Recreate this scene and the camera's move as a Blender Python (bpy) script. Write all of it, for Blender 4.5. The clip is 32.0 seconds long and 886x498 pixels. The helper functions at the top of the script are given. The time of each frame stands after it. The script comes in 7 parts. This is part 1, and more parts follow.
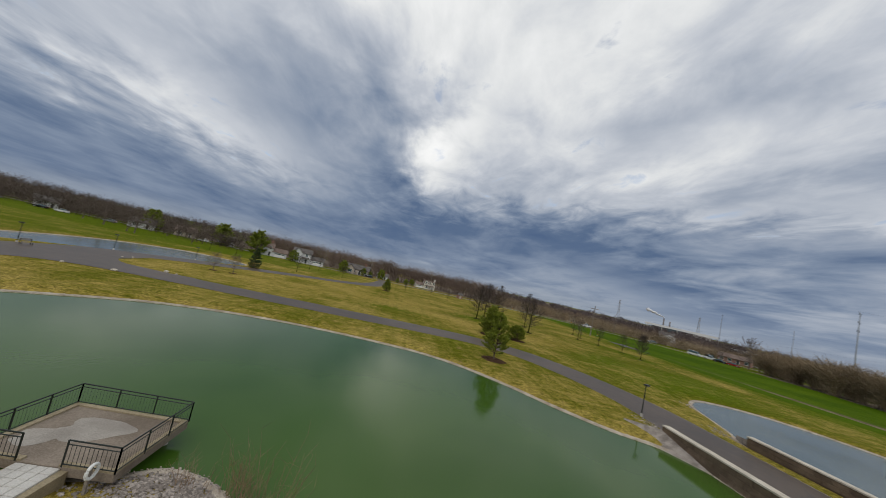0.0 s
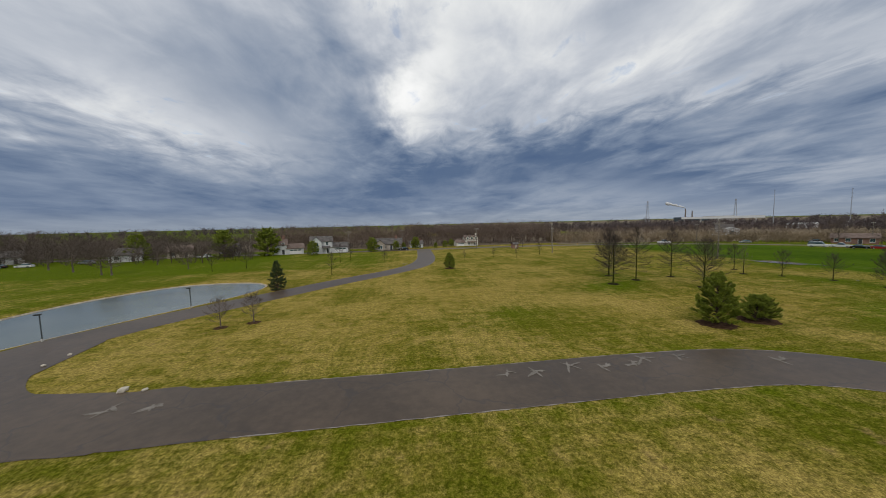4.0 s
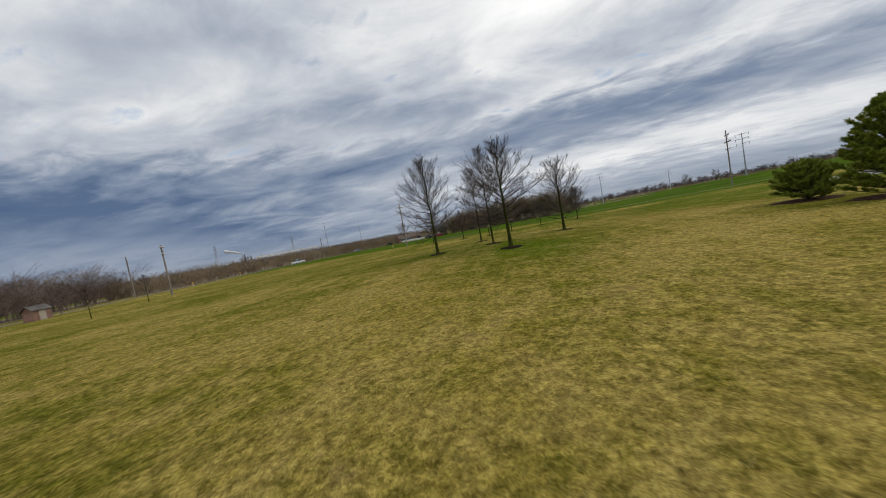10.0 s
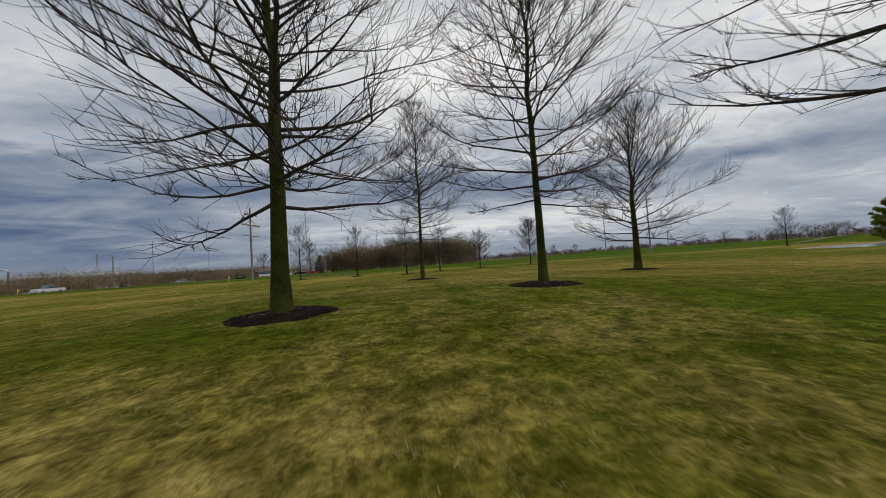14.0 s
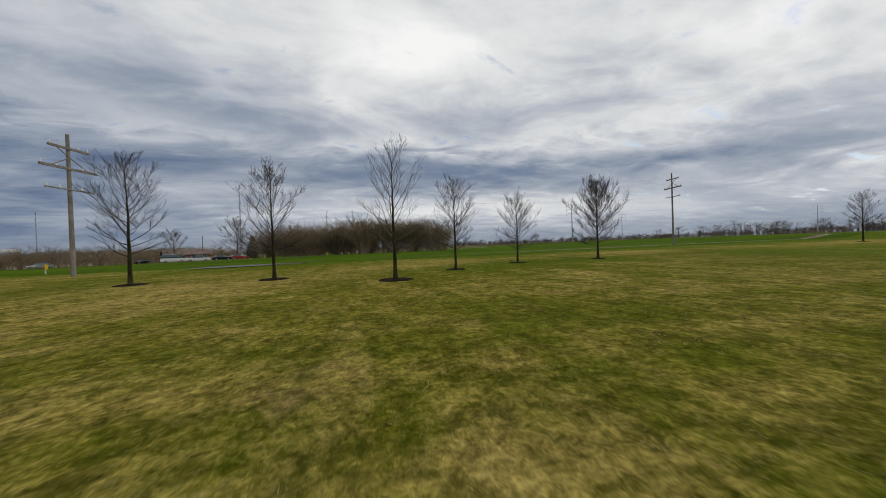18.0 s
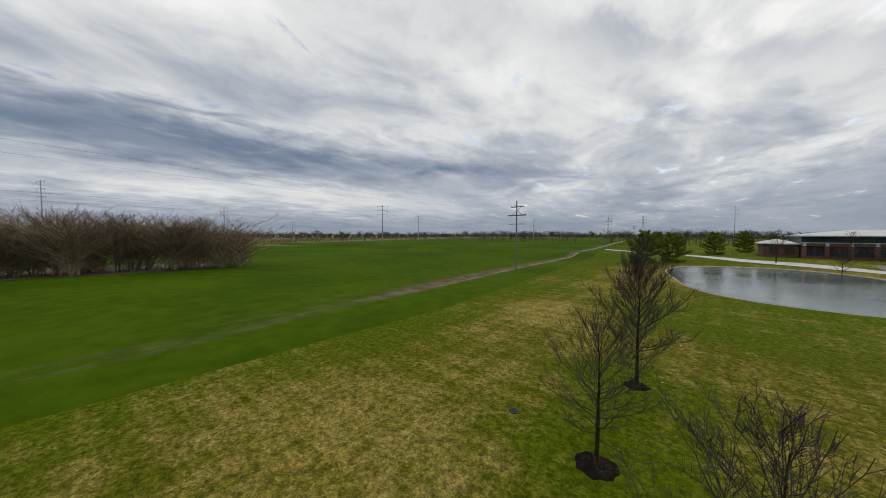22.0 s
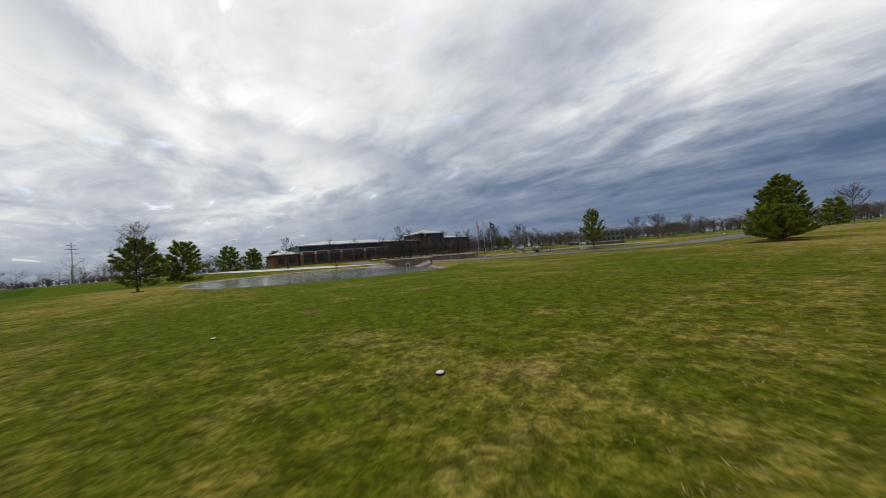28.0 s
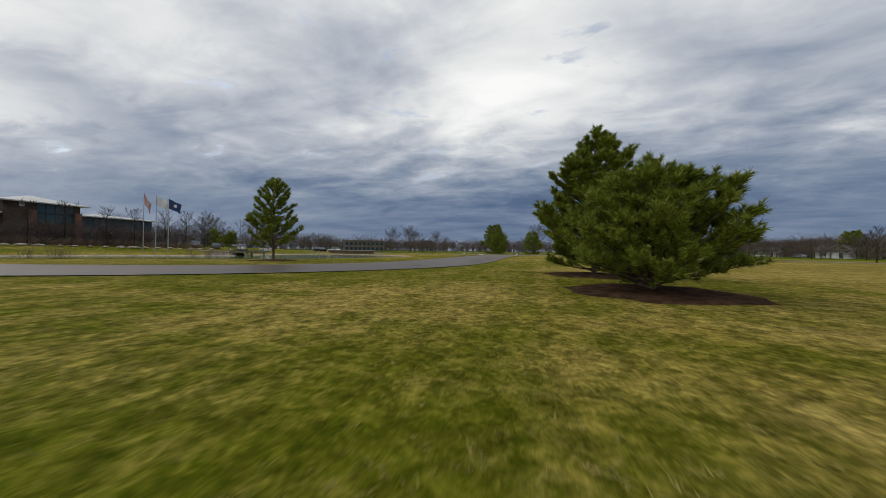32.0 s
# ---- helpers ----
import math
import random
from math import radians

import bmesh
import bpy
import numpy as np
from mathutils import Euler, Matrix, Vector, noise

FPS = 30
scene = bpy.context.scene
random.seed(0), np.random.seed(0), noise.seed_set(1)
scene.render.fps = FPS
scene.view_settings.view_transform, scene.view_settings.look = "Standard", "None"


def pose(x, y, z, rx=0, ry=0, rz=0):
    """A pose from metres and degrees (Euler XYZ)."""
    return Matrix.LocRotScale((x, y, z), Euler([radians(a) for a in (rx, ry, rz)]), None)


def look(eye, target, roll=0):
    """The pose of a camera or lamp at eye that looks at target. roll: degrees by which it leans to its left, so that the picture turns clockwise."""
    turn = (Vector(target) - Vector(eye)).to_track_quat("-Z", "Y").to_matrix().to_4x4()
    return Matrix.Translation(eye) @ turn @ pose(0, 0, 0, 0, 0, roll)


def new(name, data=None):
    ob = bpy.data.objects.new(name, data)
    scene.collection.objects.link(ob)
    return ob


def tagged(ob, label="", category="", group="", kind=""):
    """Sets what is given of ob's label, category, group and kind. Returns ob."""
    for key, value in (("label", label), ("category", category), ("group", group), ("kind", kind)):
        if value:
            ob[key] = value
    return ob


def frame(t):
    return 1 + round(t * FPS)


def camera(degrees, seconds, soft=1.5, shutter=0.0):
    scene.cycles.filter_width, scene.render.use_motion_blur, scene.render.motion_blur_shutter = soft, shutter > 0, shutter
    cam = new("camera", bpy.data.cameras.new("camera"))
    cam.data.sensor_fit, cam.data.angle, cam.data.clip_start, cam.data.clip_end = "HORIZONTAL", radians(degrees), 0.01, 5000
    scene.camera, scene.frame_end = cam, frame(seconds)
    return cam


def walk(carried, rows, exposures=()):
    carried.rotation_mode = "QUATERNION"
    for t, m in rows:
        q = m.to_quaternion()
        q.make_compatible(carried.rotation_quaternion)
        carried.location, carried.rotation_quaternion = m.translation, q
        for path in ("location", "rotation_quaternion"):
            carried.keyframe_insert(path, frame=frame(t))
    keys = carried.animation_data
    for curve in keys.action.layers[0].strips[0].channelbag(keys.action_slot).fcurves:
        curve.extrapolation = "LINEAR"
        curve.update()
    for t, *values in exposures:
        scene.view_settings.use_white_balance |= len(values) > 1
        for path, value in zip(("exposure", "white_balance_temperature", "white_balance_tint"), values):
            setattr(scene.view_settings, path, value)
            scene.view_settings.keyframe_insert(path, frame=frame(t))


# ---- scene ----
cam = camera(107.7, 32.0, soft=0.6, shutter=0.14)
PATH = [
    (0, (23.441, -26.613, 8.995), (23.653, -24.632, 9.167), 12.8),
    (0.5, (23.796, -22.239, 9.823), (23.526, -20.259, 9.898), 12.9),
    (1, (23.436, -18.332, 10.962), (22.89, -16.408, 10.964), 11.7),
    (1.5, (22.344, -15.15, 11.834), (21.709, -13.254, 11.795), 9.4),
    (2, (20.033, -11.471, 12.543), (19.422, -9.568, 12.473), 7.5),
    (2.5, (17.256, -7.443, 12.877), (16.75, -5.511, 12.779), 5.2),
    (3, (14.306, -3.588, 12.893), (13.996, -1.617, 12.765), 2.7),
    (3.5, (11.349, 0.236, 12.669), (11.291, 2.23, 12.52), 0.5),
    (4, (8.72, 4.423, 12.077), (8.928, 6.406, 11.919), -1.4),
    (4.5, (6.519, 9.265, 11.471), (6.968, 11.206, 11.3), -2.6),
    (6.5, (3.432, 29.305, 7.852), (4.655, 30.878, 7.678), -6.5),
    (7, (4.419, 34.068, 7.033), (5.773, 35.53, 6.866), -7.3),
    (7.5, (5.825, 38.633, 6.242), (7.293, 39.982, 6.083), -8.0),
    (8, (7.404, 42.826, 5.462), (8.977, 44.052, 5.306), -8.8),
    (8.5, (9.43, 46.995, 4.77), (11.101, 48.085, 4.619), -9.3),
    (9, (11.781, 50.82, 4.107), (13.549, 51.743, 3.962), -9.9),
    (9.5, (14.607, 54.43, 3.46), (16.464, 55.16, 3.324), -10.2),
    (10, (17.999, 57.609, 2.962), (19.928, 58.123, 2.836), -10.6),
    (10.5, (21.438, 60.142, 2.326), (23.414, 60.439, 2.228), -10.6),
    (11, (25.204, 61.865, 1.856), (27.199, 61.981, 1.789), -10.1),
    (11.5, (28.762, 63.0, 1.3), (30.762, 62.975, 1.283), -8.8),
    (12, (32.113, 63.484, 1.083), (34.11, 63.377, 1.109), -7.3),
    (12.5, (35.301, 63.839, 0.998), (37.293, 63.671, 1.057), -6.2),
    (13, (38.43, 64.046, 0.999), (40.42, 63.858, 1.082), -4.8),
    (13.5, (41.189, 64.437, 1.193), (43.172, 64.184, 1.246), -4.3),
    (14.5, (46.083, 64.541, 1.208), (48.069, 64.321, 1.301), -3.0),
    (15.5, (50.955, 65.442, 1.125), (52.931, 65.14, 1.198), -2.8),
    (17.5, (61.531, 65.935, 1.282), (63.477, 65.472, 1.262), -2.4),
    (18, (64.003, 65.903, 1.443), (65.936, 65.39, 1.422), -2.0),
    (18.5, (66.517, 65.975, 1.828), (68.425, 65.378, 1.828), -1.8),
    (19, (68.881, 65.875, 3.085), (70.763, 65.200, 3.118), -1.6),
    (19.5, (71.660, 65.713, 5.440), (73.513, 64.961, 5.451), -1.0),
    (20, (74.820, 65.045, 7.651), (76.635, 64.204, 7.660), -0.6),
    (20.5, (77.285, 64.738, 8.524), (79.051, 63.799, 8.527), -0.0),
    (21, (79.189, 64.793, 8.532), (80.870, 63.709, 8.507), 0.2),
    (21.5, (80.929, 65.030, 7.943), (82.444, 63.726, 7.880), 0.2),
    (22, (82.589, 65.198, 7.121), (83.866, 63.662, 7.028), 0.2),
    (22.5, (84.013, 64.886, 6.296), (85.102, 63.211, 6.188), 0.4),
    (23, (85.226, 64.059, 5.553), (86.159, 62.294, 5.434), 0.8),
    (23.5, (86.217, 62.838, 4.882), (87.016, 61.009, 4.752), 1.0),
    (24, (87.013, 61.353, 4.323), (87.686, 59.476, 4.173), 0.9),
    (24.5, (87.637, 59.657, 3.753), (88.202, 57.744, 3.609), 1.2),
    (26.5, (88.126, 50.488, 1.389), (87.974, 48.495, 1.32), -0.3),
    (27, (88.447, 47.783, 1.63), (87.949, 45.846, 1.592), -2.6),
    (27.5, (87.799, 45.272, 1.485), (86.946, 43.462, 1.479), -3.9),
    (28, (85.825, 42.74, 1.31), (84.662, 41.113, 1.335), -4.8),
    (28.5, (83.532, 40.832, 1.508), (82.11, 39.426, 1.528), -5.2),
    (29, (81.166, 39.112, 1.584), (79.553, 37.929, 1.599), -4.5),
    (29.5, (78.351, 37.51, 1.692), (76.606, 36.532, 1.693), -3.8),
    (30, (74.822, 36.409, 1.564), (73.008, 35.567, 1.57), -2.5),
    (30.5, (70.62, 35.80, 1.40), (68.777, 35.026, 1.419), -1.4),
    (31, (66.5, 35.16, 1.25), (64.625, 34.467, 1.27), -0.4),
    (31.5, (61.95, 34.72, 1.06), (60.055, 34.10, 1.078), 0.25),
    (32, (57.4, 34.42, 0.93), (55.478, 33.866, 0.94), 0.81),
]
EXPOSURES = [(0, -0.08), (3, -0.08), (7, 0.0), (11, -0.05), (13, -0.10), (15.5, -0.48), (18, -0.19), (20, -0.20), (23, -0.22), (24.5, -0.22), (27, -0.14), (28, -0.08), (29, -0.05), (30.5, -0.12), (32, -0.12)]
walk(cam, [(t, look(eye, target, roll)) for t, eye, target, roll in PATH], EXPOSURES)

# ---- light ----
world = bpy.data.worlds.new("sky")
scene.world = world
world.use_nodes = True
SUN_DIR = Vector((-0.12, -0.70, 0.70)).normalized()


def build_sky():
    nt = world.node_tree
    nt.nodes.clear()
    N, L = nt.nodes.new, nt.links.new

    def m(op, a, b=None, c=None, clamp=False):
        n = N("ShaderNodeMath")
        n.operation, n.use_clamp = op, clamp
        for i, v in enumerate((a, b, c)):
            if v is None:
                continue
            if isinstance(v, (int, float)):
                n.inputs[i].default_value = v
            else:
                L(v, n.inputs[i])
        return n.outputs[0]

    def ramp(fac, lo, hi):
        n = N("ShaderNodeMapRange")
        n.interpolation_type = "SMOOTHSTEP"
        L(fac, n.inputs[0])
        n.inputs[1].default_value, n.inputs[2].default_value = lo, hi
        return n.outputs[0]

    def mixc(fac, a, b):
        n = N("ShaderNodeMix")
        n.data_type = "RGBA"
        L(fac, n.inputs[0])
        for i, v in ((6, a), (7, b)):
            if isinstance(v, tuple):
                n.inputs[i].default_value = (*v, 1)
            else:
                L(v, n.inputs[i])
        return n.outputs[2]

    def noise_at(vec, scale, detail, rough, dist=0.0):
        n = N("ShaderNodeTexNoise")
        L(vec, n.inputs["Vector"])
        n.inputs["Scale"].default_value, n.inputs["Detail"].default_value = scale, detail
        n.inputs["Roughness"].default_value, n.inputs["Distortion"].default_value = rough, dist
        return n.outputs[0]

    tc = N("ShaderNodeTexCoord").outputs["Generated"]
    sep = N("ShaderNodeSeparateXYZ")
    L(tc, sep.inputs[0])
    x, y, z = sep.outputs
    zc = m("ADD", m("MAXIMUM", z, 0.0), 0.12)
    u, v = m("DIVIDE", x, zc), m("DIVIDE", y, zc)

    def plane(su, sv, ox, oy):
        c = N("ShaderNodeCombineXYZ")
        L(m("MULTIPLY_ADD", u, su, ox), c.inputs[0])
        L(m("MULTIPLY_ADD", v, sv, oy), c.inputs[1])
        return c.outputs[0]

    # cloud streets running north to south, with lumps and wisps on them
    streets = noise_at(plane(0.85, 0.24, 4.2, 1.4), 1.0, 5.0, 0.55, 0.4)
    billow = noise_at(plane(1.2, 0.85, 11.0, 5.0), 1.3, 7.0, 0.55, 0.4)
    wisps = noise_at(plane(2.2, 1.3, 3.0, 8.0), 1.9, 6.0, 0.58, 0.5)
    near = m("MINIMUM", m("MULTIPLY", m("MAXIMUM", z, 0.0), 5.0), 1.0)
    az = m("MULTIPLY_ADD", m("SUBTRACT", billow, 0.5), 0.55, m("ARCTAN2", x, y))
    el = m("MULTIPLY_ADD", m("MULTIPLY", m("SUBTRACT", wisps, 0.5), near), 0.16, z)
    tone = m("MULTIPLY_ADD", m("MINIMUM", m("MAXIMUM", z, 0.0), 0.66), 0.458, 0.602)
    for a0, z0, sa, sz, tilt, gain in BANKS:
        da = m("WRAP", m("SUBTRACT", az, a0), math.pi, -math.pi)
        p = m("MULTIPLY", da, 1 / sa)
        q = m("MULTIPLY", m("MULTIPLY_ADD", da, -tilt, m("SUBTRACT", el, z0)), 1 / sz)
        fall = m("MULTIPLY", m("MULTIPLY_ADD", p, p, m("MULTIPLY", q, q)), -1.0)
        tone = m("MULTIPLY_ADD", m("POWER", math.e, fall), gain, tone)
    tone = m("MULTIPLY_ADD", m("SUBTRACT", streets, 0.5), 0.24, tone)
    soft = m("MULTIPLY_ADD", ramp(z, 0.02, 0.26), 0.60, 0.40)
    tone = m("MULTIPLY_ADD", m("MULTIPLY", m("SUBTRACT", billow, 0.5), soft), 0.60, tone)
    tone = m("MULTIPLY_ADD", m("MULTIPLY", m("SUBTRACT", wisps, 0.5), soft), 0.24, tone)
    # slate blue where the cloud is thick, grey undersides, white where it is thin
    cr = N("ShaderNodeValToRGB")
    stops = ((0.27, (0.066, 0.116, 0.232)), (0.43, (0.108, 0.163, 0.272)), (0.56, (0.222, 0.280, 0.384)), (0.68, (0.372, 0.420, 0.503)), (0.80, (0.572, 0.606, 0.664)), (0.90, (0.795, 0.812, 0.822)), (1.04, (1.04, 1.04, 1.03)))
    el0 = cr.color_ramp.elements
    while len(el0) < len(stops):
        el0.new(0.5)
    for e, (at, c) in zip(el0, stops):
        e.position, e.color = at / 1.1, (*c, 1)
    L(m("MULTIPLY", tone, 1 / 1.1), cr.inputs[0])
    sky = N("ShaderNodeTexSky")
    sky.sky_type, sky.sun_disc = "NISHITA", False
    sky.sun_elevation = math.asin(SUN_DIR.z)
    sky.sun_rotation = math.atan2(SUN_DIR.x, SUN_DIR.y)
    clear = N("ShaderNodeVectorMath")
    clear.operation = "SCALE"
    L(sky.outputs[0], clear.inputs[0])
    clear.inputs["Scale"].default_value = 0.15
    # small thin gaps where the blue shows
    gap = m("MULTIPLY", m("MULTIPLY", ramp(wisps, 0.60, 0.72), ramp(tone, 0.66, 0.80)), 0.45)
    col = mixc(gap, cr.outputs[0], clear.outputs[0])
    col = mixc(m("MULTIPLY", ramp(z, 0.055, 0.0), 0.45), col, (0.37, 0.405, 0.445))
    bg = N("ShaderNodeBackground")
    L(col, bg.inputs[0])
    bg.inputs[1].default_value = 1.0
    L(bg.outputs[0], N("ShaderNodeOutputWorld").inputs[0])


# cloud banks: heading, height, width, depth, tilt and gain of each
BANKS = ((0.48, 0.19, 0.81, 0.116, 0.12, -0.24), (-1.49, 0.12, 1.20, 0.164, 0.02, -0.18), (-2.93, 0.32, 0.29, 0.288, 0.41, 0.17), (2.56, 0.47, 0.72, 0.207, 0.02, 0.15),
         (1.93, 0.11, 0.74, 0.055, -0.04, 0.23), (-1.71, 0.39, 0.38, 0.159, 0.06, 0.17), (-0.30, 0.40, 0.35, 0.211, -0.45, -0.16), (0.79, 0.52, 0.45, 0.069, 0.19, -0.11),
         (2.85, 0.15, 0.19, 0.046, 0.26, 0.18), (-0.59, 0.24, 0.35, 0.075, -0.18, 0.21), (-3.00, 0.16, 0.32, 0.030, 0.42, 0.10), (0.04, 0.34, 0.10, 0.162, 0.45, 0.19),
         (0.74, 0.10, 0.22, 0.051, -0.24, -0.13), (1.28, 0.29, 1.08, 0.030, 0.01, 0.10), (-3.14, 0.41, 0.49, 0.042, -0.26, -0.14), (2.02, 0.20, 0.62, 0.058, -0.14, -0.10),
         (0.50, 0.36, 0.42, 0.16, 0.0, 0.11), (1.72, 0.19, 0.30, 0.05, 0.0, -0.09), (2.3, 0.09, 0.7, 0.05, 0.0, 0.05), (0.2, 0.10, 0.3, 0.05, 0.0, 0.06))
build_sky()
sun = new("sun", bpy.data.lights.new("sun", "SUN"))
sun.data.energy, sun.data.angle, sun.data.color = 0.75, radians(22), (1.0, 0.955, 0.89)
sun.matrix_world = look((0, 0, 60), Vector((0, 0, 60)) - SUN_DIR)


# ---- materials ----
def make_mat(name):
    mat = bpy.data.materials.new(name)
    mat.use_nodes = True
    nt = mat.node_tree
    nt.nodes.clear()
    out = nt.nodes.new("ShaderNodeOutputMaterial")
    b = nt.nodes.new("ShaderNodeBsdfPrincipled")
    nt.links.new(b.outputs[0], out.inputs[0])
    return mat, nt, b


class NodeKit:
    def __init__(self, nt):
        self.nt = nt
        self.pos = nt.nodes.new("ShaderNodeNewGeometry").outputs["Position"]

    def link(self, a, b):
        self.nt.links.new(a, b)

    def noise(self, scale, detail=4.0, rough=0.55, vec=None, dist=0.0, stretch=None):
        src = vec or self.pos
        if stretch:
            mp = self.nt.nodes.new("ShaderNodeMapping")
            mp.inputs["Scale"].default_value = stretch
            self.link(src, mp.inputs[0])
            src = mp.outputs[0]
        n = self.nt.nodes.new("ShaderNodeTexNoise")
        self.link(src, n.inputs["Vector"])
        n.inputs["Scale"].default_value, n.inputs["Detail"].default_value = scale, detail
        n.inputs["Roughness"].default_value, n.inputs["Distortion"].default_value = rough, dist
        return n.outputs[0]

    def math(self, op, a, b=None, c=None, clamp=False):
        n = self.nt.nodes.new("ShaderNodeMath")
        n.operation, n.use_clamp = op, clamp
        for i, v in enumerate((a, b, c)):
            if v is None:
                continue
            if isinstance(v, (int, float)):
                n.inputs[i].default_value = v
            else:
                self.link(v, n.inputs[i])
        return n.outputs[0]

    def step(self, fac, lo, hi):
        n = self.nt.nodes.new("ShaderNodeMapRange")
        n.interpolation_type = "SMOOTHSTEP"
        self.link(fac, n.inputs[0])
        n.inputs[1].default_value, n.inputs[2].default_value = lo, hi
        return n.outputs[0]

    def mix(self, fac, a, b):
        n = self.nt.nodes.new("ShaderNodeMix")
        n.data_type = "RGBA"
        if isinstance(fac, (int, float)):
            n.inputs[0].default_value = fac
        else:
            self.link(fac, n.inputs[0])
        for i, v in ((6, a), (7, b)):
            if isinstance(v, tuple):
                n.inputs[i].default_value = (*v[:3], 1)
            else:
                self.link(v, n.inputs[i])
        return n.outputs[2]

    def scale(self, col, fac):
        n = self.nt.nodes.new("ShaderNodeVectorMath")
        n.operation = "SCALE"
        self.link(col, n.inputs[0])
        if isinstance(fac, (int, float)):
            n.inputs["Scale"].default_value = fac
        else:
            self.link(fac, n.inputs["Scale"])
        return n.outputs[0]

    def bump(self, h, strength, distance, bsdf):
        n = self.nt.nodes.new("ShaderNodeBump")
        n.inputs["Strength"].default_value, n.inputs["Distance"].default_value = strength, distance
        self.link(h, n.inputs["Height"])
        self.link(n.outputs[0], bsdf.inputs["Normal"])

    def attr(self, name):
        n = self.nt.nodes.new("ShaderNodeAttribute")
        n.attribute_name = name
        return n.outputs["Fac"]

    def rnd(self):
        return self.nt.nodes.new("ShaderNodeObjectInfo").outputs["Random"]

    def island(self):
        return self.nt.nodes.new("ShaderNodeNewGeometry").outputs["Random Per Island"]


def surface(name, a, b, scale=2.0, rough=0.8, bump=0.3, dist=0.02, fine=25.0, vary=0.0, metal=0.0, island=0.0, spec=0.3, lo=0.35, hi=0.65):
    """A two-tone surface: patches at one scale, grain at another."""
    mat, nt, bs = make_mat(name)
    k = NodeKit(nt)
    big, sm = k.noise(scale, 4), k.noise(fine, 6, 0.65)
    col = k.mix(k.step(k.math("MULTIPLY_ADD", sm, 0.35, k.math("MULTIPLY", big, 0.65)), lo, hi), a, b)
    gain = k.math("MULTIPLY_ADD", sm, 0.5, 0.75)
    if vary:
        gain = k.math("MULTIPLY", gain, k.math("MULTIPLY_ADD", k.rnd(), vary, 1 - vary / 2))
    if island:
        gain = k.math("MULTIPLY", gain, k.math("MULTIPLY_ADD", k.island(), island, 1 - island / 2))
    k.link(k.scale(col, gain), bs.inputs["Base Color"])
    bs.inputs["Roughness"].default_value, bs.inputs["Metallic"].default_value = rough, metal
    bs.inputs["Specular IOR Level"].default_value = spec
    if bump:
        k.bump(sm, bump, dist, bs)
    return mat


def lawn_material():
    mat, nt, bs = make_mat("lawn")
    k = NodeKit(nt)
    g = k.attr("green")
    huge, big = k.noise(0.018, 3, 0.5), k.noise(0.09, 5, 0.6, dist=0.4)
    mid, tuft = k.noise(0.7, 5, 0.65), k.noise(3.2, 6, 0.7, dist=0.3)
    blade = k.noise(34.0, 4, 0.75)
    fleck = k.noise(9.0, 6, 0.75, dist=0.8)
    gap_shade = k.noise(5.5, 5, 0.8, dist=0.5)
    # mowing lines along and across the hill
    rows_e = k.noise(1.0, 3, 0.6, stretch=(0.02, 0.9, 1.0))
    rows_n = k.noise(1.0, 3, 0.6, stretch=(0.9, 0.02, 1.0))
    f = k.math("ADD", k.math("MULTIPLY", big, 0.62), k.math("MULTIPLY", huge, 0.30))
    f = k.math("ADD", f, k.math("MULTIPLY", mid, 0.46))
    f = k.math("ADD", f, k.math("ADD", k.math("MULTIPLY", tuft, 0.28), k.math("MULTIPLY", fleck, 0.36)))
    lines = k.math("ADD", k.math("MULTIPLY", k.step(rows_e, 0.38, 0.60), 0.075), k.math("MULTIPLY", k.step(rows_n, 0.38, 0.60), 0.075))
    f = k.math("ADD", f, k.math("ADD", lines, -0.050))
    f = k.math("SUBTRACT", f, k.math("MULTIPLY", g, 0.30))
    dry = k.step(f, 0.74, 1.12)
    olive = k.mix(k.step(fleck, 0.32, 0.68), (0.080, 0.098, 0.004), (0.178, 0.182, 0.014))
    lush = k.mix(k.step(fleck, 0.32, 0.68), (0.065, 0.106, 0.003), (0.150, 0.192, 0.006))
    green = k.mix(k.step(g, 0.35, 0.95), olive, lush)
    tan = k.mix(k.step(fleck, 0.35, 0.68), (0.255, 0.184, 0.044), (0.60, 0.465, 0.128))
    ochre = k.mix(k.step(fleck, 0.35, 0.68), (0.185, 0.138, 0.024), (0.46, 0.360, 0.070))
    straw = k.mix(k.step(k.math("ADD", k.math("MULTIPLY", big, 0.5), k.math("MULTIPLY", mid, 0.5)), 0.40, 0.60), ochre, tan)
    col = k.mix(dry, green, straw)
    worn = k.mix(k.math("MULTIPLY", k.step(k.noise(0.35, 5, 0.7), 0.60, 0.74), 0.55), col, (0.25, 0.160, 0.080))
    # relief painted into the colour: lighter tufts, shaded gaps between them
    gain = k.math("MULTIPLY", k.math("MULTIPLY_ADD", blade, 1.5, 0.25), k.math("MULTIPLY_ADD", k.step(tuft, 0.36, 0.62), 0.60, 0.70))
    gain = k.math("MULTIPLY", gain, k.math("MULTIPLY_ADD", k.step(gap_shade, 0.52, 0.66), -0.42, 1.08))
    k.link(k.scale(worn, k.math("MULTIPLY", gain, 0.72)), bs.inputs["Base Color"])
    bs.inputs["Roughness"].default_value = 0.95
    bs.inputs["Specular IOR Level"].default_value = 0.02
    h = k.math("ADD", k.math("MULTIPLY", blade, 0.5), k.math("SUBTRACT", tuft, k.math("MULTIPLY", gap_shade, 0.5)))
    k.bump(h, 0.9, 0.05, bs)
    return mat


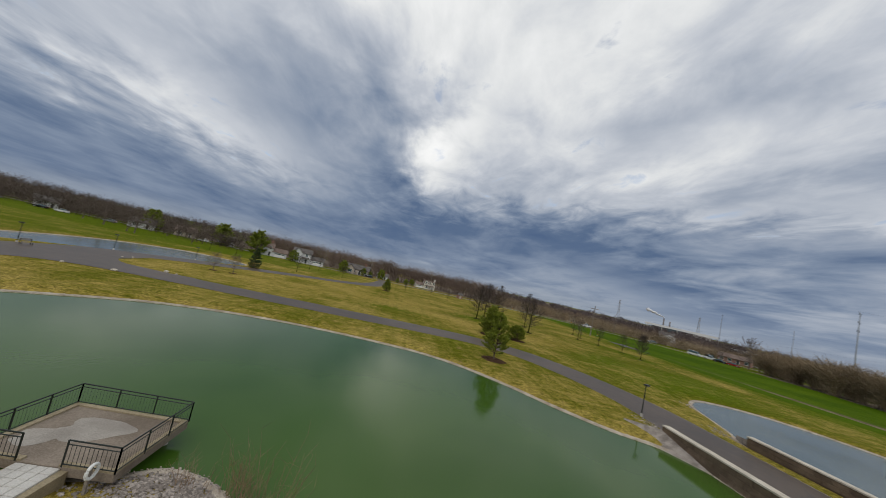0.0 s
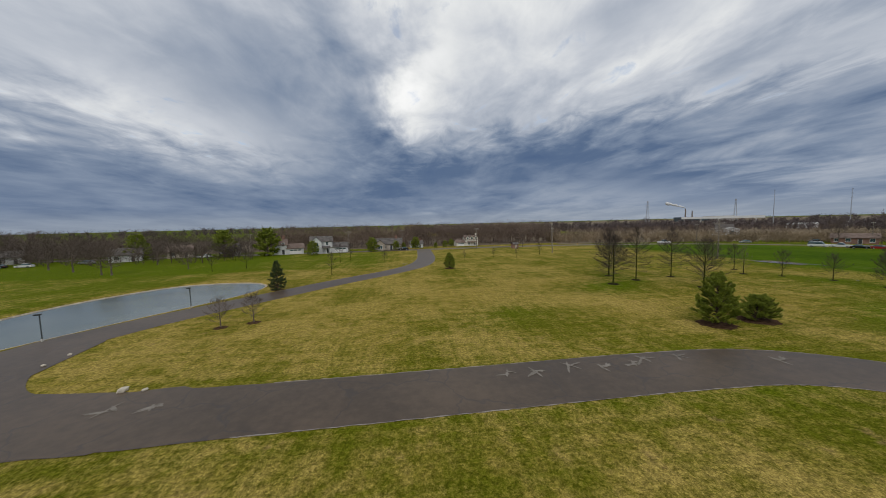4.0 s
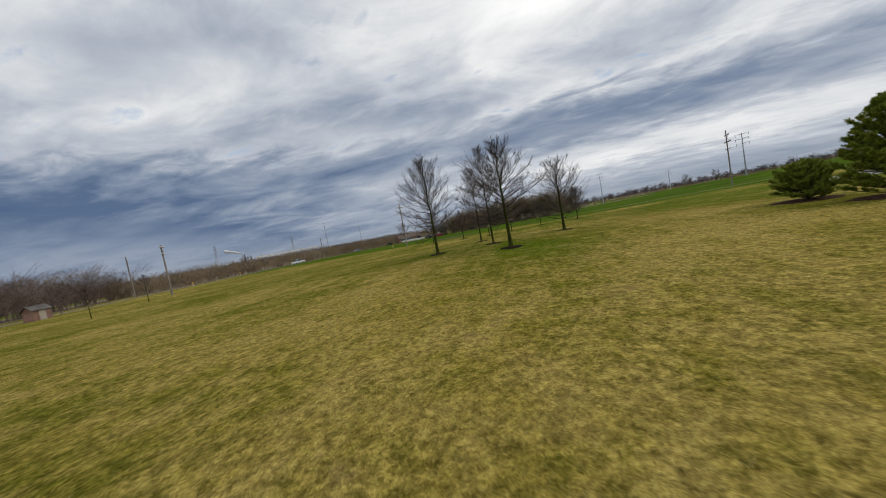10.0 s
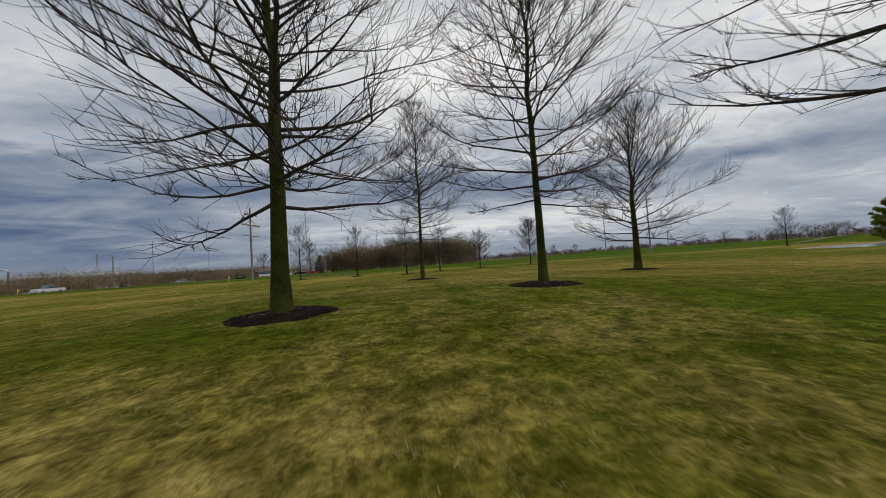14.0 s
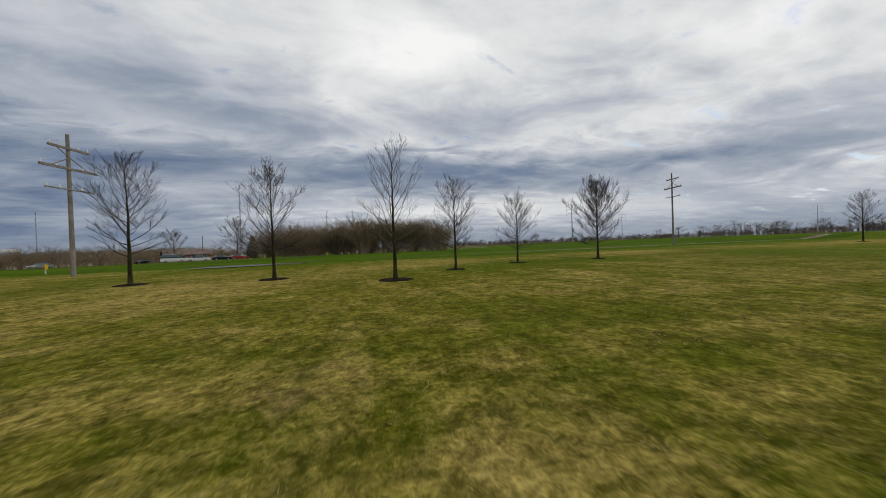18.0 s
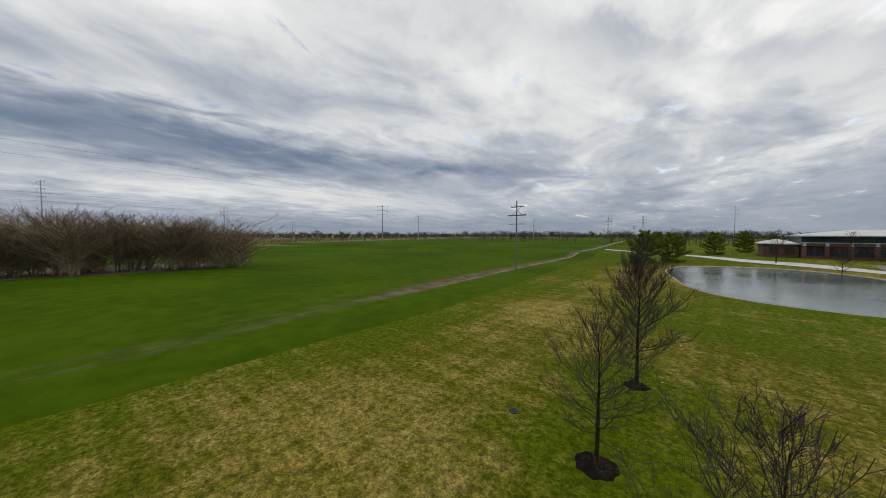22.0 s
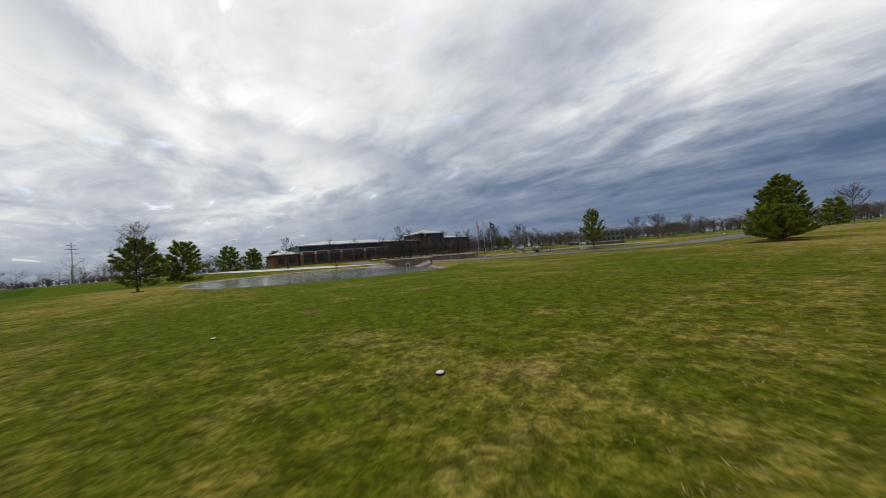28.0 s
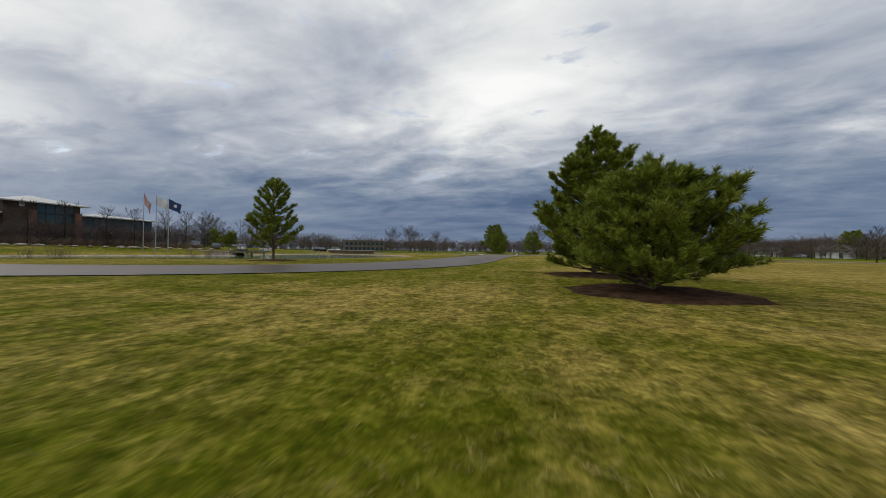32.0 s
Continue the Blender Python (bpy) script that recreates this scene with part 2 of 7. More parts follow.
def crop_material():
    mat, nt, bs = make_mat("young_crop")
    k = NodeKit(nt)
    big, mid, fine = k.noise(0.03, 4, 0.55), k.noise(0.5, 5, 0.6), k.noise(14.0, 5, 0.7)
    rows = k.noise(1.0, 2, 0.5, stretch=(2.4, 0.10, 1.0))
    f = k.math("ADD", k.math("MULTIPLY", big, 0.6), k.math("MULTIPLY", mid, 0.4))
    col = k.mix(k.step(f, 0.36, 0.62), (0.048, 0.098, 0.002), (0.092, 0.150, 0.004))
    soil = k.step(k.math("ADD", k.attr("bare"), k.math("MULTIPLY", k.math("SUBTRACT", rows, 0.5), 0.6)), 0.30, 0.78)
    col = k.mix(soil, col, k.mix(k.step(mid, 0.4, 0.6), (0.15, 0.115, 0.065), (0.23, 0.185, 0.115)))
    k.link(k.scale(col, k.math("MULTIPLY_ADD", fine, 0.66, 0.46)), bs.inputs["Base Color"])
    bs.inputs["Roughness"].default_value, bs.inputs["Specular IOR Level"].default_value = 0.95, 0.02
    k.bump(k.math("ADD", fine, k.math("MULTIPLY", rows, 0.8)), 0.7, 0.05, bs)
    return mat


def asphalt_material():
    mat, nt, bs = make_mat("asphalt")
    k = NodeKit(nt)
    big, mid, fine = k.noise(0.12, 4, 0.6), k.noise(1.3, 6, 0.65), k.noise(60.0, 3, 0.7)
    f = k.math("ADD", k.math("MULTIPLY", big, 0.55), k.math("MULTIPLY", mid, 0.45))
    col = k.mix(k.step(f, 0.34, 0.68), (0.050, 0.034, 0.021), (0.096, 0.066, 0.042))
    vor = nt.nodes.new("ShaderNodeTexVoronoi")
    vor.feature = "DISTANCE_TO_EDGE"
    vor.inputs["Scale"].default_value = 0.16
    wob = nt.nodes.new("ShaderNodeVectorMath")
    wob.operation = "MULTIPLY_ADD"
    nn = nt.nodes.new("ShaderNodeTexNoise")
    nn.inputs["Scale"].default_value = 0.6
    k.link(k.pos, nn.inputs["Vector"])
    k.link(nn.outputs["Color"], wob.inputs[0])
    wob.inputs[1].default_value = (2.2, 2.2, 0)
    k.link(k.pos, wob.inputs[2])
    k.link(wob.outputs[0], vor.inputs["Vector"])
    crack = k.step(vor.outputs["Distance"], 0.014, 0.004)
    col = k.mix(k.math("MULTIPLY", crack, 0.45), col, (0.028, 0.026, 0.026))
    k.link(k.scale(col, k.math("MULTIPLY_ADD", fine, 0.7, 0.65)), bs.inputs["Base Color"])
    bs.inputs["Roughness"].default_value = 0.45
    bs.inputs["Specular IOR Level"].default_value = 0.35
    k.bump(k.math("SUBTRACT", fine, crack), 0.15, 0.006, bs)
    return mat


def water_material(name, deep, shallow, ripple, rough, spec=0.5):
    mat, nt, bs = make_mat(name)
    k = NodeKit(nt)
    col = k.mix(k.step(k.noise(0.06, 3), 0.35, 0.65), deep, shallow)
    k.link(col, bs.inputs["Base Color"])
    bs.inputs["Roughness"].default_value, bs.inputs["IOR"].default_value = rough, 1.33
    bs.inputs["Specular IOR Level"].default_value = spec
    h = k.math("ADD", k.noise(1.6, 4, 0.6, stretch=(1.0, 0.6, 1.0)), k.math("MULTIPLY", k.noise(6.0, 3, 0.6), 0.4))
    calm = k.step(k.noise(0.05, 3), 0.40, 0.62)
    k.bump(k.math("MULTIPLY", h, calm), ripple, 0.05, bs)
    return mat


def needle_material(name, a, b):
    mat, nt, bs = make_mat(name)
    k = NodeKit(nt)
    f = k.math("ADD", k.math("MULTIPLY", k.island(), 0.6), k.math("MULTIPLY", k.noise(1.4, 3), 0.6))
    k.link(k.mix(k.step(f, 0.2, 0.95), a, b), bs.inputs["Base Color"])
    bs.inputs["Roughness"].default_value, bs.inputs["Specular IOR Level"].default_value = 0.6, 0.25
    return mat


def plain(name, col, rough=0.5, metal=0.0, spec=0.5):
    return surface(name, tuple(c * 0.93 for c in col), col, 1.3, rough, 0.08, 0.004, 30.0, metal=metal, spec=spec)


def glass_material(name, tint):
    mat, nt, bs = make_mat(name)
    k = NodeKit(nt)
    k.link(k.mix(k.noise(0.6, 3), tint, tuple(c * 1.8 for c in tint)), bs.inputs["Base Color"])
    bs.inputs["Roughness"].default_value, bs.inputs["IOR"].default_value = 0.05, 1.5
    return mat


M_LAWN, M_CROP, M_ASPHALT = lawn_material(), crop_material(), asphalt_material()
M_WATER = water_material("green_water", (0.034, 0.080, 0.008), (0.048, 0.100, 0.014), 0.14, 0.09, 0.36)
M_WATER2 = water_material("grey_water", (0.085, 0.112, 0.104), (0.120, 0.148, 0.138), 0.70, 0.12)
M_STONE = surface("shore_stone", (0.27, 0.225, 0.175), (0.45, 0.395, 0.325), 1.2, 0.9, 0.5, 0.02, 18, island=0.6)
M_DIRT = surface("track_dirt", (0.17, 0.13, 0.075), (0.29, 0.235, 0.15), 0.5, 0.95, 0.6, 0.03, 9)
M_MULCH = surface("mulch", (0.012, 0.009, 0.007), (0.032, 0.024, 0.018), 3.0, 0.98, 0.9, 0.05, 30, spec=0.03)
M_MULCH_RED = surface("bark_mulch", (0.036, 0.020, 0.012), (0.10, 0.058, 0.034), 3.0, 0.98, 0.9, 0.05, 26, spec=0.03)
M_BARK = surface("bark_mossy", (0.022, 0.027, 0.005), (0.060, 0.066, 0.013), 2.2, 0.95, 0.8, 0.03, 22, spec=0.08)
M_YOUNGBARK = surface("bark_young", (0.020, 0.020, 0.007), (0.050, 0.047, 0.018), 2.2, 0.95, 0.9, 0.02, 26, spec=0.08)
M_BRANCH = surface("branch_bark", (0.030, 0.024, 0.021), (0.072, 0.058, 0.050), 3.0, 0.85, 0.5, 0.01, 24)
M_TWIG = surface("twig_bark", (0.040, 0.030, 0.026), (0.092, 0.070, 0.060), 2.0, 0.85, 0.0, island=0.4)
M_FARBARK = surface("far_branches", (0.072, 0.055, 0.044), (0.146, 0.112, 0.090), 0.08, 0.9, 0.0, fine=1.2, island=0.7)
M_SCRUB = surface("scrub_branches", (0.160, 0.118, 0.072), (0.315, 0.240, 0.150), 0.10, 0.9, 0.0, fine=1.0, island=0.7)
M_NEEDLE = needle_material("pine_needles", (0.085, 0.130, 0.010), (0.32, 0.36, 0.045))
M_SPRUCE = needle_material("spruce_needles", (0.030, 0.055, 0.020), (0.085, 0.120, 0.045))
M_PINEBARK = surface("pine_bark", (0.055, 0.038, 0.028), (0.13, 0.095, 0.07), 3.0, 0.9, 0.7, 0.02, 20)
M_BRICK = surface("brick_wall", (0.14, 0.068, 0.048), (0.20, 0.10, 0.072), 1.1, 0.9, 0.3, 0.01, 12, vary=0.25)
M_WALLBRICK = surface("brown_masonry", (0.115, 0.080, 0.056), (0.20, 0.145, 0.10), 0.9, 0.9, 0.4, 0.01, 9, vary=0.35)
M_CAP = surface("stone_coping", (0.44, 0.39, 0.31), (0.58, 0.53, 0.44), 1.2, 0.85, 0.3, 0.01, 20, vary=0.15)
M_CONCRETE = surface("concrete", (0.38, 0.36, 0.33), (0.54, 0.52, 0.48), 0.6, 0.9, 0.2, 0.01, 22)
M_DECK = surface("deck_slab", (0.15, 0.118, 0.088), (0.26, 0.215, 0.17), 0.45, 0.85, 0.2, 0.01, 16)
M_ROOFMETAL = surface("roof_metal", (0.42, 0.425, 0.415), (0.53, 0.53, 0.51), 0.3, 0.55, 0.1, 0.01, 8)
M_GLASS = glass_material("dark_glass", (0.026, 0.050, 0.058))
M_STEEL = plain("galvanised_steel", (0.42, 0.43, 0.44), 0.45, 0.8)
M_BLACKMETAL = plain("black_rail_metal", (0.018, 0.024, 0.020), 0.45, 0.3)
M_POLE = surface("weathered_pole_wood", (0.17, 0.145, 0.12), (0.29, 0.255, 0.215), 1.5, 0.9, 0.5, 0.01, 18)
M_WHITE = plain("white_paint", (0.74, 0.74, 0.72), 0.6)
M_SHINGLE = surface("roof_shingles", (0.07, 0.062, 0.058), (0.15, 0.135, 0.125), 0.8, 0.95, 0.5, 0.02, 7)
M_SHINGLE2 = surface("brown_shingles", (0.12, 0.085, 0.07), (0.21, 0.16, 0.135), 0.8, 0.95, 0.5, 0.02, 7)
M_SIDING = surface("cream_siding", (0.60, 0.57, 0.50), (0.70, 0.67, 0.60), 0.7, 0.7, 0.1, 0.01, 9)
M_SIDINGW = surface("white_siding", (0.54, 0.545, 0.55), (0.64, 0.645, 0.65), 0.7, 0.7, 0.1, 0.01, 9)
M_SIDINGT = surface("tan_siding", (0.34, 0.29, 0.235), (0.44, 0.385, 0.32), 0.7, 0.75, 0.1, 0.01, 9)
M_REDBRICK = surface("house_brick", (0.20, 0.11, 0.085), (0.30, 0.18, 0.14), 0.8, 0.9, 0.2, 0.01, 10)
M_RUBBER = plain("tyre_rubber", (0.016, 0.016, 0.017), 0.8)
M_DARK = plain("dark_trim", (0.03, 0.032, 0.035), 0.5)
M_EDGE = surface("road_edge_gravel", (0.20, 0.175, 0.145), (0.32, 0.285, 0.24), 1.2, 0.95, 0.4, 0.01, 20)


# ---- building blocks ----
def mesh_from(name, verts, faces, mat, smooth=False):
    me = bpy.data.meshes.new(name)
    me.from_pydata([tuple(v) for v in verts], [], faces)
    if mat:
        me.materials.append(mat)
    if smooth:
        me.polygons.foreach_set("use_smooth", [True] * len(me.polygons))
    me.update()
    return me


def part(name, data, mat, parent, label=""):
    """One mesh object under a thing or under a part; data is (verts, faces), a bmesh or a mesh."""
    if isinstance(data, tuple):
        me = mesh_from(name, data[0], data[1], mat)
    elif isinstance(data, bmesh.types.BMesh):
        me = bpy.data.meshes.new(name)
        data.to_mesh(me)
        data.free()
        me.materials.append(mat)
    else:
        me = data
    ob = new(name, me)
    ob.parent = parent
    if label:
        tagged(ob, label)
    return ob


def thing(name, loc, label, category, group="", rz=0.0, kind=""):
    ob = new(name)
    ob.empty_display_size = 0.2
    ob.matrix_basis = pose(loc[0], loc[1], loc[2], 0, 0, rz)
    return tagged(ob, label, category, group, kind)


def solo(name, data, mat, label, category, group="", kind="", smooth=False):
    me = mesh_from(name, data[0], data[1], mat, smooth) if isinstance(data, tuple) else data
    return tagged(new(name, me), label, category, group, kind)


def box_data(x0, x1, y0, y1, z0, z1, bev=0.0):
    """A box with its upper and upright edges chamfered."""
    if bev <= 0:
        v = [(x, y, z) for z in (z0, z1) for x, y in ((x0, y0), (x1, y0), (x1, y1), (x0, y1))]
        f = [(3, 2, 1, 0), (4, 5, 6, 7), (0, 1, 5, 4), (1, 2, 6, 5), (2, 3, 7, 6), (3, 0, 4, 7)]
        return v, f
    b = min(bev, (x1 - x0) * 0.45, (y1 - y0) * 0.45, (z1 - z0) * 0.45)

    def ring(i, z):
        a, c, e, g = x0 + i, x1 - i, y0 + i, y1 - i
        return [(a + b, e, z), (c - b, e, z), (c, e + b, z), (c, g - b, z), (c - b, g, z), (a + b, g, z), (a, g - b, z), (a, e + b, z)]
    v = ring(0, z0) + ring(0, z1 - b) + ring(b, z1)
    f = [tuple(range(7, -1, -1)), tuple(range(16, 24))]
    for r in (0, 8):
        f += [(r + i, r + (i + 1) % 8, r + 8 + (i + 1) % 8, r + 8 + i) for i in range(8)]
    return v, f


def grid_frame(xs, zs, solid, y0, y1):
    """A flat frame as one connected mesh: cells of a grid that are solid, between two depths."""
    nx, nz = len(xs), len(zs)
    v = [(x, y, z) for y in (y0, y1) for z in zs for x in xs]
    n = nx * nz
    f = []

    def on(i, j):
        return 0 <= i < nx - 1 and 0 <= j < nz - 1 and solid(i, j)
    for j in range(nz - 1):
        for i in range(nx - 1):
            if not solid(i, j):
                continue
            a, b, c, d = j * nx + i, j * nx + i + 1, (j + 1) * nx + i + 1, (j + 1) * nx + i
            f += [(a, b, c, d), (d + n, c + n, b + n, a + n)]
            for on2, p, q in ((on(i, j - 1), a, b), (on(i + 1, j), b, c), (on(i, j + 1), c, d), (on(i - 1, j), d, a)):
                if not on2:
                    f.append((q, p, p + n, q + n))
    used = sorted({k for q in f for k in q})
    new_index = {k: i for i, k in enumerate(used)}
    return [v[k] for k in used], [tuple(new_index[k] for k in q) for q in f]


def join(*datas):
    v, f = [], []
    for d in datas:
        o = len(v)
        v += list(d[0])
        f += [tuple(i + o for i in q) for q in d[1]]
    return v, f


def moved(d, dx=0, dy=0, dz=0, rz=0.0):
    c, s = math.cos(rz), math.sin(rz)
    return [(x * c - y * s + dx, x * s + y * c + dy, z + dz) for x, y, z in d[0]], d[1]


def tube(V, F, pts, radii, sides, cap=True):
    """A tapered tube along a line, added to V and F."""
    n = len(pts)
    P = [Vector(p) for p in pts]
    base = len(V)
    for i in range(n):
        d = (P[min(i + 1, n - 1)] - P[max(i - 1, 0)])
        d = d.normalized() if d.length > 1e-9 else Vector((0, 0, 1))
        a = Vector((0, 0, 1)) if abs(d.z) < 0.9 else Vector((1, 0, 0))
        e = d.cross(a).normalized()
        g = d.cross(e)
        r = radii[i]
        for k in range(sides):
            t = 2 * math.pi * k / sides
            V.append(tuple(P[i] + e * (r * math.cos(t)) + g * (r * math.sin(t))))
    for i in range(n - 1):
        o = base + i * sides
        for k in range(sides):
            k2 = (k + 1) % sides
            F.append((o + k, o + sides + k, o + sides + k2, o + k2))
    if cap:
        F.append(tuple(base + (n - 1) * sides + k for k in range(sides)))
        F.append(tuple(base + k for k in range(sides - 1, -1, -1)))


def rod(p, q, r, sides=8, r2=None):
    V, F = [], []
    tube(V, F, [p, q], [r, r if r2 is None else r2], sides)
    return V, F


# ---- plan ----
POND_A = [(-12.5, -17), (-14, -8), (-12.4, -0.5), (-10.8, 3.5), (-7.2, 7.2), (-2.6, 10.9), (3.2, 13.3), (10.5, 14.5), (18, 14.4), (24.3, 13.6), (28.7, 12.4),
          (32.5, 10.2), (36.5, 6.6), (40, 2.6), (43.5, -0.6), (46.4, -2.2), (47.9, -4.5), (48.0, -12), (47.8, -21), (40, -24), (30, -21.5), (23.5, -17.6), (20.6, -15.0), (18.6, -13.2),
          (16.6, -12.6), (14.6, -13.6), (9.5, -14.9), (0, -18.5)]
POND_B = [(59.4, 1.8), (61.2, 4.8), (62.9, 8.6), (65.3, 13.6), (69.2, 16.8), (73.5, 17.1), (78.5, 15.4), (82.5, 11.5), (85.5, 5), (87.5, -4), (89.3, -13), (89.6, -21),
          (88, -28), (84, -33.5), (77, -37), (68.5, -36.5), (61.8, -30), (59.4, -22), (58.7, -14), (58.5, -6)]
POND_C = [(-38.7, 6), (-40.0, 15), (-40.4, 29), (-36.8, 40), (-30.5, 53), (-24.5, 63.5), (-21.8, 71), (-22.6, 77.5), (-29, 81.5), (-41.5, 80), (-49, 68), (-50.5, 55),
          (-47.8, 36), (-46.8, 22), (-48.6, 10), (-52, -4), (-62, -20), (-56, -28), (-44, -12)]
PONDS = (POND_A, POND_B, POND_C)
WATER_Z = -0.42


def smooth_loop(poly, steps=5):
    out, n = [], len(poly)
    for i in range(n):
        p0, p1, p2, p3 = (Vector(poly[(i + j - 1) % n]) for j in range(4))
        for s in range(steps):
            t = s / steps
            out.append(0.5 * ((2 * p1) + (p2 - p0) * t + (2 * p0 - 5 * p1 + 4 * p2 - p3) * t * t + (3 * p1 - p0 - 3 * p2 + p3) * t ** 3))
    return [(p.x, p.y) for p in out]


def smooth_line(pts, steps=6):
    out = []
    for i in range(len(pts) - 1):
        p0, p1, p2, p3 = (Vector(pts[min(max(i + j - 1, 0), len(pts) - 1)]) for j in range(4))
        for s in range(steps):
            t = s / steps
            out.append(0.5 * ((2 * p1) + (p2 - p0) * t + (2 * p0 - 5 * p1 + 4 * p2 - p3) * t * t + (3 * p1 - p0 - 3 * p2 + p3) * t ** 3))
    return out + [Vector(pts[-1])]


SHORES = [smooth_loop(p) for p in PONDS]


def shore_distance(X, Y, poly):
    """Distance to a pond's shore, negative over the water."""
    d, inside = np.full(X.shape, 1e9), np.zeros(X.shape, bool)
    for (ax, ay), (bx, by) in zip(poly, poly[1:] + poly[:1]):
        ex, ey = bx - ax, by - ay
        t = np.clip(((X - ax) * ex + (Y - ay) * ey) / (ex * ex + ey * ey + 1e-12), 0, 1)
        d = np.minimum(d, np.hypot(X - ax - t * ex, Y - ay - t * ey))
        cross = ((ay > Y) != (by > Y)) & (X < ex * (Y - ay) / (by - ay + 1e-12) + ax)
        inside ^= cross
    return np.where(inside, -d, d)


def smoothstep(a, b, x):
    t = np.clip((x - a) / (b - a), 0, 1)
    return t * t * (3 - 2 * t)


def ground_height(X, Y):
    X, Y = np.atleast_1d(np.asarray(X, float)), np.atleast_1d(np.asarray(Y, float))
    z = 1.1 * smoothstep(-36, -52, Y) * smoothstep(-60, -10, X)
    z += 0.10 * np.sin(X * 0.055 + 1.0) * np.cos(Y * 0.047) * smoothstep(60, 20, np.hypot(X - 55, Y - 60) * 0 + 40)
    z += 0.46 * np.exp(-((X - 51) ** 2 + (Y - 64) ** 2) / 162.0)
    z -= 2.5 * smoothstep(150, 420, X + 0.6 * Y)
    near = (X > -75) & (X < 100) & (Y > -55) & (Y < 95)
    if near.any():
        xs, ys = X[near], Y[near]
        s = np.min([shore_distance(xs, ys, p) for p in SHORES], axis=0)
        bank = np.where(s > 0, -0.40 * (1 - np.clip(s / 2.6, 0, 1)) ** 1.6, np.maximum(-0.40 + 0.45 * s, -1.9))
        bank = np.where((xs > 48.9) & (xs < 57.9) & (ys > -24) & (ys < 3), 0.0, bank)
        z[near] = z[near] * np.clip(s / 4, 0, 1) + bank
    return z


def gz(x, y):
    return float(ground_height(x, y)[0])


def axis_lines(lo, hi, step, far):
    core = list(np.arange(lo, hi + 1e-6, step))
    out, d = [], step
    while (out[-1] if out else 0) < far:
        d *= 1.22
        out.append((out[-1] if out else 0) + d)
    return np.array([lo - o for o in reversed(out)] + core + [hi + o for o in out])


# straw-coloured and green parts of the lawn: place, size and dryness
STRAW = ((18, 59, 13.9, 0.26), (70, 20, 12.1, -0.43), (59, 44, 8.4, 0.42), (52, 68, 6.6, -0.22), (94, 57, 6.5, 0.28), (38, 44, 5.8, 0.36), (74, 65, 4.4, 0.28), (37, 65, 5.5, 0.26),
         (36, 20, 13.9, -0.25), (91, 21, 9.8, -0.21), (72, 36, 3.9, 0.17), (95, 38, 5.4, 0.18), (-8, 48, 14.0, 0.27), (86, 46, 2.7, -0.21), (91, 79, 10.1, -0.24), (57, 31, 3.5, -0.22),
         (83, 34, 5.1, -0.22), (83, 42, 2.9, 0.11), (41, 55, 6.6, -0.15), (68, 34, 2.6, -0.23), (30, 62, 2.8, 0.25), (20, 56, 6.0, 0.31),
         (63.5, 35, 4.6, -0.45), (79, 29, 6.5, -0.60), (16, 41, 5.0, -0.22), (28, 57.5, 3.5, -0.20), (43, 58, 5.5, -0.55), (22, 47, 6.5, -0.55), (-2, 73, 10.0, 0.18), (46, 57, 4.0, -0.10), (51, 64, 3.5, -0.22), (69, 37.5, 4.5, -0.50), (88, 54, 8.0, -0.24))


def build_ground():
    xs, ys = axis_lines(-62, 96, 0.85, 4200), axis_lines(-46, 92, 0.85, 4200)
    X, Y = np.meshgrid(xs, ys)
    Z = ground_height(X.ravel(), Y.ravel())
    verts = np.stack([X.ravel(), Y.ravel(), Z], 1)
    nx, ny = len(xs), len(ys)
    idx = np.arange(nx * ny).reshape(ny, nx)
    faces = np.stack([idx[:-1, :-1], idx[:-1, 1:], idx[1:, 1:], idx[1:, :-1]], -1).reshape(-1, 4)
    me = bpy.data.meshes.new("ground")
    me.from_pydata(verts.tolist(), [], faces.tolist())
    me.polygons.foreach_set("use_smooth", [True] * len(me.polygons))
    me.materials.append(M_LAWN)
    x, y = X.ravel(), Y.ravel()
    straw = np.full(x.shape, 0.474)
    for px, py, r, a in STRAW:
        straw += a * np.exp(-((x - px) ** 2 + (y - py) ** 2) / r ** 2)
    straw += 0.15 * smoothstep(60, 40, x) - 0.10 * smoothstep(60, 72, x) * smoothstep(62, 52, y)
    g = 0.80 - 0.85 * straw + 0.45 * smoothstep(-36, -46, x) + 0.48 * smoothstep(93, 103, x)
    g += 0.45 * smoothstep(96, 100, y) * smoothstep(8, -4, x) + 0.40 * smoothstep(-10, -22, y)
    g += 0.25 * smoothstep(7, 3, np.abs(y - 27)) * smoothstep(46, 38, x) * smoothstep(-18, -10, x)
    oak = [(45.5, 59.3), (49.5, 66.7), (51.6, 61.2), (61.2, 63.7), (58.1, 53.5), (42.3, 36.8), (49.3, 37.0), (85.2, 48.1), (85.1, 54.8), (81.9, 60.4)]
    for ax, ay in oak:
        g += 0.25 * np.exp(-((x - ax) ** 2 + (y - ay) ** 2) / 9.0)
    near = (x > -75) & (x < 100) & (y > -55) & (y < 95)
    g[near] -= 0.40 * np.exp(-(np.min([shore_distance(x[near], y[near], p) for p in SHORES], axis=0) / 1.6) ** 2)
    a = me.attributes.new("green", "FLOAT", "POINT")
    a.data.foreach_set("value", np.clip(g, -0.6, 1.6).astype(np.float32))
    me.update()
    return tagged(new("ground", me), "early spring lawn, straw and green patches", "lawn", kind="structure")


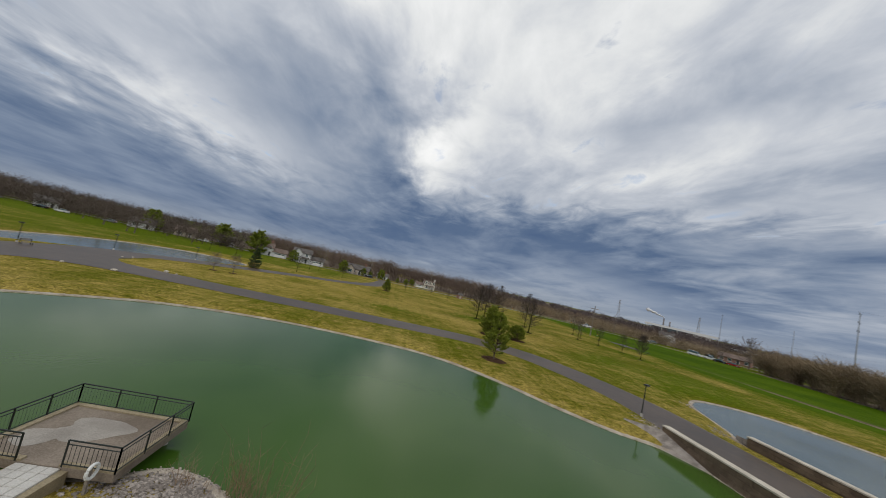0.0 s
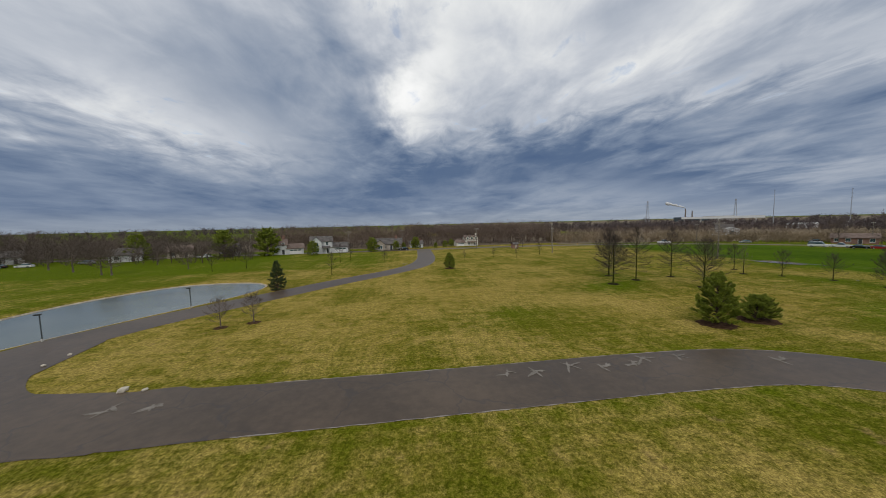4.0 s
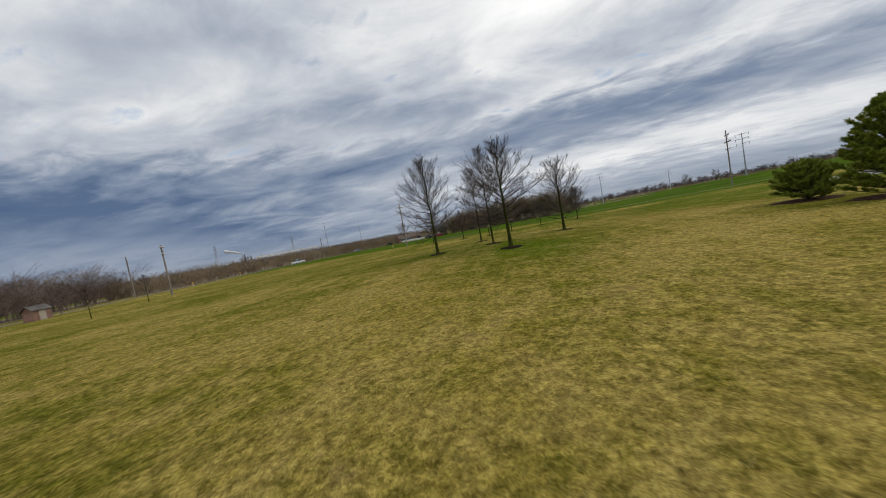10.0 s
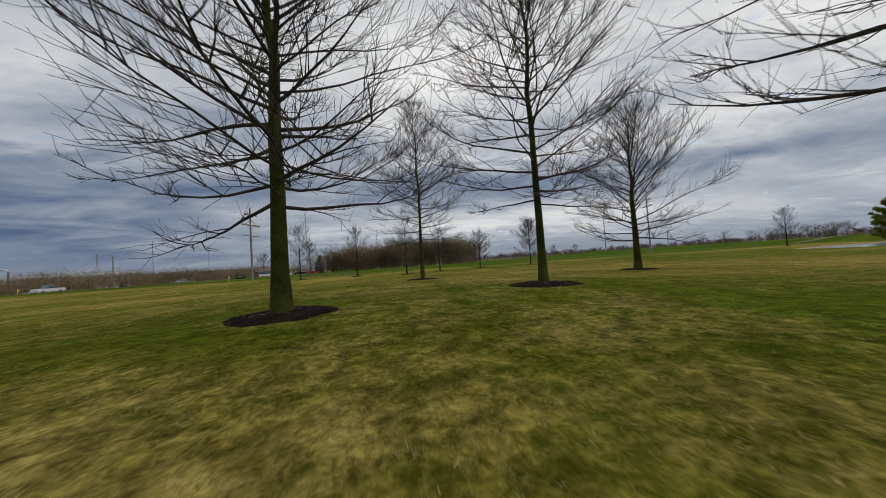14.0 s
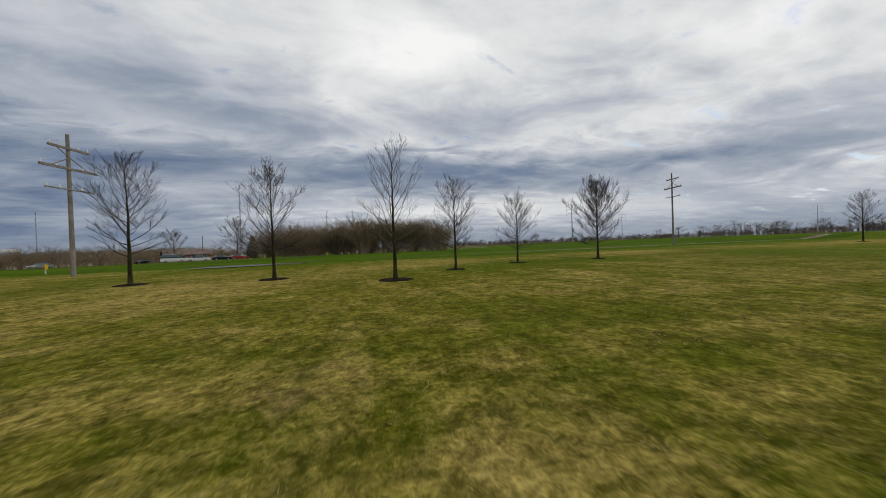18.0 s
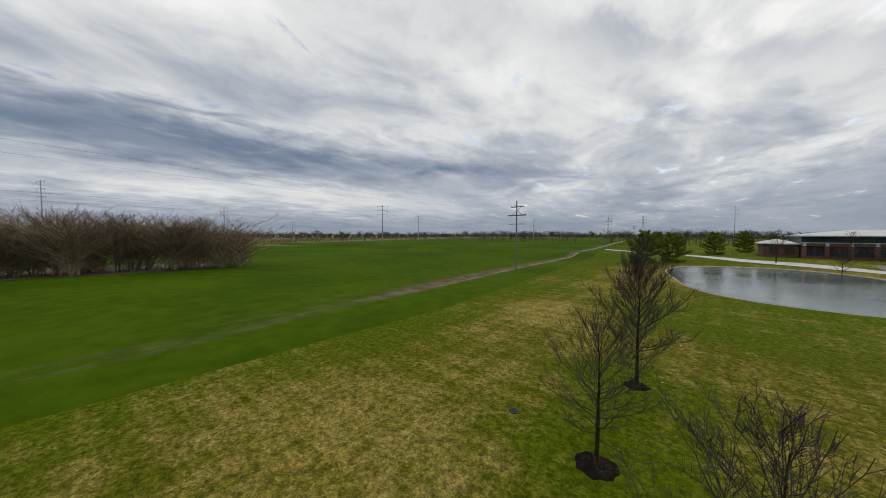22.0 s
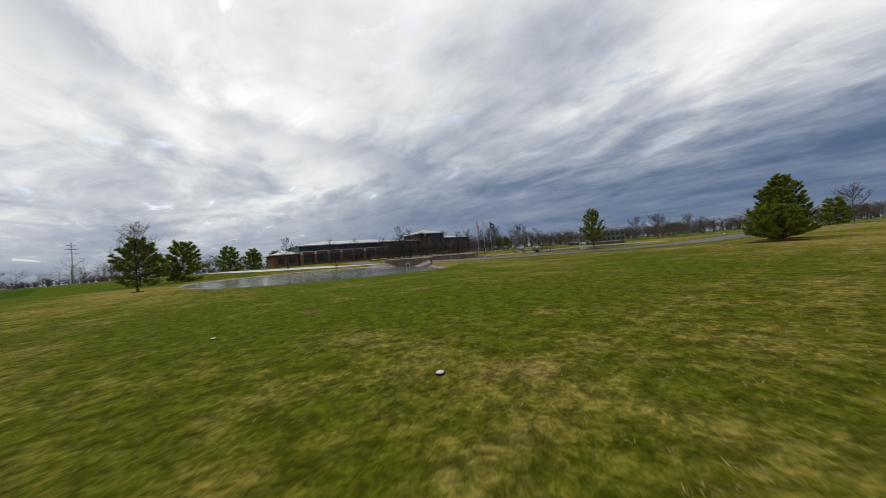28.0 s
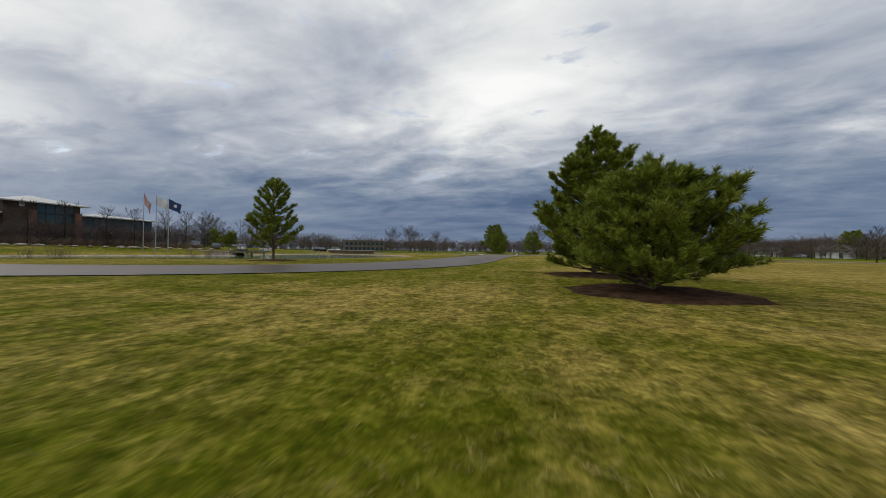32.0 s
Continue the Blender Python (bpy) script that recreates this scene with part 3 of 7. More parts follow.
def strip(name, line, widths, mat, z, label, parent=None, cols=6, rag=0.0, seed=1):
    """A ribbon of ground cover along a line, laid just above the ground."""
    rng = np.random.RandomState(seed)
    pts = smooth_line(line, 10)
    n = len(pts)
    ws = np.interp(np.linspace(0, 1, n), np.linspace(0, 1, len(widths)), widths)
    V, F = [], []
    for i, p in enumerate(pts):
        d = (pts[min(i + 1, n - 1)] - pts[max(i - 1, 0)]).normalized()
        nrm = Vector((-d.y, d.x))
        for c in range(cols + 1):
            o = (c / cols - 0.5) * ws[i]
            if c in (0, cols):
                o += rng.uniform(-rag, rag)
            q = p + nrm * o
            V.append((q.x, q.y, 0))
    zz = ground_height([v[0] for v in V], [v[1] for v in V])
    V = [(v[0], v[1], float(h) + z) for v, h in zip(V, zz)]
    for i in range(n - 1):
        for c in range(cols):
            a = i * (cols + 1) + c
            F.append((a, a + cols + 1, a + cols + 2, a + 1))
    F = [tuple(reversed(f)) for f in F]
    me = mesh_from(name, V, F, mat)
    ob = new(name, me)
    ob.parent = parent
    return tagged(ob, label, kind="structure") if parent is None else ob


def edge_line(name, line, widths, side, off, w, mat, z, parent, seed=3):
    """The pale gravel line along one edge of a road."""
    pts = smooth_line(line, 10)
    n = len(pts)
    ws = np.interp(np.linspace(0, 1, n), np.linspace(0, 1, len(widths)), widths)
    out = []
    for i, p in enumerate(pts):
        d = (pts[min(i + 1, n - 1)] - pts[max(i - 1, 0)]).normalized()
        out.append(p + Vector((-d.y, d.x)) * side * (ws[i] / 2 + off))
    return strip(name, [tuple(q) for q in out[::3]] + [tuple(out[-1])], [w, w], mat, z, "", parent, 1, 0.05, seed)


build_ground()


def build_water(name, poly, mat, label):
    bm = bmesh.new()
    vs = []
    for p in poly:
        vs.append(bm.verts.new((p[0], p[1], WATER_Z)))
    f = bm.faces.new(vs)
    if f.normal.z < 0:
        f.normal_flip()
    bmesh.ops.triangulate(bm, faces=[f])
    bm.normal_update()
    for q in bm.faces:
        if q.normal.z < 0:
            q.normal_flip()
    me = bpy.data.meshes.new(name)
    bm.to_mesh(me)
    bm.free()
    me.materials.append(mat)
    return tagged(new(name, me), label, "pond", kind="structure")


build_water("pond_water", SHORES[0], M_WATER, "murky green water of the large pond")
build_water("pond_water", SHORES[1], M_WATER2, "rippled grey water of the pond by the offices")
build_water("pond_water", SHORES[2], M_WATER2, "calm grey-blue water of the long pond")

def blob(cx, cy, rx, ry, rot, n=40, rag=0.18, seed=0):
    rng = random.Random(seed)
    ph = [(rng.uniform(0, 6.3), rng.uniform(0.3, 1.0)) for _ in range(5)]
    out = []
    for i in range(n):
        t = 2 * math.pi * i / n
        r = 1 + rag * sum(w * math.sin((j + 2) * t + p) / (j + 1.5) for j, (p, w) in enumerate(ph))
        x, y = rx * r * math.cos(t), ry * r * math.sin(t)
        out.append((cx + x * math.cos(rot) - y * math.sin(rot), cy + x * math.sin(rot) + y * math.cos(rot)))
    return out


def patch_data(poly, lift):
    c = (sum(p[0] for p in poly) / len(poly), sum(p[1] for p in poly) / len(poly))
    P = [c] + list(poly)
    Z = ground_height([p[0] for p in P], [p[1] for p in P])
    V = [(p[0], p[1], float(z) + lift) for p, z in zip(P, Z)]
    return V, [(0, i, i % len(poly) + 1) for i in range(1, len(poly) + 1)]


# roads
ROAD_MAIN = [(52.8, -46), (52.9, -30), (52.7, -12), (52.9, 0), (52.6, 8), (49.6, 16.5), (44.6, 23.2), (37.5, 26.8), (28, 27.4), (12, 27.0), (-2, 26.7), (-13, 26.6), (-24, 27.0), (-29, 28.5)]
W_MAIN = [6.6, 6.6, 6.8, 6.8, 6.6, 6.6, 6.6, 6.6, 6.5, 6.5, 6.6, 7.2, 9.5, 11]
ROAD_NORTH = [(-28.8, 14), (-29.2, 26), (-30.0, 36), (-29.4, 42), (-25.0, 51), (-16.4, 62.8), (-6, 76.4), (4.0, 87.6), (11.0, 99), (14.0, 112), (15.0, 128), (15.4, 154)]
W_NORTH = [8.2, 8.8, 8.6, 7.0, 6.6, 6.4, 6.2, 6.2, 6.6, 6.4, 6.2, 6.2]
ROAD_SW = [(-28.8, 16), (-29.4, 6), (-31, -6), (-36, -26), (-48, -55), (-70, -90)]
road = strip("road", ROAD_MAIN, W_MAIN, M_ASPHALT, 0.030, "worn grey-brown asphalt park road", None, 8, 0.05)
tagged(road, category="road")
strip("road_branch", ROAD_NORTH, W_NORTH, M_ASPHALT, 0.024, "", road, 8, 0.05, 2)
strip("road_branch", ROAD_SW, [8.2, 8, 7.4, 7, 7, 7], M_ASPHALT, 0.018, "", road, 8, 0.05, 4)
JUNCTION = [(-8, 30.1), (-13, 30.0), (-18.5, 30.6), (-21.6, 32.3), (-24.4, 36.0), (-25.6, 40.6), (-25.2, 43.6), (-31.6, 46.8), (-33.2, 41), (-34, 31), (-34, 13), (-25.2, 10), (-24.2, 14), (-23.2, 18.6), (-20, 21.6), (-14, 23.1), (-8, 23.5)]
part("junction", patch_data(smooth_loop(JUNCTION, 4), 0.036), M_ASPHALT, road)
for s, line, wid, zz in ((1, ROAD_MAIN[2:11], W_MAIN[2:11], 0.034), (-1, ROAD_MAIN[2:11], W_MAIN[2:11], 0.034), (1, ROAD_NORTH[4:], W_NORTH[4:], 0.029), (-1, ROAD_NORTH[4:], W_NORTH[4:], 0.029)):
    edge_line("gravel_edge", line, wid, s, 0.0, 0.07, M_EDGE, zz, road, 5)
ROAD_RURAL = [(16, 158), (60, 158), (100, 154), (150, 141), (185, 118), (240, 96), (420, 60)]
strip("rural_road", [(-220, 160), (-120, 158), (-40, 157), (15, 157)] + ROAD_RURAL[1:], [7, 7], M_ASPHALT, 0.012, "grey two-lane country road", None, 4, 0.05, 6)
tagged(bpy.data.objects["rural_road"], category="road")
M_DRIVE = surface("pale_drive", (0.48, 0.47, 0.45), (0.62, 0.61, 0.585), 0.4, 0.7, 0.2, 0.01, 20)
strip("drive", [(52.8, -26), (56.5, -34.5), (65, -41.5), (78, -46), (93, -57), (118, -80), (150, -120)], [6, 4.0, 3.8], M_DRIVE, 0.036, "pale concrete drive before the offices", None, 6, 0.05, 7)

# crop field with a bare strip at its edge, and the dirt track beside it
def build_field():
    xs = np.concatenate([np.arange(101.5, 125, 0.8), np.arange(125, 200, 3.0), np.arange(200, 330, 10.0)])
    ys = np.concatenate([np.arange(-420, -100, 12.0), np.arange(-100, 0, 2.5), np.arange(0, 110, 1.0), np.arange(110, 150, 2.5)])
    X, Y = np.meshgrid(xs, ys)
    lean = 0.105 * np.clip(40 - Y, 0, None)
    X = X + lean + 0.35 * np.sin(Y * 0.33) + 0.2 * np.sin(Y * 1.1)
    nx, ny = len(xs), len(ys)
    x, y = X.ravel(), Y.ravel()
    z = ground_height(x, y) + 0.07 * smoothstep(101.4, 104.0, (X - lean).ravel()) - 0.02
    rel = x - lean.ravel()
    mid = np.interp(-y, [-60, -45, -28, -8, 30, 95, 170, 280], [107.2, 109.3, 111.3, 112.8, 115.5, 122, 132, 146])
    bare = (0.36 + 0.36 * smoothstep(52, 32, y)) * np.exp(-((x - mid - 1.0) / 2.1) ** 2) * smoothstep(95, 60, y) + 0.34 * np.exp(-((x - mid - 5.5) / 4.0) ** 2) * smoothstep(85, 55, y) * smoothstep(-30, 20, y)
    bare += 0.85 * np.exp(-((rel - 103.4) ** 2 / 9.0 + (y - 77.2) ** 2 / 34.0))
    idx = np.arange(nx * ny).reshape(ny, nx)
    keep = (y < 146 - 0.32 * np.clip(x - 118, 0, 200)) & (y > -400) & ((y < 84) | (x < 171 - 0.30 * (y - 86)))
    a, b, c, d = idx[:-1, :-1].ravel(), idx[:-1, 1:].ravel(), idx[1:, 1:].ravel(), idx[1:, :-1].ravel()
    ok = keep[a] & keep[c]
    me = mesh_from("crop_field", np.stack([x, y, z], 1).tolist(), np.stack([a, b, c, d], 1)[ok].tolist(), M_CROP, True)
    at = me.attributes.new("bare", "FLOAT", "POINT")
    at.data.foreach_set("value", np.clip(bare, 0, 1).astype(np.float32))
    return tagged(new("crop_field", me), "bright green young crop with a bare muddy edge", "field", kind="structure")


build_field()
TRACK = [(110.9, 32), (112.8, 8), (115.5, -30), (122, -95), (132, -170), (146, -280)]
strip("dirt_track", TRACK, [0.10, 0.55, 1.0, 1.4, 1.8, 2.2], M_DIRT, 0.085, "rutted dirt track at the edge of the crop", None, 5, 0.35, 9)
M_PUDDLE = water_material("puddle_water", (0.105, 0.090, 0.068), (0.16, 0.140, 0.110), 0.6, 0.22)


for i, (x, y, rx, ry, rot, rag) in enumerate(((101.2, 77.6, 3.2, 0.8, 1.62, 0.5), (102.6, 75.2, 3.4, 0.55, 1.72, 0.6), (103.4, 78.4, 2.2, 0.4, 1.66, 0.6), (100.2, 79.8, 2.0, 0.5, 1.6, 0.5), (105.2, 72.2, 2.4, 0.35, 1.76, 0.6), (104.2, 75.6, 1.6, 0.3, 1.7, 0.6))):
    solo("puddle", patch_data(blob(x, y, rx, ry, rot, 70, rag, 4 + i), 0.075 + 0.003 * i), M_PUDDLE, "shallow puddle on the waterlogged field edge", "puddle", "puddles", kind="structure")


def shore_edges():
    """A smooth gravel lip round each pond, between bank and water."""
    for poly, lab in zip(SHORES, ("pale gravel lip of the green pond", "pale gravel lip of the grey pond", "pale gravel lip of the long pond")):
        n = len(poly)
        area = sum(poly[i][0] * poly[(i + 1) % n][1] - poly[(i + 1) % n][0] * poly[i][1] for i in range(n))
        sg = 1 if area > 0 else -1
        prof = ((-0.40, -0.66), (-0.04, -0.385), (0.12, -0.325), (0.28, -0.285), (0.44, -0.38))
        rng = random.Random(3)
        V, F = [], []
        for i in range(n):
            d = (Vector(poly[(i + 1) % n]) - Vector(poly[i - 1])).normalized()
            o = Vector((d.y, -d.x)) * sg
            w = rng.uniform(0.9, 1.12)
            for a, z in prof:
                V.append((poly[i][0] + o.x * a * w, poly[i][1] + o.y * a * w, z + rng.uniform(-0.012, 0.012)))
        k = len(prof)
        for i in range(n):
            j = (i + 1) % n
            if any(48.2 < poly[q][0] < 59.0 and -22 < poly[q][1] < 0.8 for q in (i, j)):
                continue
            for c in range(k - 1):
                F.append((i * k + c, i * k + c + 1, j * k + c + 1, j * k + c))
        solo("shore_edge", (V, F), M_STONE, lab, "shore", kind="structure", smooth=True)


shore_edges()


# ---- trees ----
def bare_tree(seed, height, clear, spread, limbs, r0, low=5.0, high=68.0, profile=0.9, second=8, third=5, curl=0.35, twig_r=0.006, lean=0.0, along=0.9):
    """Trunk, limbs and twigs of a leafless tree: three (verts, faces)."""
    rng = random.Random(seed)
    T, B, W = ([], []), ([], []), ([], [])
    n = 12
    wob = [(rng.uniform(-1, 1), rng.uniform(-1, 1)) for _ in range(n + 1)]
    pts, rad = [], []
    for i in range(n + 1):
        f = i / n
        a = 0.012 * height * f
        pts.append(Vector((wob[i][0] * a + lean * f * f * height, wob[i][1] * a, height * f)))
        rad.append(max(r0 * (1 - f) ** 0.85, 0.008) * (1.0 + 0.40 * math.exp(-f * height / 0.28)))
    pts[0].z = -0.12
    tube(T[0], T[1], pts, rad, 10)

    def at(f):
        k = min(int(f * n), n - 1)
        return pts[k].lerp(pts[k + 1], f * n - k)

    def twig(start, d, length, r, depth):
        """A bent shoot with finer shoots on it."""
        k = 3 if depth else 2
        P, up = [start], Vector((0, 0, 1))
        d = d.normalized()
        for s in range(k):
            d = (d + up * rng.uniform(-0.05, curl) * 0.5 + Vector((rng.uniform(-1, 1), rng.uniform(-1, 1), rng.uniform(-1, 1))) * 0.16).normalized()
            P.append(P[-1] + d * (length / k))
        R = [max(r * (1 - 0.75 * i / k), twig_r * 0.5) for i in range(k + 1)]
        V, F = (B if depth else W)
        tube(V, F, P, R, 3, False)
        if depth:
            for j in range(third):
                f = rng.uniform(0.2, 1.0)
                i = min(int(f * k), k - 1)
                p = P[i].lerp(P[i + 1], f * k - i)
                ax = Vector((rng.uniform(-1, 1), rng.uniform(-1, 1), rng.uniform(-0.3, 1))).normalized()
                twig(p, (d * 1.1 + ax * 0.9), length * rng.uniform(0.35, 0.62), max(r * 0.45, twig_r), 0)

    az = rng.uniform(0, 6.28)
    for i in range(limbs):
        f = clear + (0.97 - clear) * ((i + rng.uniform(0, 0.8)) / limbs) ** 0.9
        rel = (f - clear) / (1 - clear)
        az += 2.4 + rng.uniform(-0.5, 0.5)
        elev = radians(low + (high - low) * rel ** 0.8 + rng.uniform(-9, 9))
        shape = (0.72 + 0.55 * rel) if rel < 0.28 else 0.88 * ((1 - rel) / 0.72) ** profile + 0.10
        length = spread * min(shape, 1.0) * rng.uniform(0.78, 1.15)
        d = Vector((math.cos(az) * math.cos(elev), math.sin(az) * math.cos(elev), math.sin(elev)))
        p = at(f)
        r = max(min(r0 * 0.30 * (1 - rel * 0.70), 0.036), 0.012) * rng.uniform(0.7, 1.2)
        k = 6
        P = [p]
        for s in range(k):
            lift = curl * (0.10 + 0.32 * s / k)
            d = (d + Vector((0, 0, lift)) + Vector((rng.uniform(-1, 1), rng.uniform(-1, 1), rng.uniform(-0.7, 0.7))) * 0.19).normalized()
            P.append(P[-1] + d * (length / k))
        R = [max(r * (1 - 0.85 * s / k), twig_r) for s in range(k + 1)]
        tube(B[0], B[1], P, R, 5, False)
        for j in range(max(3, int(second * (0.45 + length / spread * 0.6)))):
            g = rng.uniform(0.18, 1.0)
            q = min(int(g * k), k - 1)
            s0 = P[q].lerp(P[q + 1], g * k - q)
            dd = (P[q + 1] - P[q]).normalized()
            side = dd.cross(Vector((0, 0, 1))).normalized() * rng.choice((-1, 1))
            twig(s0, dd * along + side * rng.uniform(0.5, 1.0) + Vector((0, 0, rng.uniform(-0.25, 0.55))), length * (1.05 - g * 0.55) * rng.uniform(0.32, 0.58), max(r * 0.36, twig_r), 1)
    return T, B, W


def put_tree(data, loc, rz, scale, label, group, name="bare_tree", mats=None, category="tree"):
    """A tree from its three sheets of mesh, shared between alike trees."""
    ob = thing(name, (loc[0], loc[1], gz(*loc)), label, category, group, rz)
    ob.scale = (scale,) * 3
    for pn, me in data:
        q = part(pn, me, None, ob)
        if pn == "crown":
            q["kind"] = "stuff"
    return ob


def two_meshes(tree, mats):
    """The trunk, and the crown with its branches and its twigs or needles."""
    trunk = mesh_from("trunk", tree[0][0], tree[0][1], mats[0], True)
    V, F = join(tree[1], tree[2])
    crown = mesh_from("crown", V, F, mats[1])
    crown.materials.append(mats[2])
    crown.polygons.foreach_set("material_index", [0] * len(tree[1][1]) + [1] * len(tree[2][1]))
    return [("trunk", trunk), ("crown", crown)]


BARE = (M_BARK, M_BRANCH, M_TWIG)
OAK = [two_meshes(bare_tree(11, 9.0, 0.20, 3.8, 90, 0.150, -16, 76, 0.50, 11, 6, 0.26, 0.0062), BARE),
       two_meshes(bare_tree(23, 9.6, 0.20, 3.6, 84, 0.102, -14, 66, 0.85, 10, 6, 0.20, 0.0062), BARE),
       two_meshes(bare_tree(37, 8.6, 0.23, 3.8, 80, 0.155, -4, 72, 0.75, 11, 6, 0.20, 0.0062), BARE),
       two_meshes(bare_tree(41, 7.3, 0.18, 4.1, 62, 0.16, 2, 68, 0.55, 11, 6, 0.20, 0.0062), BARE)]
M_DEBRIS = surface("dry_twigs", (0.15, 0.125, 0.095), (0.30, 0.26, 0.21), 4.0, 0.85, 0.0, fine=30)
M_ROUNDTWIG = surface("grey_brown_twigs", (0.085, 0.068, 0.055), (0.165, 0.132, 0.108), 2.0, 0.9, 0.0, 0.02, 20)
YOUNG = [two_meshes(bare_tree(s, 6.1, 0.22, 2.75, 42, 0.095, 12, 74, 0.50, 8, 6, 0.30, 0.0056, 0.0, 0.9), (M_YOUNGBARK, M_BRANCH, M_TWIG)) for s in (51, 57, 63)]
BUSHY = [two_meshes(bare_tree(57, 6.2, 0.20, 3.4, 46, 0.115, 2, 72, 0.40, 9, 6, 0.40, 0.0058, 0.0, 0.95), (M_YOUNGBARK, M_BRANCH, M_TWIG)),
         two_meshes(bare_tree(69, 5.6, 0.21, 2.85, 62, 0.092, 10, 76, 0.45, 13, 7, 0.40, 0.0056, 0.0, 0.95), (M_YOUNGBARK, M_BRANCH, M_TWIG))]
SAPLING = two_meshes(bare_tree(66, 6.0, 0.2, 2.9, 30, 0.10, 14, 78, 0.45, 7, 4, 0.35, 0.0052, 0.0, 1.1), (M_YOUNGBARK, M_ROUNDTWIG, M_ROUNDTWIG))
LIGHT = [two_meshes(bare_tree(s, 6.0, 0.22, 2.9, 26, 0.10, 12, 70, 0.45, 7, 4, 0.26, 0.012), (M_YOUNGBARK, M_BRANCH, M_TWIG)) for s in (52, 58)]
SMALL = [two_meshes(bare_tree(s, 4.2, 0.28, 1.6, 22, 0.06, 24, 66, 0.5, 5, 3, 0.35, 0.013), BARE) for s in (71, 77)]
M_ROUNDBARK = surface("grey_brown_bark", (0.085, 0.064, 0.052), (0.165, 0.128, 0.105), 2.0, 0.9, 0.4, 0.02, 20)
ROUND = [two_meshes(bare_tree(s, 6.0, 0.2, 3.7, 32, 0.15, 10, 68, 0.35, 7, 4, 0.30, 0.018), (M_ROUNDBARK, M_ROUNDBARK, M_ROUNDBARK)) for s in (81, 87)]
OAK_LABEL = "tall leafless oak with a mossy green trunk"
for k, x, y, rz, s in ((0, 49.5, 66.6, 135, 1.0), (1, 60.8, 63.6, 80, 1.0), (1, 51.42, 61.1, 200, 1.02), (2, 45.5, 59.1, 140, 1.0), (3, 58.0, 53.45, 30, 1.0)):
    lab = OAK_LABEL if k != 3 else "wide leafless tree with a low spreading crown"
    put_tree(OAK[k], (x, y), rz, s, lab, "oaks on the lawn")
YOUNG_LABEL = "young leafless tree in a dark mulch ring"
for i, (x, y, s) in enumerate(((83.25, 76.68, 0.96), (81.95, 69.98, 0.87), (77.9, 64.36, 0.86), (81.9, 60.42, 0.79), (85.1, 54.78, 0.66), (85.1, 47.93, 0.95), (91.9, -0.7, 1.02))):
    put_tree(SAPLING if i == 2 else BUSHY[i % 2] if i in (4, 5) else YOUNG[i % 3], (x, y), 250 if i == 5 else 50 * i, s, YOUNG_LABEL, "young trees beside the crop")
for i, (x, y, s) in enumerate(((-10.4, 85.9, 1.3), (-13.9, 113.1, 1.4), (-11.5, 118.7, 1.4), (1.2, 104.0, 1.0), (37.4, 112.2, 0.75), (44.6, 109.6, 0.85), (55.8, 117.3, 1.0), (26.4, 107.4, 0.75),
                               (-40, 106.6, 1.4), (-46.5, 101, 1.2), (-55.7, 132, 1.2), (-85, 70.7, 1.2), (-118, 81.6, 1.4), (-141, 81, 1.5))):
    put_tree(SMALL[i % 2], (x, y), 70 * i, s, "small leafless tree on the lawn", "small lawn trees")
for i, (x, y, s) in enumerate(((-14.55, 45.92, 0.52), (-11.36, 47.42, 0.55), (-92.6, 112.9, 1.35), (-76.7, 103.4, 1.25), (-73.3, 102.4, 1.3), (-78.6, 126.4, 1.0), (-59, 111, 0.85), (-107.7, 121.5, 1.4),
                               (-48, -8, 1.5), (-86, 35, 1.7), (-90, 55, 1.7), (-100, 48, 1.6), (-70, 140, 1.0), (-148, 74.8, 1.2))):
    put_tree(ROUND[i % 2], (x, y), 63 * i, s, "round-crowned leafless tree on the lawn", "round lawn trees")


def ring_data(x, y, r, seed, lift=0.05):
    """A low mound of mulch with a ragged edge."""
    rng = random.Random(seed)
    V, F = [], []
    rings, n = 4, 22
    rag = [rng.uniform(0.88, 1.1) for _ in range(n)]
    for j in range(rings + 1):
        for i in range(n):
            t = 2 * math.pi * i / n
            rr = r * (j / rings) * (1 + (rag[i] - 1) * j / rings)
            px, py = x + rr * math.cos(t), y + rr * math.sin(t)
            V.append((px, py, gz(px, py) + (lift * (1 - (j / rings) ** 2) + 0.012 + rng.uniform(0, 0.02) if j < rings else -0.03)))
    for j in range(rings):
        for i in range(n):
            a, b = j * n + i, j * n + (i + 1) % n
            F.append((a, a + n, b + n, b))
    return V, F


for i, (x, y, r) in enumerate(((49.5, 66.6, 0.95), (60.8, 63.6, 0.95), (51.42, 61.1, 0.95), (45.5, 59.1, 1.1), (58.0, 53.45, 1.0), (83.25, 76.68, 0.75), (81.95, 69.98, 0.8), (77.9, 64.36, 0.85),
                               (81.9, 60.42, 0.68), (85.1, 54.78, 0.72), (85.1, 47.93, 0.6), (91.9, -0.7, 0.65))):
    solo("mulch_ring", ring_data(x, y, r, i), M_MULCH, "low ring of black mulch round a tree", "mulch", "mulch rings", smooth=True)
for i, (x, y, r) in enumerate(((42.9, 36.7, 2.1), (48.6, 37.1, 2.2), (37.65, 15.52, 1.9), (19.39, 90.07, 1.5), (-16.95, 69.69, 1.3), (-14.55, 45.92, 0.9), (-11.36, 47.42, 0.9))):
    solo("mulch_ring", ring_data(x, y, r, 40 + i, 0.06), M_MULCH_RED, "wide ring of brown bark mulch under a tree", "mulch", "mulch rings", smooth=True)


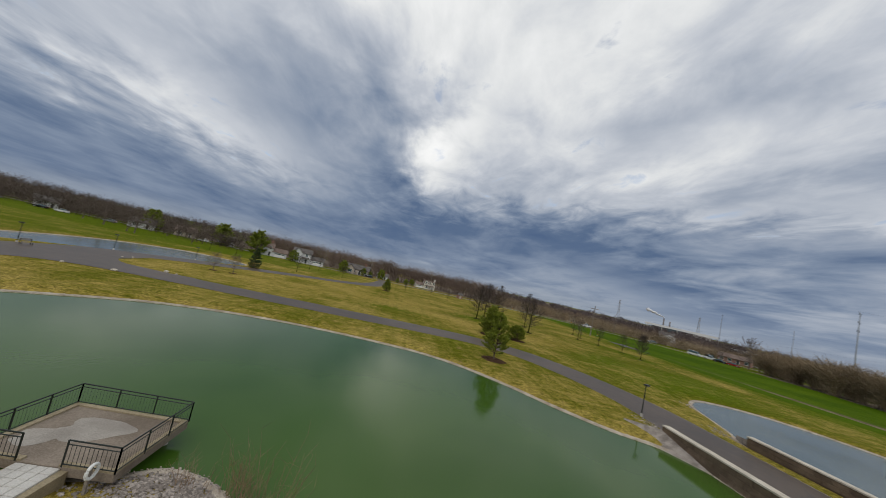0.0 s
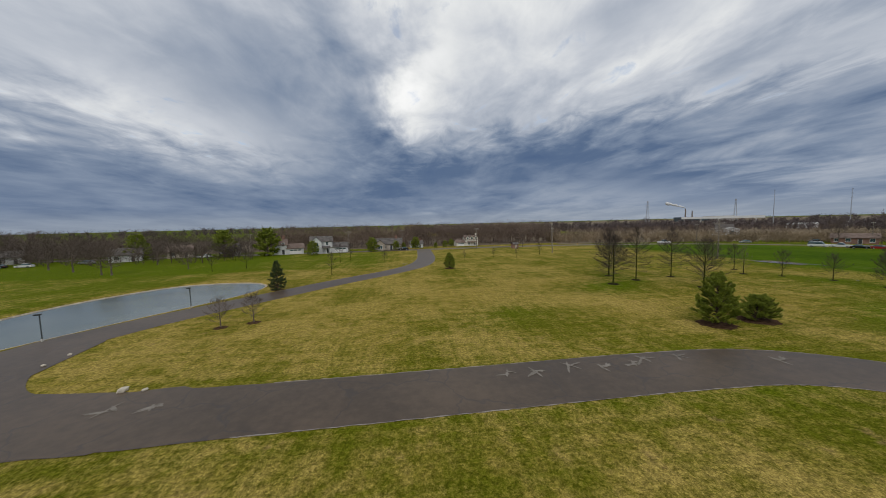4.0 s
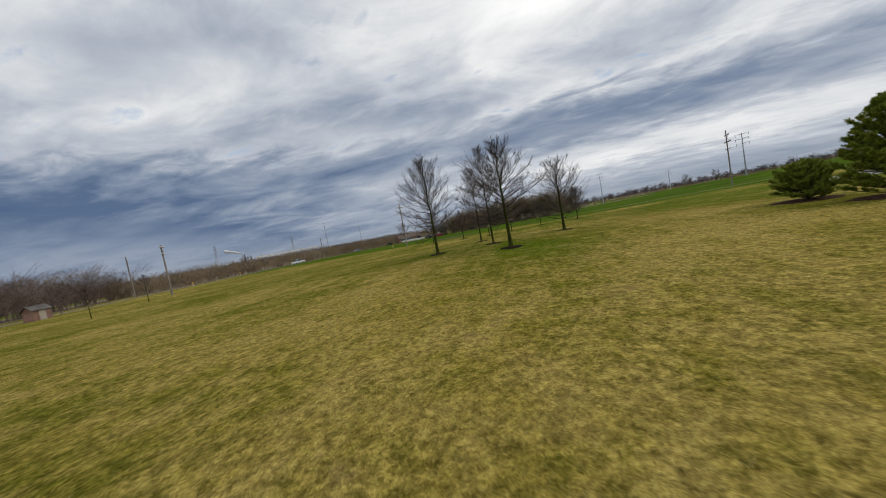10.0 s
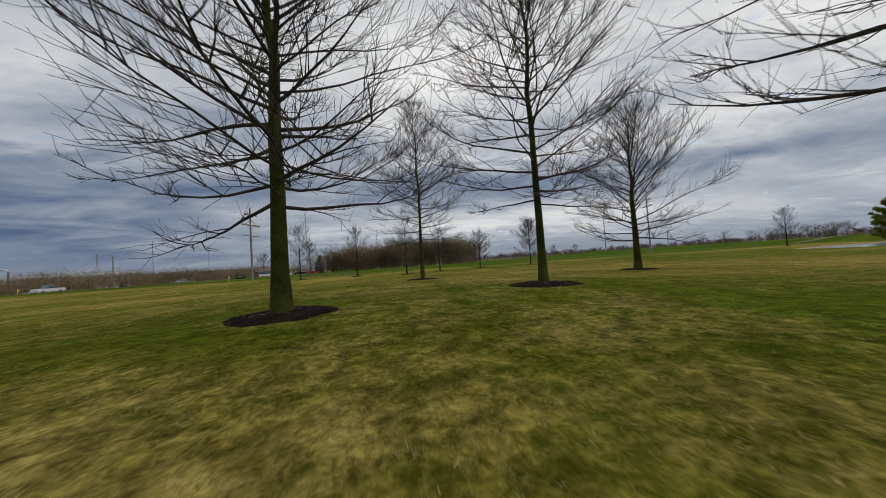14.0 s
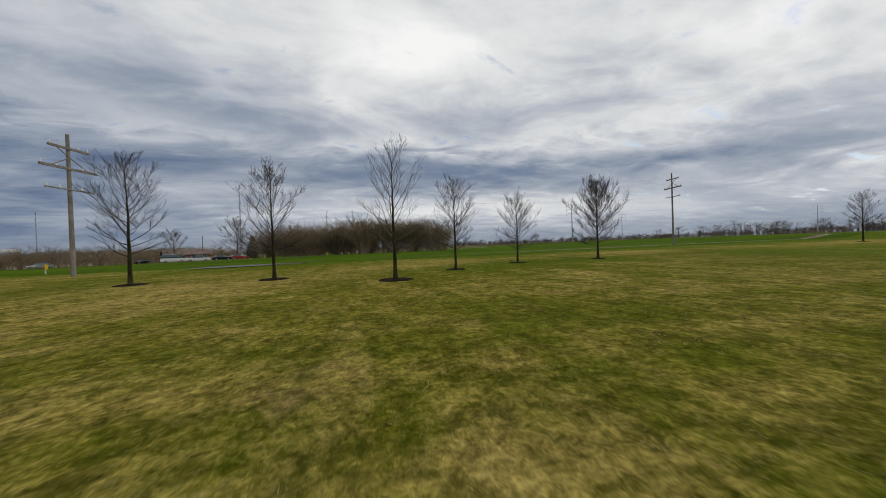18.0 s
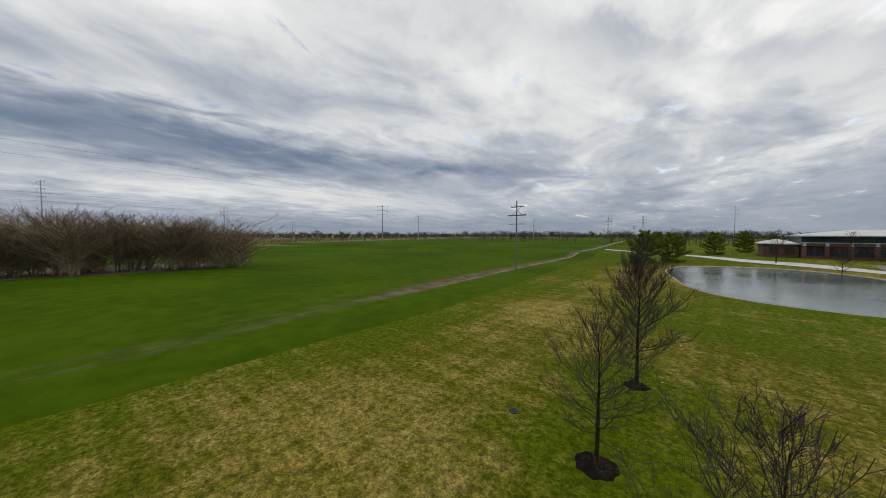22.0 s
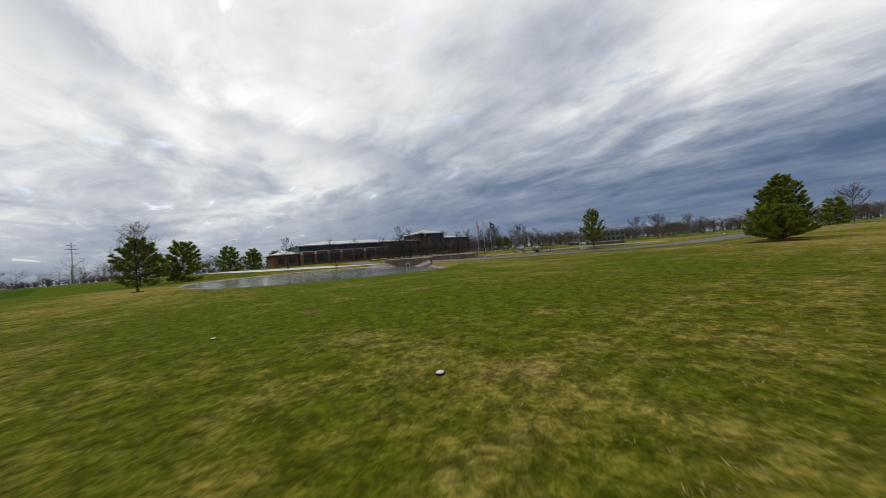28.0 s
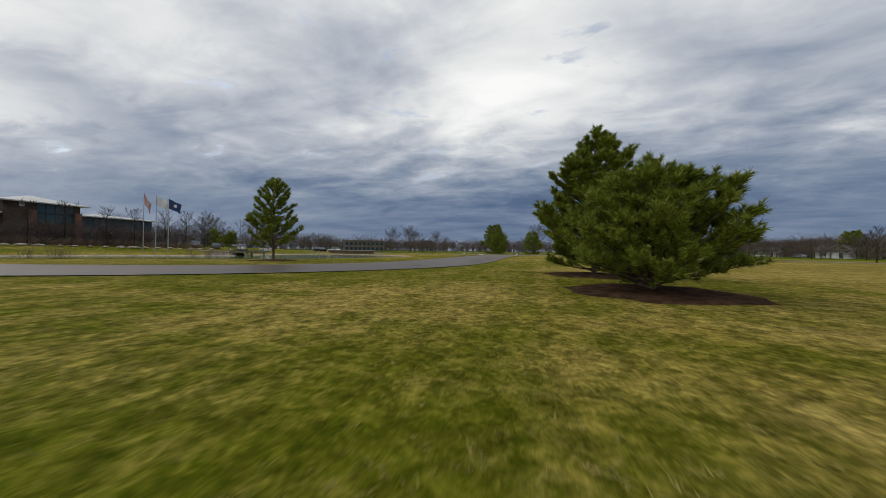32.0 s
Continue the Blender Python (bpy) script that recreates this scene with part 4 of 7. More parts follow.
rngd = random.Random(88)
for x, y in ((85.1, 47.93), (51.42, 61.1), (49.5, 66.6), (85.1, 54.78)):
    V, F = [], []
    for k in range(26):
        a, q = rngd.uniform(0, 6.283), rngd.uniform(0.12, 0.62)
        px, py = x + q * math.cos(a), y + q * math.sin(a)
        z, b, l = gz(px, py) + 0.075, rngd.uniform(0, 3.14), rngd.uniform(0.012, 0.045)
        d = Vector((math.cos(b), math.sin(b), rngd.uniform(-0.1, 0.1))) * l
        tube(V, F, [Vector((px, py, z)) - d, Vector((px, py, z + 0.01)) + d], [0.0035, 0.002], 4)
    solo("fallen_twigs", (V, F), M_DEBRIS, "pale broken twigs scattered on a mulch ring", "twigs", kind="stuff")


def pine_tree(seed, height, spread, whorl, per, clear=0.06, top=0.9, tuft=0.15, needles=16, width=0.012, droop=-4, dense=1.0, ragged=0.25, curl=0.10, steep=38):
    """Trunk, limbs and needle tufts of a pine."""
    rng = random.Random(seed)
    T, B, W = ([], []), ([], []), ([], [])
    pts = [(rng.uniform(-1, 1) * 0.03 * height * f, rng.uniform(-1, 1) * 0.02 * height * f, height * f - 0.1 * (f == 0)) for f in np.linspace(0, 0.97, 8)]
    tube(T[0], T[1], pts, [max(0.016 * height * (1 - f) + 0.012, 0.012) for f in np.linspace(0, 1, 8)], 8)

    def add_tuft(p, d, L):
        V, F = W
        d = d.normalized()
        a = Vector((0, 0, 1)) if abs(d.z) < 0.9 else Vector((1, 0, 0))
        e = d.cross(a).normalized()
        g = d.cross(e)
        for i in range(needles):
            t, k = rng.uniform(0, 6.28), rng.uniform(0.3, 1.7)
            q = (d + (e * math.cos(t) + g * math.sin(t)) * k).normalized()
            s = q.cross(Vector((rng.uniform(-1, 1), rng.uniform(-1, 1), rng.uniform(-1, 1)))).normalized() * width
            b = p + d * rng.uniform(-0.5, 0.25) * L
            o = len(V)
            V.extend((tuple(b - s), tuple(b + s), tuple(b + q * L * rng.uniform(0.8, 1.2))))
            F.append((o, o + 1, o + 2))

    z, az = clear * height, 0.0
    while z < height * 0.985:
        f = z / height
        prof = (min(1.0, 0.62 + 2.2 * f) if f < 0.2 else ((1 - f) / 0.8) ** top) * spread + 0.12
        for i in range(per):
            az += 6.283 / per + rng.uniform(-0.35, 0.35)
            length = prof * rng.uniform(1 - ragged, 1 + ragged * 0.7)
            elev = radians(droop + steep * f + rng.uniform(-8, 10))
            d = Vector((math.cos(az) * math.cos(elev), math.sin(az) * math.cos(elev), math.sin(elev)))
            p = Vector((0, 0, z + rng.uniform(-0.3, 0.3) * whorl * 1.6))
            k = 4
            P = [p]
            for s in range(k):
                d = (d + Vector((0, 0, curl)) + Vector((rng.uniform(-1, 1), rng.uniform(-1, 1), rng.uniform(-0.5, 0.5))) * 0.12).normalized()
                P.append(P[-1] + d * (length / k))
            tube(B[0], B[1], P, [max(0.022 * length * (1 - s / k), 0.008) for s in range(k + 1)], 4, False)
            m = max(3, int(length * 5.5 * dense))
            for j in range(m):
                g = 0.30 + 0.70 * rng.random() ** 0.7
                q = min(int(g * k), k - 1)
                s0 = P[q].lerp(P[q + 1], g * k - q)
                dd = (P[q + 1] - P[q]).normalized()
                side = dd.cross(Vector((0, 0, 1))).normalized() * rng.choice((-1, 1))
                sd = (dd * 0.5 + side * rng.uniform(0.1, 1.1) + Vector((0, 0, rng.uniform(-0.1, 1.1)))).normalized()
                L = rng.uniform(0.14, 0.34) * (0.6 + 0.25 * length)
                end = s0 + sd * L
                tube(B[0], B[1], [s0, end], [0.008, 0.004], 3, False)
                for u in (0.62, 1.0):
                    add_tuft(s0.lerp(end, u), (sd + Vector((0, 0, 0.25))), tuft * rng.uniform(0.8, 1.2))
            add_tuft(P[-1], d, tuft * 1.2)
        z += whorl * rng.uniform(0.8, 1.2)
    add_tuft(Vector((0, 0, height)), Vector((0, 0, 1)), tuft * 1.5)
    return T, B, W


def pine_meshes(tree, mat):
    return two_meshes(tree, (M_PINEBARK, M_PINEBARK, mat))


PINE_TALL = pine_meshes(pine_tree(5, 5.7, 2.25, 0.36, 8, 0.06, 0.55, 0.17, 30, 0.014, -4, 2.4, 0.28, 0.14, 50), M_NEEDLE)
PINE_WIDE = pine_meshes(pine_tree(9, 2.35, 1.95, 0.20, 9, 0.07, 0.46, 0.14, 28, 0.010, -2, 2.6, 0.18, 0.11, 46), M_NEEDLE)
PINE_POND = pine_meshes(pine_tree(13, 5.6, 1.85, 0.44, 7, 0.17, 0.42, 0.20, 18, 0.016, 4, 1.8, 0.36), M_NEEDLE)
PINE_BABY = pine_meshes(pine_tree(17, 4.0, 1.55, 0.32, 8, 0.05, 0.65, 0.17, 18, 0.018, 0, 1.7), M_NEEDLE)
SPRUCE = pine_meshes(pine_tree(19, 5.6, 1.6, 0.32, 9, 0.04, 0.9, 0.15, 14, 0.024, -14, 1.3, 0.15), M_SPRUCE)
PINE_FAR = pine_meshes(pine_tree(29, 7.2, 3.6, 0.80, 7, 0.04, 0.42, 0.46, 7, 0.105, -4, 0.85, 0.22), M_NEEDLE)
put_tree(PINE_TALL, (42.9, 36.7), 10, 1.0, "tall dark green pine on the lawn", "pines on the lawn", "pine_tree").scale = (1.05, 1.05, 0.94)
put_tree(PINE_WIDE, (48.6, 37.1), 60, 1.0, "broad bushy pine beside a taller pine", "pines on the lawn", "pine_tree")
put_tree(PINE_POND, (37.65, 15.52), 120, 1.0, "open-crowned pine between road and pond", "pines on the lawn", "pine_tree")
put_tree(PINE_BABY, (19.39, 90.07), 0, 1.0, "small pine in a mulch ring on the lawn", "pines on the lawn", "pine_tree")
put_tree(SPRUCE, (203, 104.5), 40, 1.5, "pointed dark spruce behind the thicket", name="spruce_tree", group="spruces")
put_tree(SPRUCE, (-16.95, 69.69), 0, 1.0, "pointed green spruce at the head of the pond", name="spruce_tree", group="spruces")
for i, (x, y, s) in enumerate(((-59.2, 21.5, 0.95), (-58.6, 33.0, 0.97), (-107, 82.3, 1.0), (-145, 66, 0.95), (-160, 72.6, 1.1), (95.8, -31, 1.02), (90.3, -36, 0.95), (82, -63, 0.85), (74, -88, 0.9), (66, -96, 0.8),
                               (100, -95, 0.9), (-18, -60, 0.7), (-27, -64, 0.7), (-52, 151, 1.5), (-70, 152, 1.4), (-101, 148, 1.3), (-32, 146.5, 0.75), (-8, 155, 0.8), (12, 168, 0.7))):
    put_tree(PINE_FAR, (x, y), 47 * i, s, "large dark evergreen with a broad crown", "background evergreens", "evergreen_tree")


# ---- bridge, deck and shore ----
M_TANSTONE = surface("tan_kerb", (0.24, 0.195, 0.12), (0.36, 0.30, 0.20), 0.8, 0.9, 0.2, 0.01, 18)
M_PALEPATCH = surface("pale_slab", (0.25, 0.225, 0.195), (0.36, 0.33, 0.29), 0.8, 0.9, 0.15, 0.01, 20)
M_RIPRAP = surface("riprap_stone", (0.17, 0.145, 0.125), (0.34, 0.30, 0.265), 1.5, 0.95, 0.5, 0.02, 16, island=0.8)

def brick_wall(thing_ob, x0, x1, y0, y1, z0, z1, thick_axis, course=0.42, length=1.05, mat=None, face=1):
    """Courses of large masonry blocks on one face of a wall, each a block of its own, with recessed joints."""
    rng = random.Random(int(abs(x0 * 7 + y0 * 13)))
    base = box_data(-length / 2 + 0.012, length / 2 - 0.012, -0.05, 0.05, 0.01, course - 0.012, 0.015)
    me = mesh_from("block", base[0], base[1], mat or M_WALLBRICK)
    along = (y1 - y0) if thick_axis == "x" else (x1 - x0)
    row = 0
    z = z0
    while z < z1 - 0.1:
        off = (row % 2) * length / 2
        p = -off + length / 2
        while p < along + length / 2 - 0.3:
            q = min(max(p, length / 2), along - length / 2)
            ob = new("block", me)
            ob.parent = thing_ob
            j = rng.uniform(-0.008, 0.012) * face
            ob.matrix_basis = pose(x0 + j, y0 + q, z, 0, 0, 90) if thick_axis == "x" else pose(x0 + q, y0 + j, z)
            p += length
        z += course
        row += 1


def parapet(x, y0, y1, face):
    """One side wall of the bridge: core, blocks on its water face, coping stones and the culvert mouth, its shade a
    dark panel.
    """
    ob = thing("bridge_wall", (0, 0, 0), "brown masonry bridge wall with pale stone coping", "bridge wall", "bridge walls")
    part("core", box_data(x - 0.22, x + 0.22, y0, y1, -1.6, 0.80), M_WALLBRICK, ob)
    brick_wall(ob, x + face * 0.235, 0, y0, y1, -0.86, 0.8, "x", face=face)
    brick_wall(ob, x - face * 0.235, 0, y0, y1, 0.06, 0.8, "x", course=0.36, face=-face)
    n = int((y1 - y0) / 1.15)
    step = (y1 - y0) / n
    me = mesh_from("coping_stone", *box_data(-0.33, 0.33, -step / 2 + 0.008, step / 2 - 0.008, 0, 0.12, 0.02), M_CAP)
    for i in range(n):
        c = new("coping_stone", me)
        c.parent = ob
        c.matrix_basis = pose(x, y0 + (i + 0.5) * step, 0.80 + 0.004 * (i % 3))
    V, F = [], []
    ym = y0 + (y1 - y0) * (0.42 if face < 0 else 0.58)
    for r, zz in ((0.75, 0), (0.60, 0)):
        for k in range(17):
            t = math.pi * k / 16
            V.append((0, r * math.cos(t), r * math.sin(t)))
    for k in range(16):
        F.append((k, k + 1, k + 18, k + 17))
    Vo = [(x + face * 0.30, v[1] + ym, v[2] - 0.55) for v in V] + [(x + face * 0.42, v[1] + ym, v[2] - 0.55) for v in V]
    Fo = F + [tuple(i + 34 for i in reversed(f)) for f in F]
    Fo += [(k, k + 34, k + 35, k + 1) for k in range(16)] + [(k + 17, k + 18, k + 52, k + 51) for k in range(16)]
    part("culvert_ring", (Vo, Fo), M_CONCRETE, ob, "grey concrete culvert ring")
    # no opening is cut: a dark panel gives the shade inside the ring
    part("culvert_mouth", moved(box_data(-0.02, 0.02, -0.6, 0.6, -0.5, 0.45), x + face * 0.32, ym, -0.45), M_DARK, ob, "dark panel for the shade in the culvert mouth")
    return ob


def wing_slope(x, y, face, dy):
    """A sloped concrete apron from a wall's end down to the water."""
    a, b = x + face * 0.24, x + face * 4.2
    v = [(a, y, 0.50), (a + face * 1.5, y + dy * 2.6, 0.05), (b, y + dy * 1.8, -0.58), (a + face * 2.2, y - dy * 2.6, -0.62), (a, y - dy * 5.5, -0.50)]
    low = [(p[0], p[1], p[2] - 0.5) for p in v]
    f = [(0, 1, 2, 3, 4), (9, 8, 7, 6, 5)] + [(i, i + 5, (i + 1) % 5 + 5, (i + 1) % 5) for i in range(5)]
    return solo("apron", (v + low, f), M_RIPRAP, "pale grouted stone apron beside the bridge wall", "apron", "bridge aprons", kind="structure")


for args in ((58.3, 0.8, 1, 1), (58.3, -15.2, 1, -1), (48.3, -0.6, -1, 1), (48.3, -22.0, -1, -1)):
    wing_slope(*args)
parapet(48.3, -22.0, -0.6, -1)
parapet(58.3, -15.2, 0.8, 1)
low = thing("dam_wall", (0, 0, 0), "low brown masonry wall across the pond's end", "wall")
part("core", box_data(-15.6, -15.2, -17, -4.6, -1.5, 0.62), M_WALLBRICK, low)
part("coping", box_data(-15.75, -15.05, -17.1, -4.5, 0.62, 0.74, 0.02), M_CAP, low)


def rock_mesh(seed):
    rng = random.Random(seed)
    bm = bmesh.new()
    bmesh.ops.create_icosphere(bm, subdivisions=1, radius=0.5)
    sx, sy, sz = rng.uniform(0.8, 1.3), rng.uniform(0.7, 1.1), rng.uniform(0.45, 0.75)
    for v in bm.verts:
        k = rng.uniform(0.78, 1.18)
        v.co = Vector((v.co.x * sx * k, v.co.y * sy * k, v.co.z * sz * k))
    V = [tuple(v.co) for v in bm.verts]
    F = [tuple(v.index for v in f.verts) for f in bm.faces]
    bm.free()
    return np.array(V), np.array(F)


ROCKS = [rock_mesh(s) for s in range(6)]


def scatter_rocks(name, spots, label, mat=None, lift=0.0):
    """Many stones as one object: spots are x, y, size, seed."""
    Vs, Fs, o = [], [], 0
    zz = ground_height([s[0] for s in spots], [s[1] for s in spots])
    for (x, y, r, k), z in zip(spots, zz):
        V, F = ROCKS[k % 6]
        a = k * 1.7
        c, s = math.cos(a), math.sin(a)
        W = np.stack([(V[:, 0] * c - V[:, 1] * s) * r + x, (V[:, 0] * s + V[:, 1] * c) * r + y, V[:, 2] * r + z + r * 0.12 + lift], 1)
        Vs.append(W)
        Fs.append(F + o)
        o += len(V)
    me = mesh_from(name, np.concatenate(Vs).tolist(), np.concatenate(Fs).tolist(), mat or M_STONE)
    return tagged(new(name, me), label, "stones", kind="stuff")


def shore_stones():
    rng = random.Random(5)
    for poly, per, lab in ((SHORES[0], 20.0, "pale stone edging along the green pond"), (SHORES[1], 16.0, "pale stone edging along the grey pond"), (SHORES[2], 10.0, "pale stone edging along the long pond")):
        spots = []
        n = len(poly)
        for i in range(n):
            a, b = Vector(poly[i]), Vector(poly[(i + 1) % n])
            d = (b - a)
            nrm = Vector((d.y, -d.x)).normalized()
            if d.length < 1e-6:
                continue
            for _ in range(int(d.length * per)):
                p = a + d * rng.random() + nrm * rng.uniform(-0.30, 0.42)
                spots.append((p.x, p.y, rng.uniform(0.05, 0.12), rng.randrange(600)))
        scatter_rocks("shore_stones", spots, lab, None, 0.045)
    spots = []
    for cx, cy, sx, sy, n in ((17.5, -14.0, 2.2, 1.1, 1700), (49.2, 0.6, 0.9, 2.6, 260), (47.9, -1.6, 0.5, 1.6, 120), (58.8, 2.6, 1.1, 1.9, 240), (64.2, 11.8, 1.2, 1.4, 180), (57.9, -24, 1.2, 2.4, 200), (-15.0, -3.2, 0.7, 1.3, 220)):
        for _ in range(n):
            spots.append((rng.gauss(cx, sx * 0.6), rng.gauss(cy, sy * 0.6), rng.uniform(0.06, 0.16), rng.randrange(600)))
    scatter_rocks("riprap", spots, "pale broken riprap stones on the pond bank", M_RIPRAP)


shore_stones()
for i, (x, y, r) in enumerate(((-23.3, 16.8, 0.75), (-19.7, 21.3, 0.55), (-14.6, 22.7, 0.75), (-24.6, 36.6, 0.45), (-24.9, 39.2, 0.5), (-13.1, 30.4, 0.7), (-11.5, 30.3, 0.4))):
    V, F = ROCKS[i % 6]
    ob = solo("boulder", ((V * r).tolist(), [tuple(f) for f in F.tolist()]), M_CAP, "pale boulder at the road junction", "boulder", "boulders at the junction")
    ob.matrix_basis = pose(x, y, gz(x, y) + r * 0.2, 0, 0, 40 * i)


def viewing_deck():
    x0, x1, y0, y1, zt = 11.35, 15.85, -14.35, -10.65, 0.35
    ob = thing("viewing_deck", (0, 0, 0), "concrete pond deck with a black metal railing", "deck")
    part("slab", box_data(x0, x1, y0, y1, zt - 0.28, zt, 0.02), M_DECK, ob)
    for x in (x0 + 0.5, x1 - 0.5):
        for y in (y0 + 0.5, y1 - 0.5):
            part("pile", rod((x, y, -2.0), (x, y, zt - 0.28), 0.16, 12), M_CONCRETE, ob)
    z1 = zt + 0.85
    spans = [((x0, y0 + 0.0), (x0, y1), 3), ((x0, y1), (x1, y1), 3), ((x1, y1), (x1, y0), 3), ((x1, y0), (x1 - 1.6, y0), 1), ((x0 + 1.55, y0), (x0, y0), 1)]
    baluster = mesh_from("baluster", *rod((0, 0, 0.10), (0, 0, 0.73), 0.008, 5), M_BLACKMETAL)
    slim = mesh_from("baluster", *rod((0, 0, 0.10), (0, 0, 0.73), 0.0035, 4), M_BLACKMETAL)
    for k, (a, b, c, d) in enumerate(((x0, x0 + 0.2, y0, y1), (x1 - 0.2, x1, y0, y1), (x0 + 0.202, x1 - 0.202, y1 - 0.2, y1), (x1 - 1.7, x1 - 0.202, y0, y0 + 0.2), (x0 + 0.202, x0 + 1.7, y0, y0 + 0.2))):
        part("kerb", box_data(a, b, c, d, zt, zt + 0.07, 0.012), M_TANSTONE, ob, "low tan concrete kerb")
    for cx, cy, rx, ry, r, lift in ((-0.2, 0.3, 1.25, 0.75, 0.2, 0.006), (-1.3, -0.55, 0.75, 0.5, 0.5, 0.011)):
        poly = blob((x0 + x1) / 2 + cx, (y0 + y1) / 2 + cy, rx, ry, r, 26, 0.35, 77)
        mid = ((x0 + x1) / 2 + cx, (y0 + y1) / 2 + cy)
        part("patch", ([(mid[0], mid[1], zt + lift)] + [(p[0], p[1], zt + lift) for p in poly], [(0, 1 + i, 1 + (i + 1) % 26) for i in range(26)]), M_PALEPATCH, ob, "pale newer concrete patch")
    for (a, b), (c, d), n in spans:
        part("rail", rod((a, b, z1), (c, d, z1), 0.026, 8), M_BLACKMETAL, ob)
        part("rail", rod((a, b, z1 - 0.13), (c, d, z1 - 0.13), 0.018, 6), M_BLACKMETAL, ob)
        part("rail", rod((a, b, zt + 0.10), (c, d, zt + 0.10), 0.018, 6), M_BLACKMETAL, ob)
        for i in range(n + 1):
            t = i / n
            part("post", moved(box_data(-0.02, 0.02, -0.02, 0.02, zt, z1), a + (c - a) * t, b + (d - b) * t), M_BLACKMETAL, ob)
        m = int(math.hypot(c - a, d - b) / 0.125)
        for i in range(1, m):
            q = new("baluster", baluster if n == 1 else slim)
            q.parent = ob
            q.matrix_basis = pose(a + (c - a) * i / m, b + (d - b) * i / m, zt)
    walk_ob = thing("walkway", (0, 0, 0), "pale concrete paver walkway to the deck", "walkway", kind="structure")
    me = mesh_from("paver", *box_data(-0.155, 0.155, -0.155, 0.155, -0.10, 0, 0.012), M_CONCRETE)
    for i in range(4):
        for j in range(26):
            q = new("paver", me)
            q.parent = walk_ob
            px, py = x0 + 1.78 + i * 0.325 + 0.01 * j, y0 - 0.18 - j * 0.325
            q.matrix_basis = pose(px, py, zt - 0.03 - 0.002 * ((i + 2 * j) % 3))
    part("bed", box_data(x0 + 1.55, x0 + 3.15, y0 - 8.6, y0 - 0.02, -0.6, zt - 0.09), M_TANSTONE, walk_ob)
    ring = thing("life_ring_stand", (x1 - 0.5, y0 - 0.35, gz(x1 - 0.5, y0 - 0.35)), "white life ring on a short post beside the deck", "life ring")
    part("post", box_data(-0.04, 0.04, -0.04, 0.04, -0.4, 0.9), M_POLE, ring)
    V, F = [], []
    pts = [(0.06, 0.21 * math.cos(t), 0.72 + 0.21 * math.sin(t)) for t in np.linspace(0, 2 * math.pi, 21)]
    tube(V, F, pts, [0.05] * 21, 8, False)
    part("life_ring", (V, F), M_WHITE, ring, "white life ring")


viewing_deck()


# ---- poles and lamps ----
def lamp_post(x, y, h=3.0, rz=0):
    ob = thing("street_lamp", (x, y, gz(x, y)), "dark square-headed lamp post beside the road", "lamp post", "lamp posts by the ponds", rz)
    part("base", rod((0, 0, -0.1), (0, 0, 0.3), 0.13, 12, 0.11), M_CONCRETE, ob)
    part("pole", rod((0, 0, 0.3), (0, 0, h), 0.055, 10, 0.045), M_BLACKMETAL, ob)
    part("head", box_data(-0.16, 0.42, -0.17, 0.17, h, h + 0.14, 0.03), M_BLACKMETAL, ob)
    part("lens", box_data(-0.08, 0.34, -0.12, 0.12, h - 0.02, h - 0.004), M_WHITE, ob, "frosted lamp lens")


for x, y, r in ((49.6, 3.7, 20), (-32.4, 44.3, 200), (-33.9, 29.6, 200), (-32.6, 12.2, 200), (-25.2, 57.7, 200)):
    lamp_post(x, y, rz=r)


def utility_pole(x, y, h, rz, arms, group="utility poles"):
    ob = thing("utility_pole", (x, y, gz(x, y)), "weathered wooden utility pole with crossarms", "utility pole", group, rz)
    part("pole", rod((0, 0, -0.5), (0, 0, h), 0.17, 10, 0.11), M_POLE, ob)
    ins = mesh_from("insulator", *rod((0, 0, 0), (0, 0, 0.26), 0.055, 8, 0.035), M_WHITE)
    for z, w, th in arms:
        part("crossarm", box_data(-w, w, -0.17, -0.06, z - th, z + th, 0.015), M_POLE, ob)
        for sx in (-w + 0.12, -w * 0.45, w * 0.45, w - 0.12):
            q = new("insulator", ins)
            q.parent = ob
            q.matrix_basis = pose(sx, -0.115, z + th)
    if len(arms) > 1:
        (za, wa, _), (zb, wb, _) = arms[0], arms[1]
        for s in (-1, 1):
            part("brace", rod((s * 0.05, -0.12, (za + zb) / 2 + 0.05), (s * wb * 0.62, -0.12, zb + 0.08), 0.035, 6), M_POLE, ob)
        part("brace", rod((-0.05, -0.12, (za + zb) / 2 + 0.1), (-wa * 0.6, -0.12, za - 0.08), 0.035, 6), M_POLE, ob)
    return ob


ARMS = lambda h: ((h - 1.15, 1.5, 0.09), (h - 2.75, 2.1, 0.10), (h - 4.4, 1.8, 0.05))
utility_pole(96.5, 87.8, 11.3, -12, ARMS(11.3))
utility_pole(111.2, 9.0, 13.4, -12, ARMS(13.4))
utility_pole(128.6, -137.8, 16.0, -8, ARMS(16.0))
utility_pole(142, -300, 15.0, -8, ARMS(15.0))
utility_pole(62.9, 122.3, 9.5, 40, ((9.0, 1.1, 0.07), (7.8, 1.0, 0.05)))
utility_pole(80, 160, 11, 60, ARMS(11))
for x, y in ((-18.8, 157.2), (5.5, 166.4), (-60, 154), (-105, 152), (40, 152), (150, 150), (205, 122)):
    utility_pole(x, y, 9.5, 0, ((9.0, 1.1, 0.07),), "roadside poles")


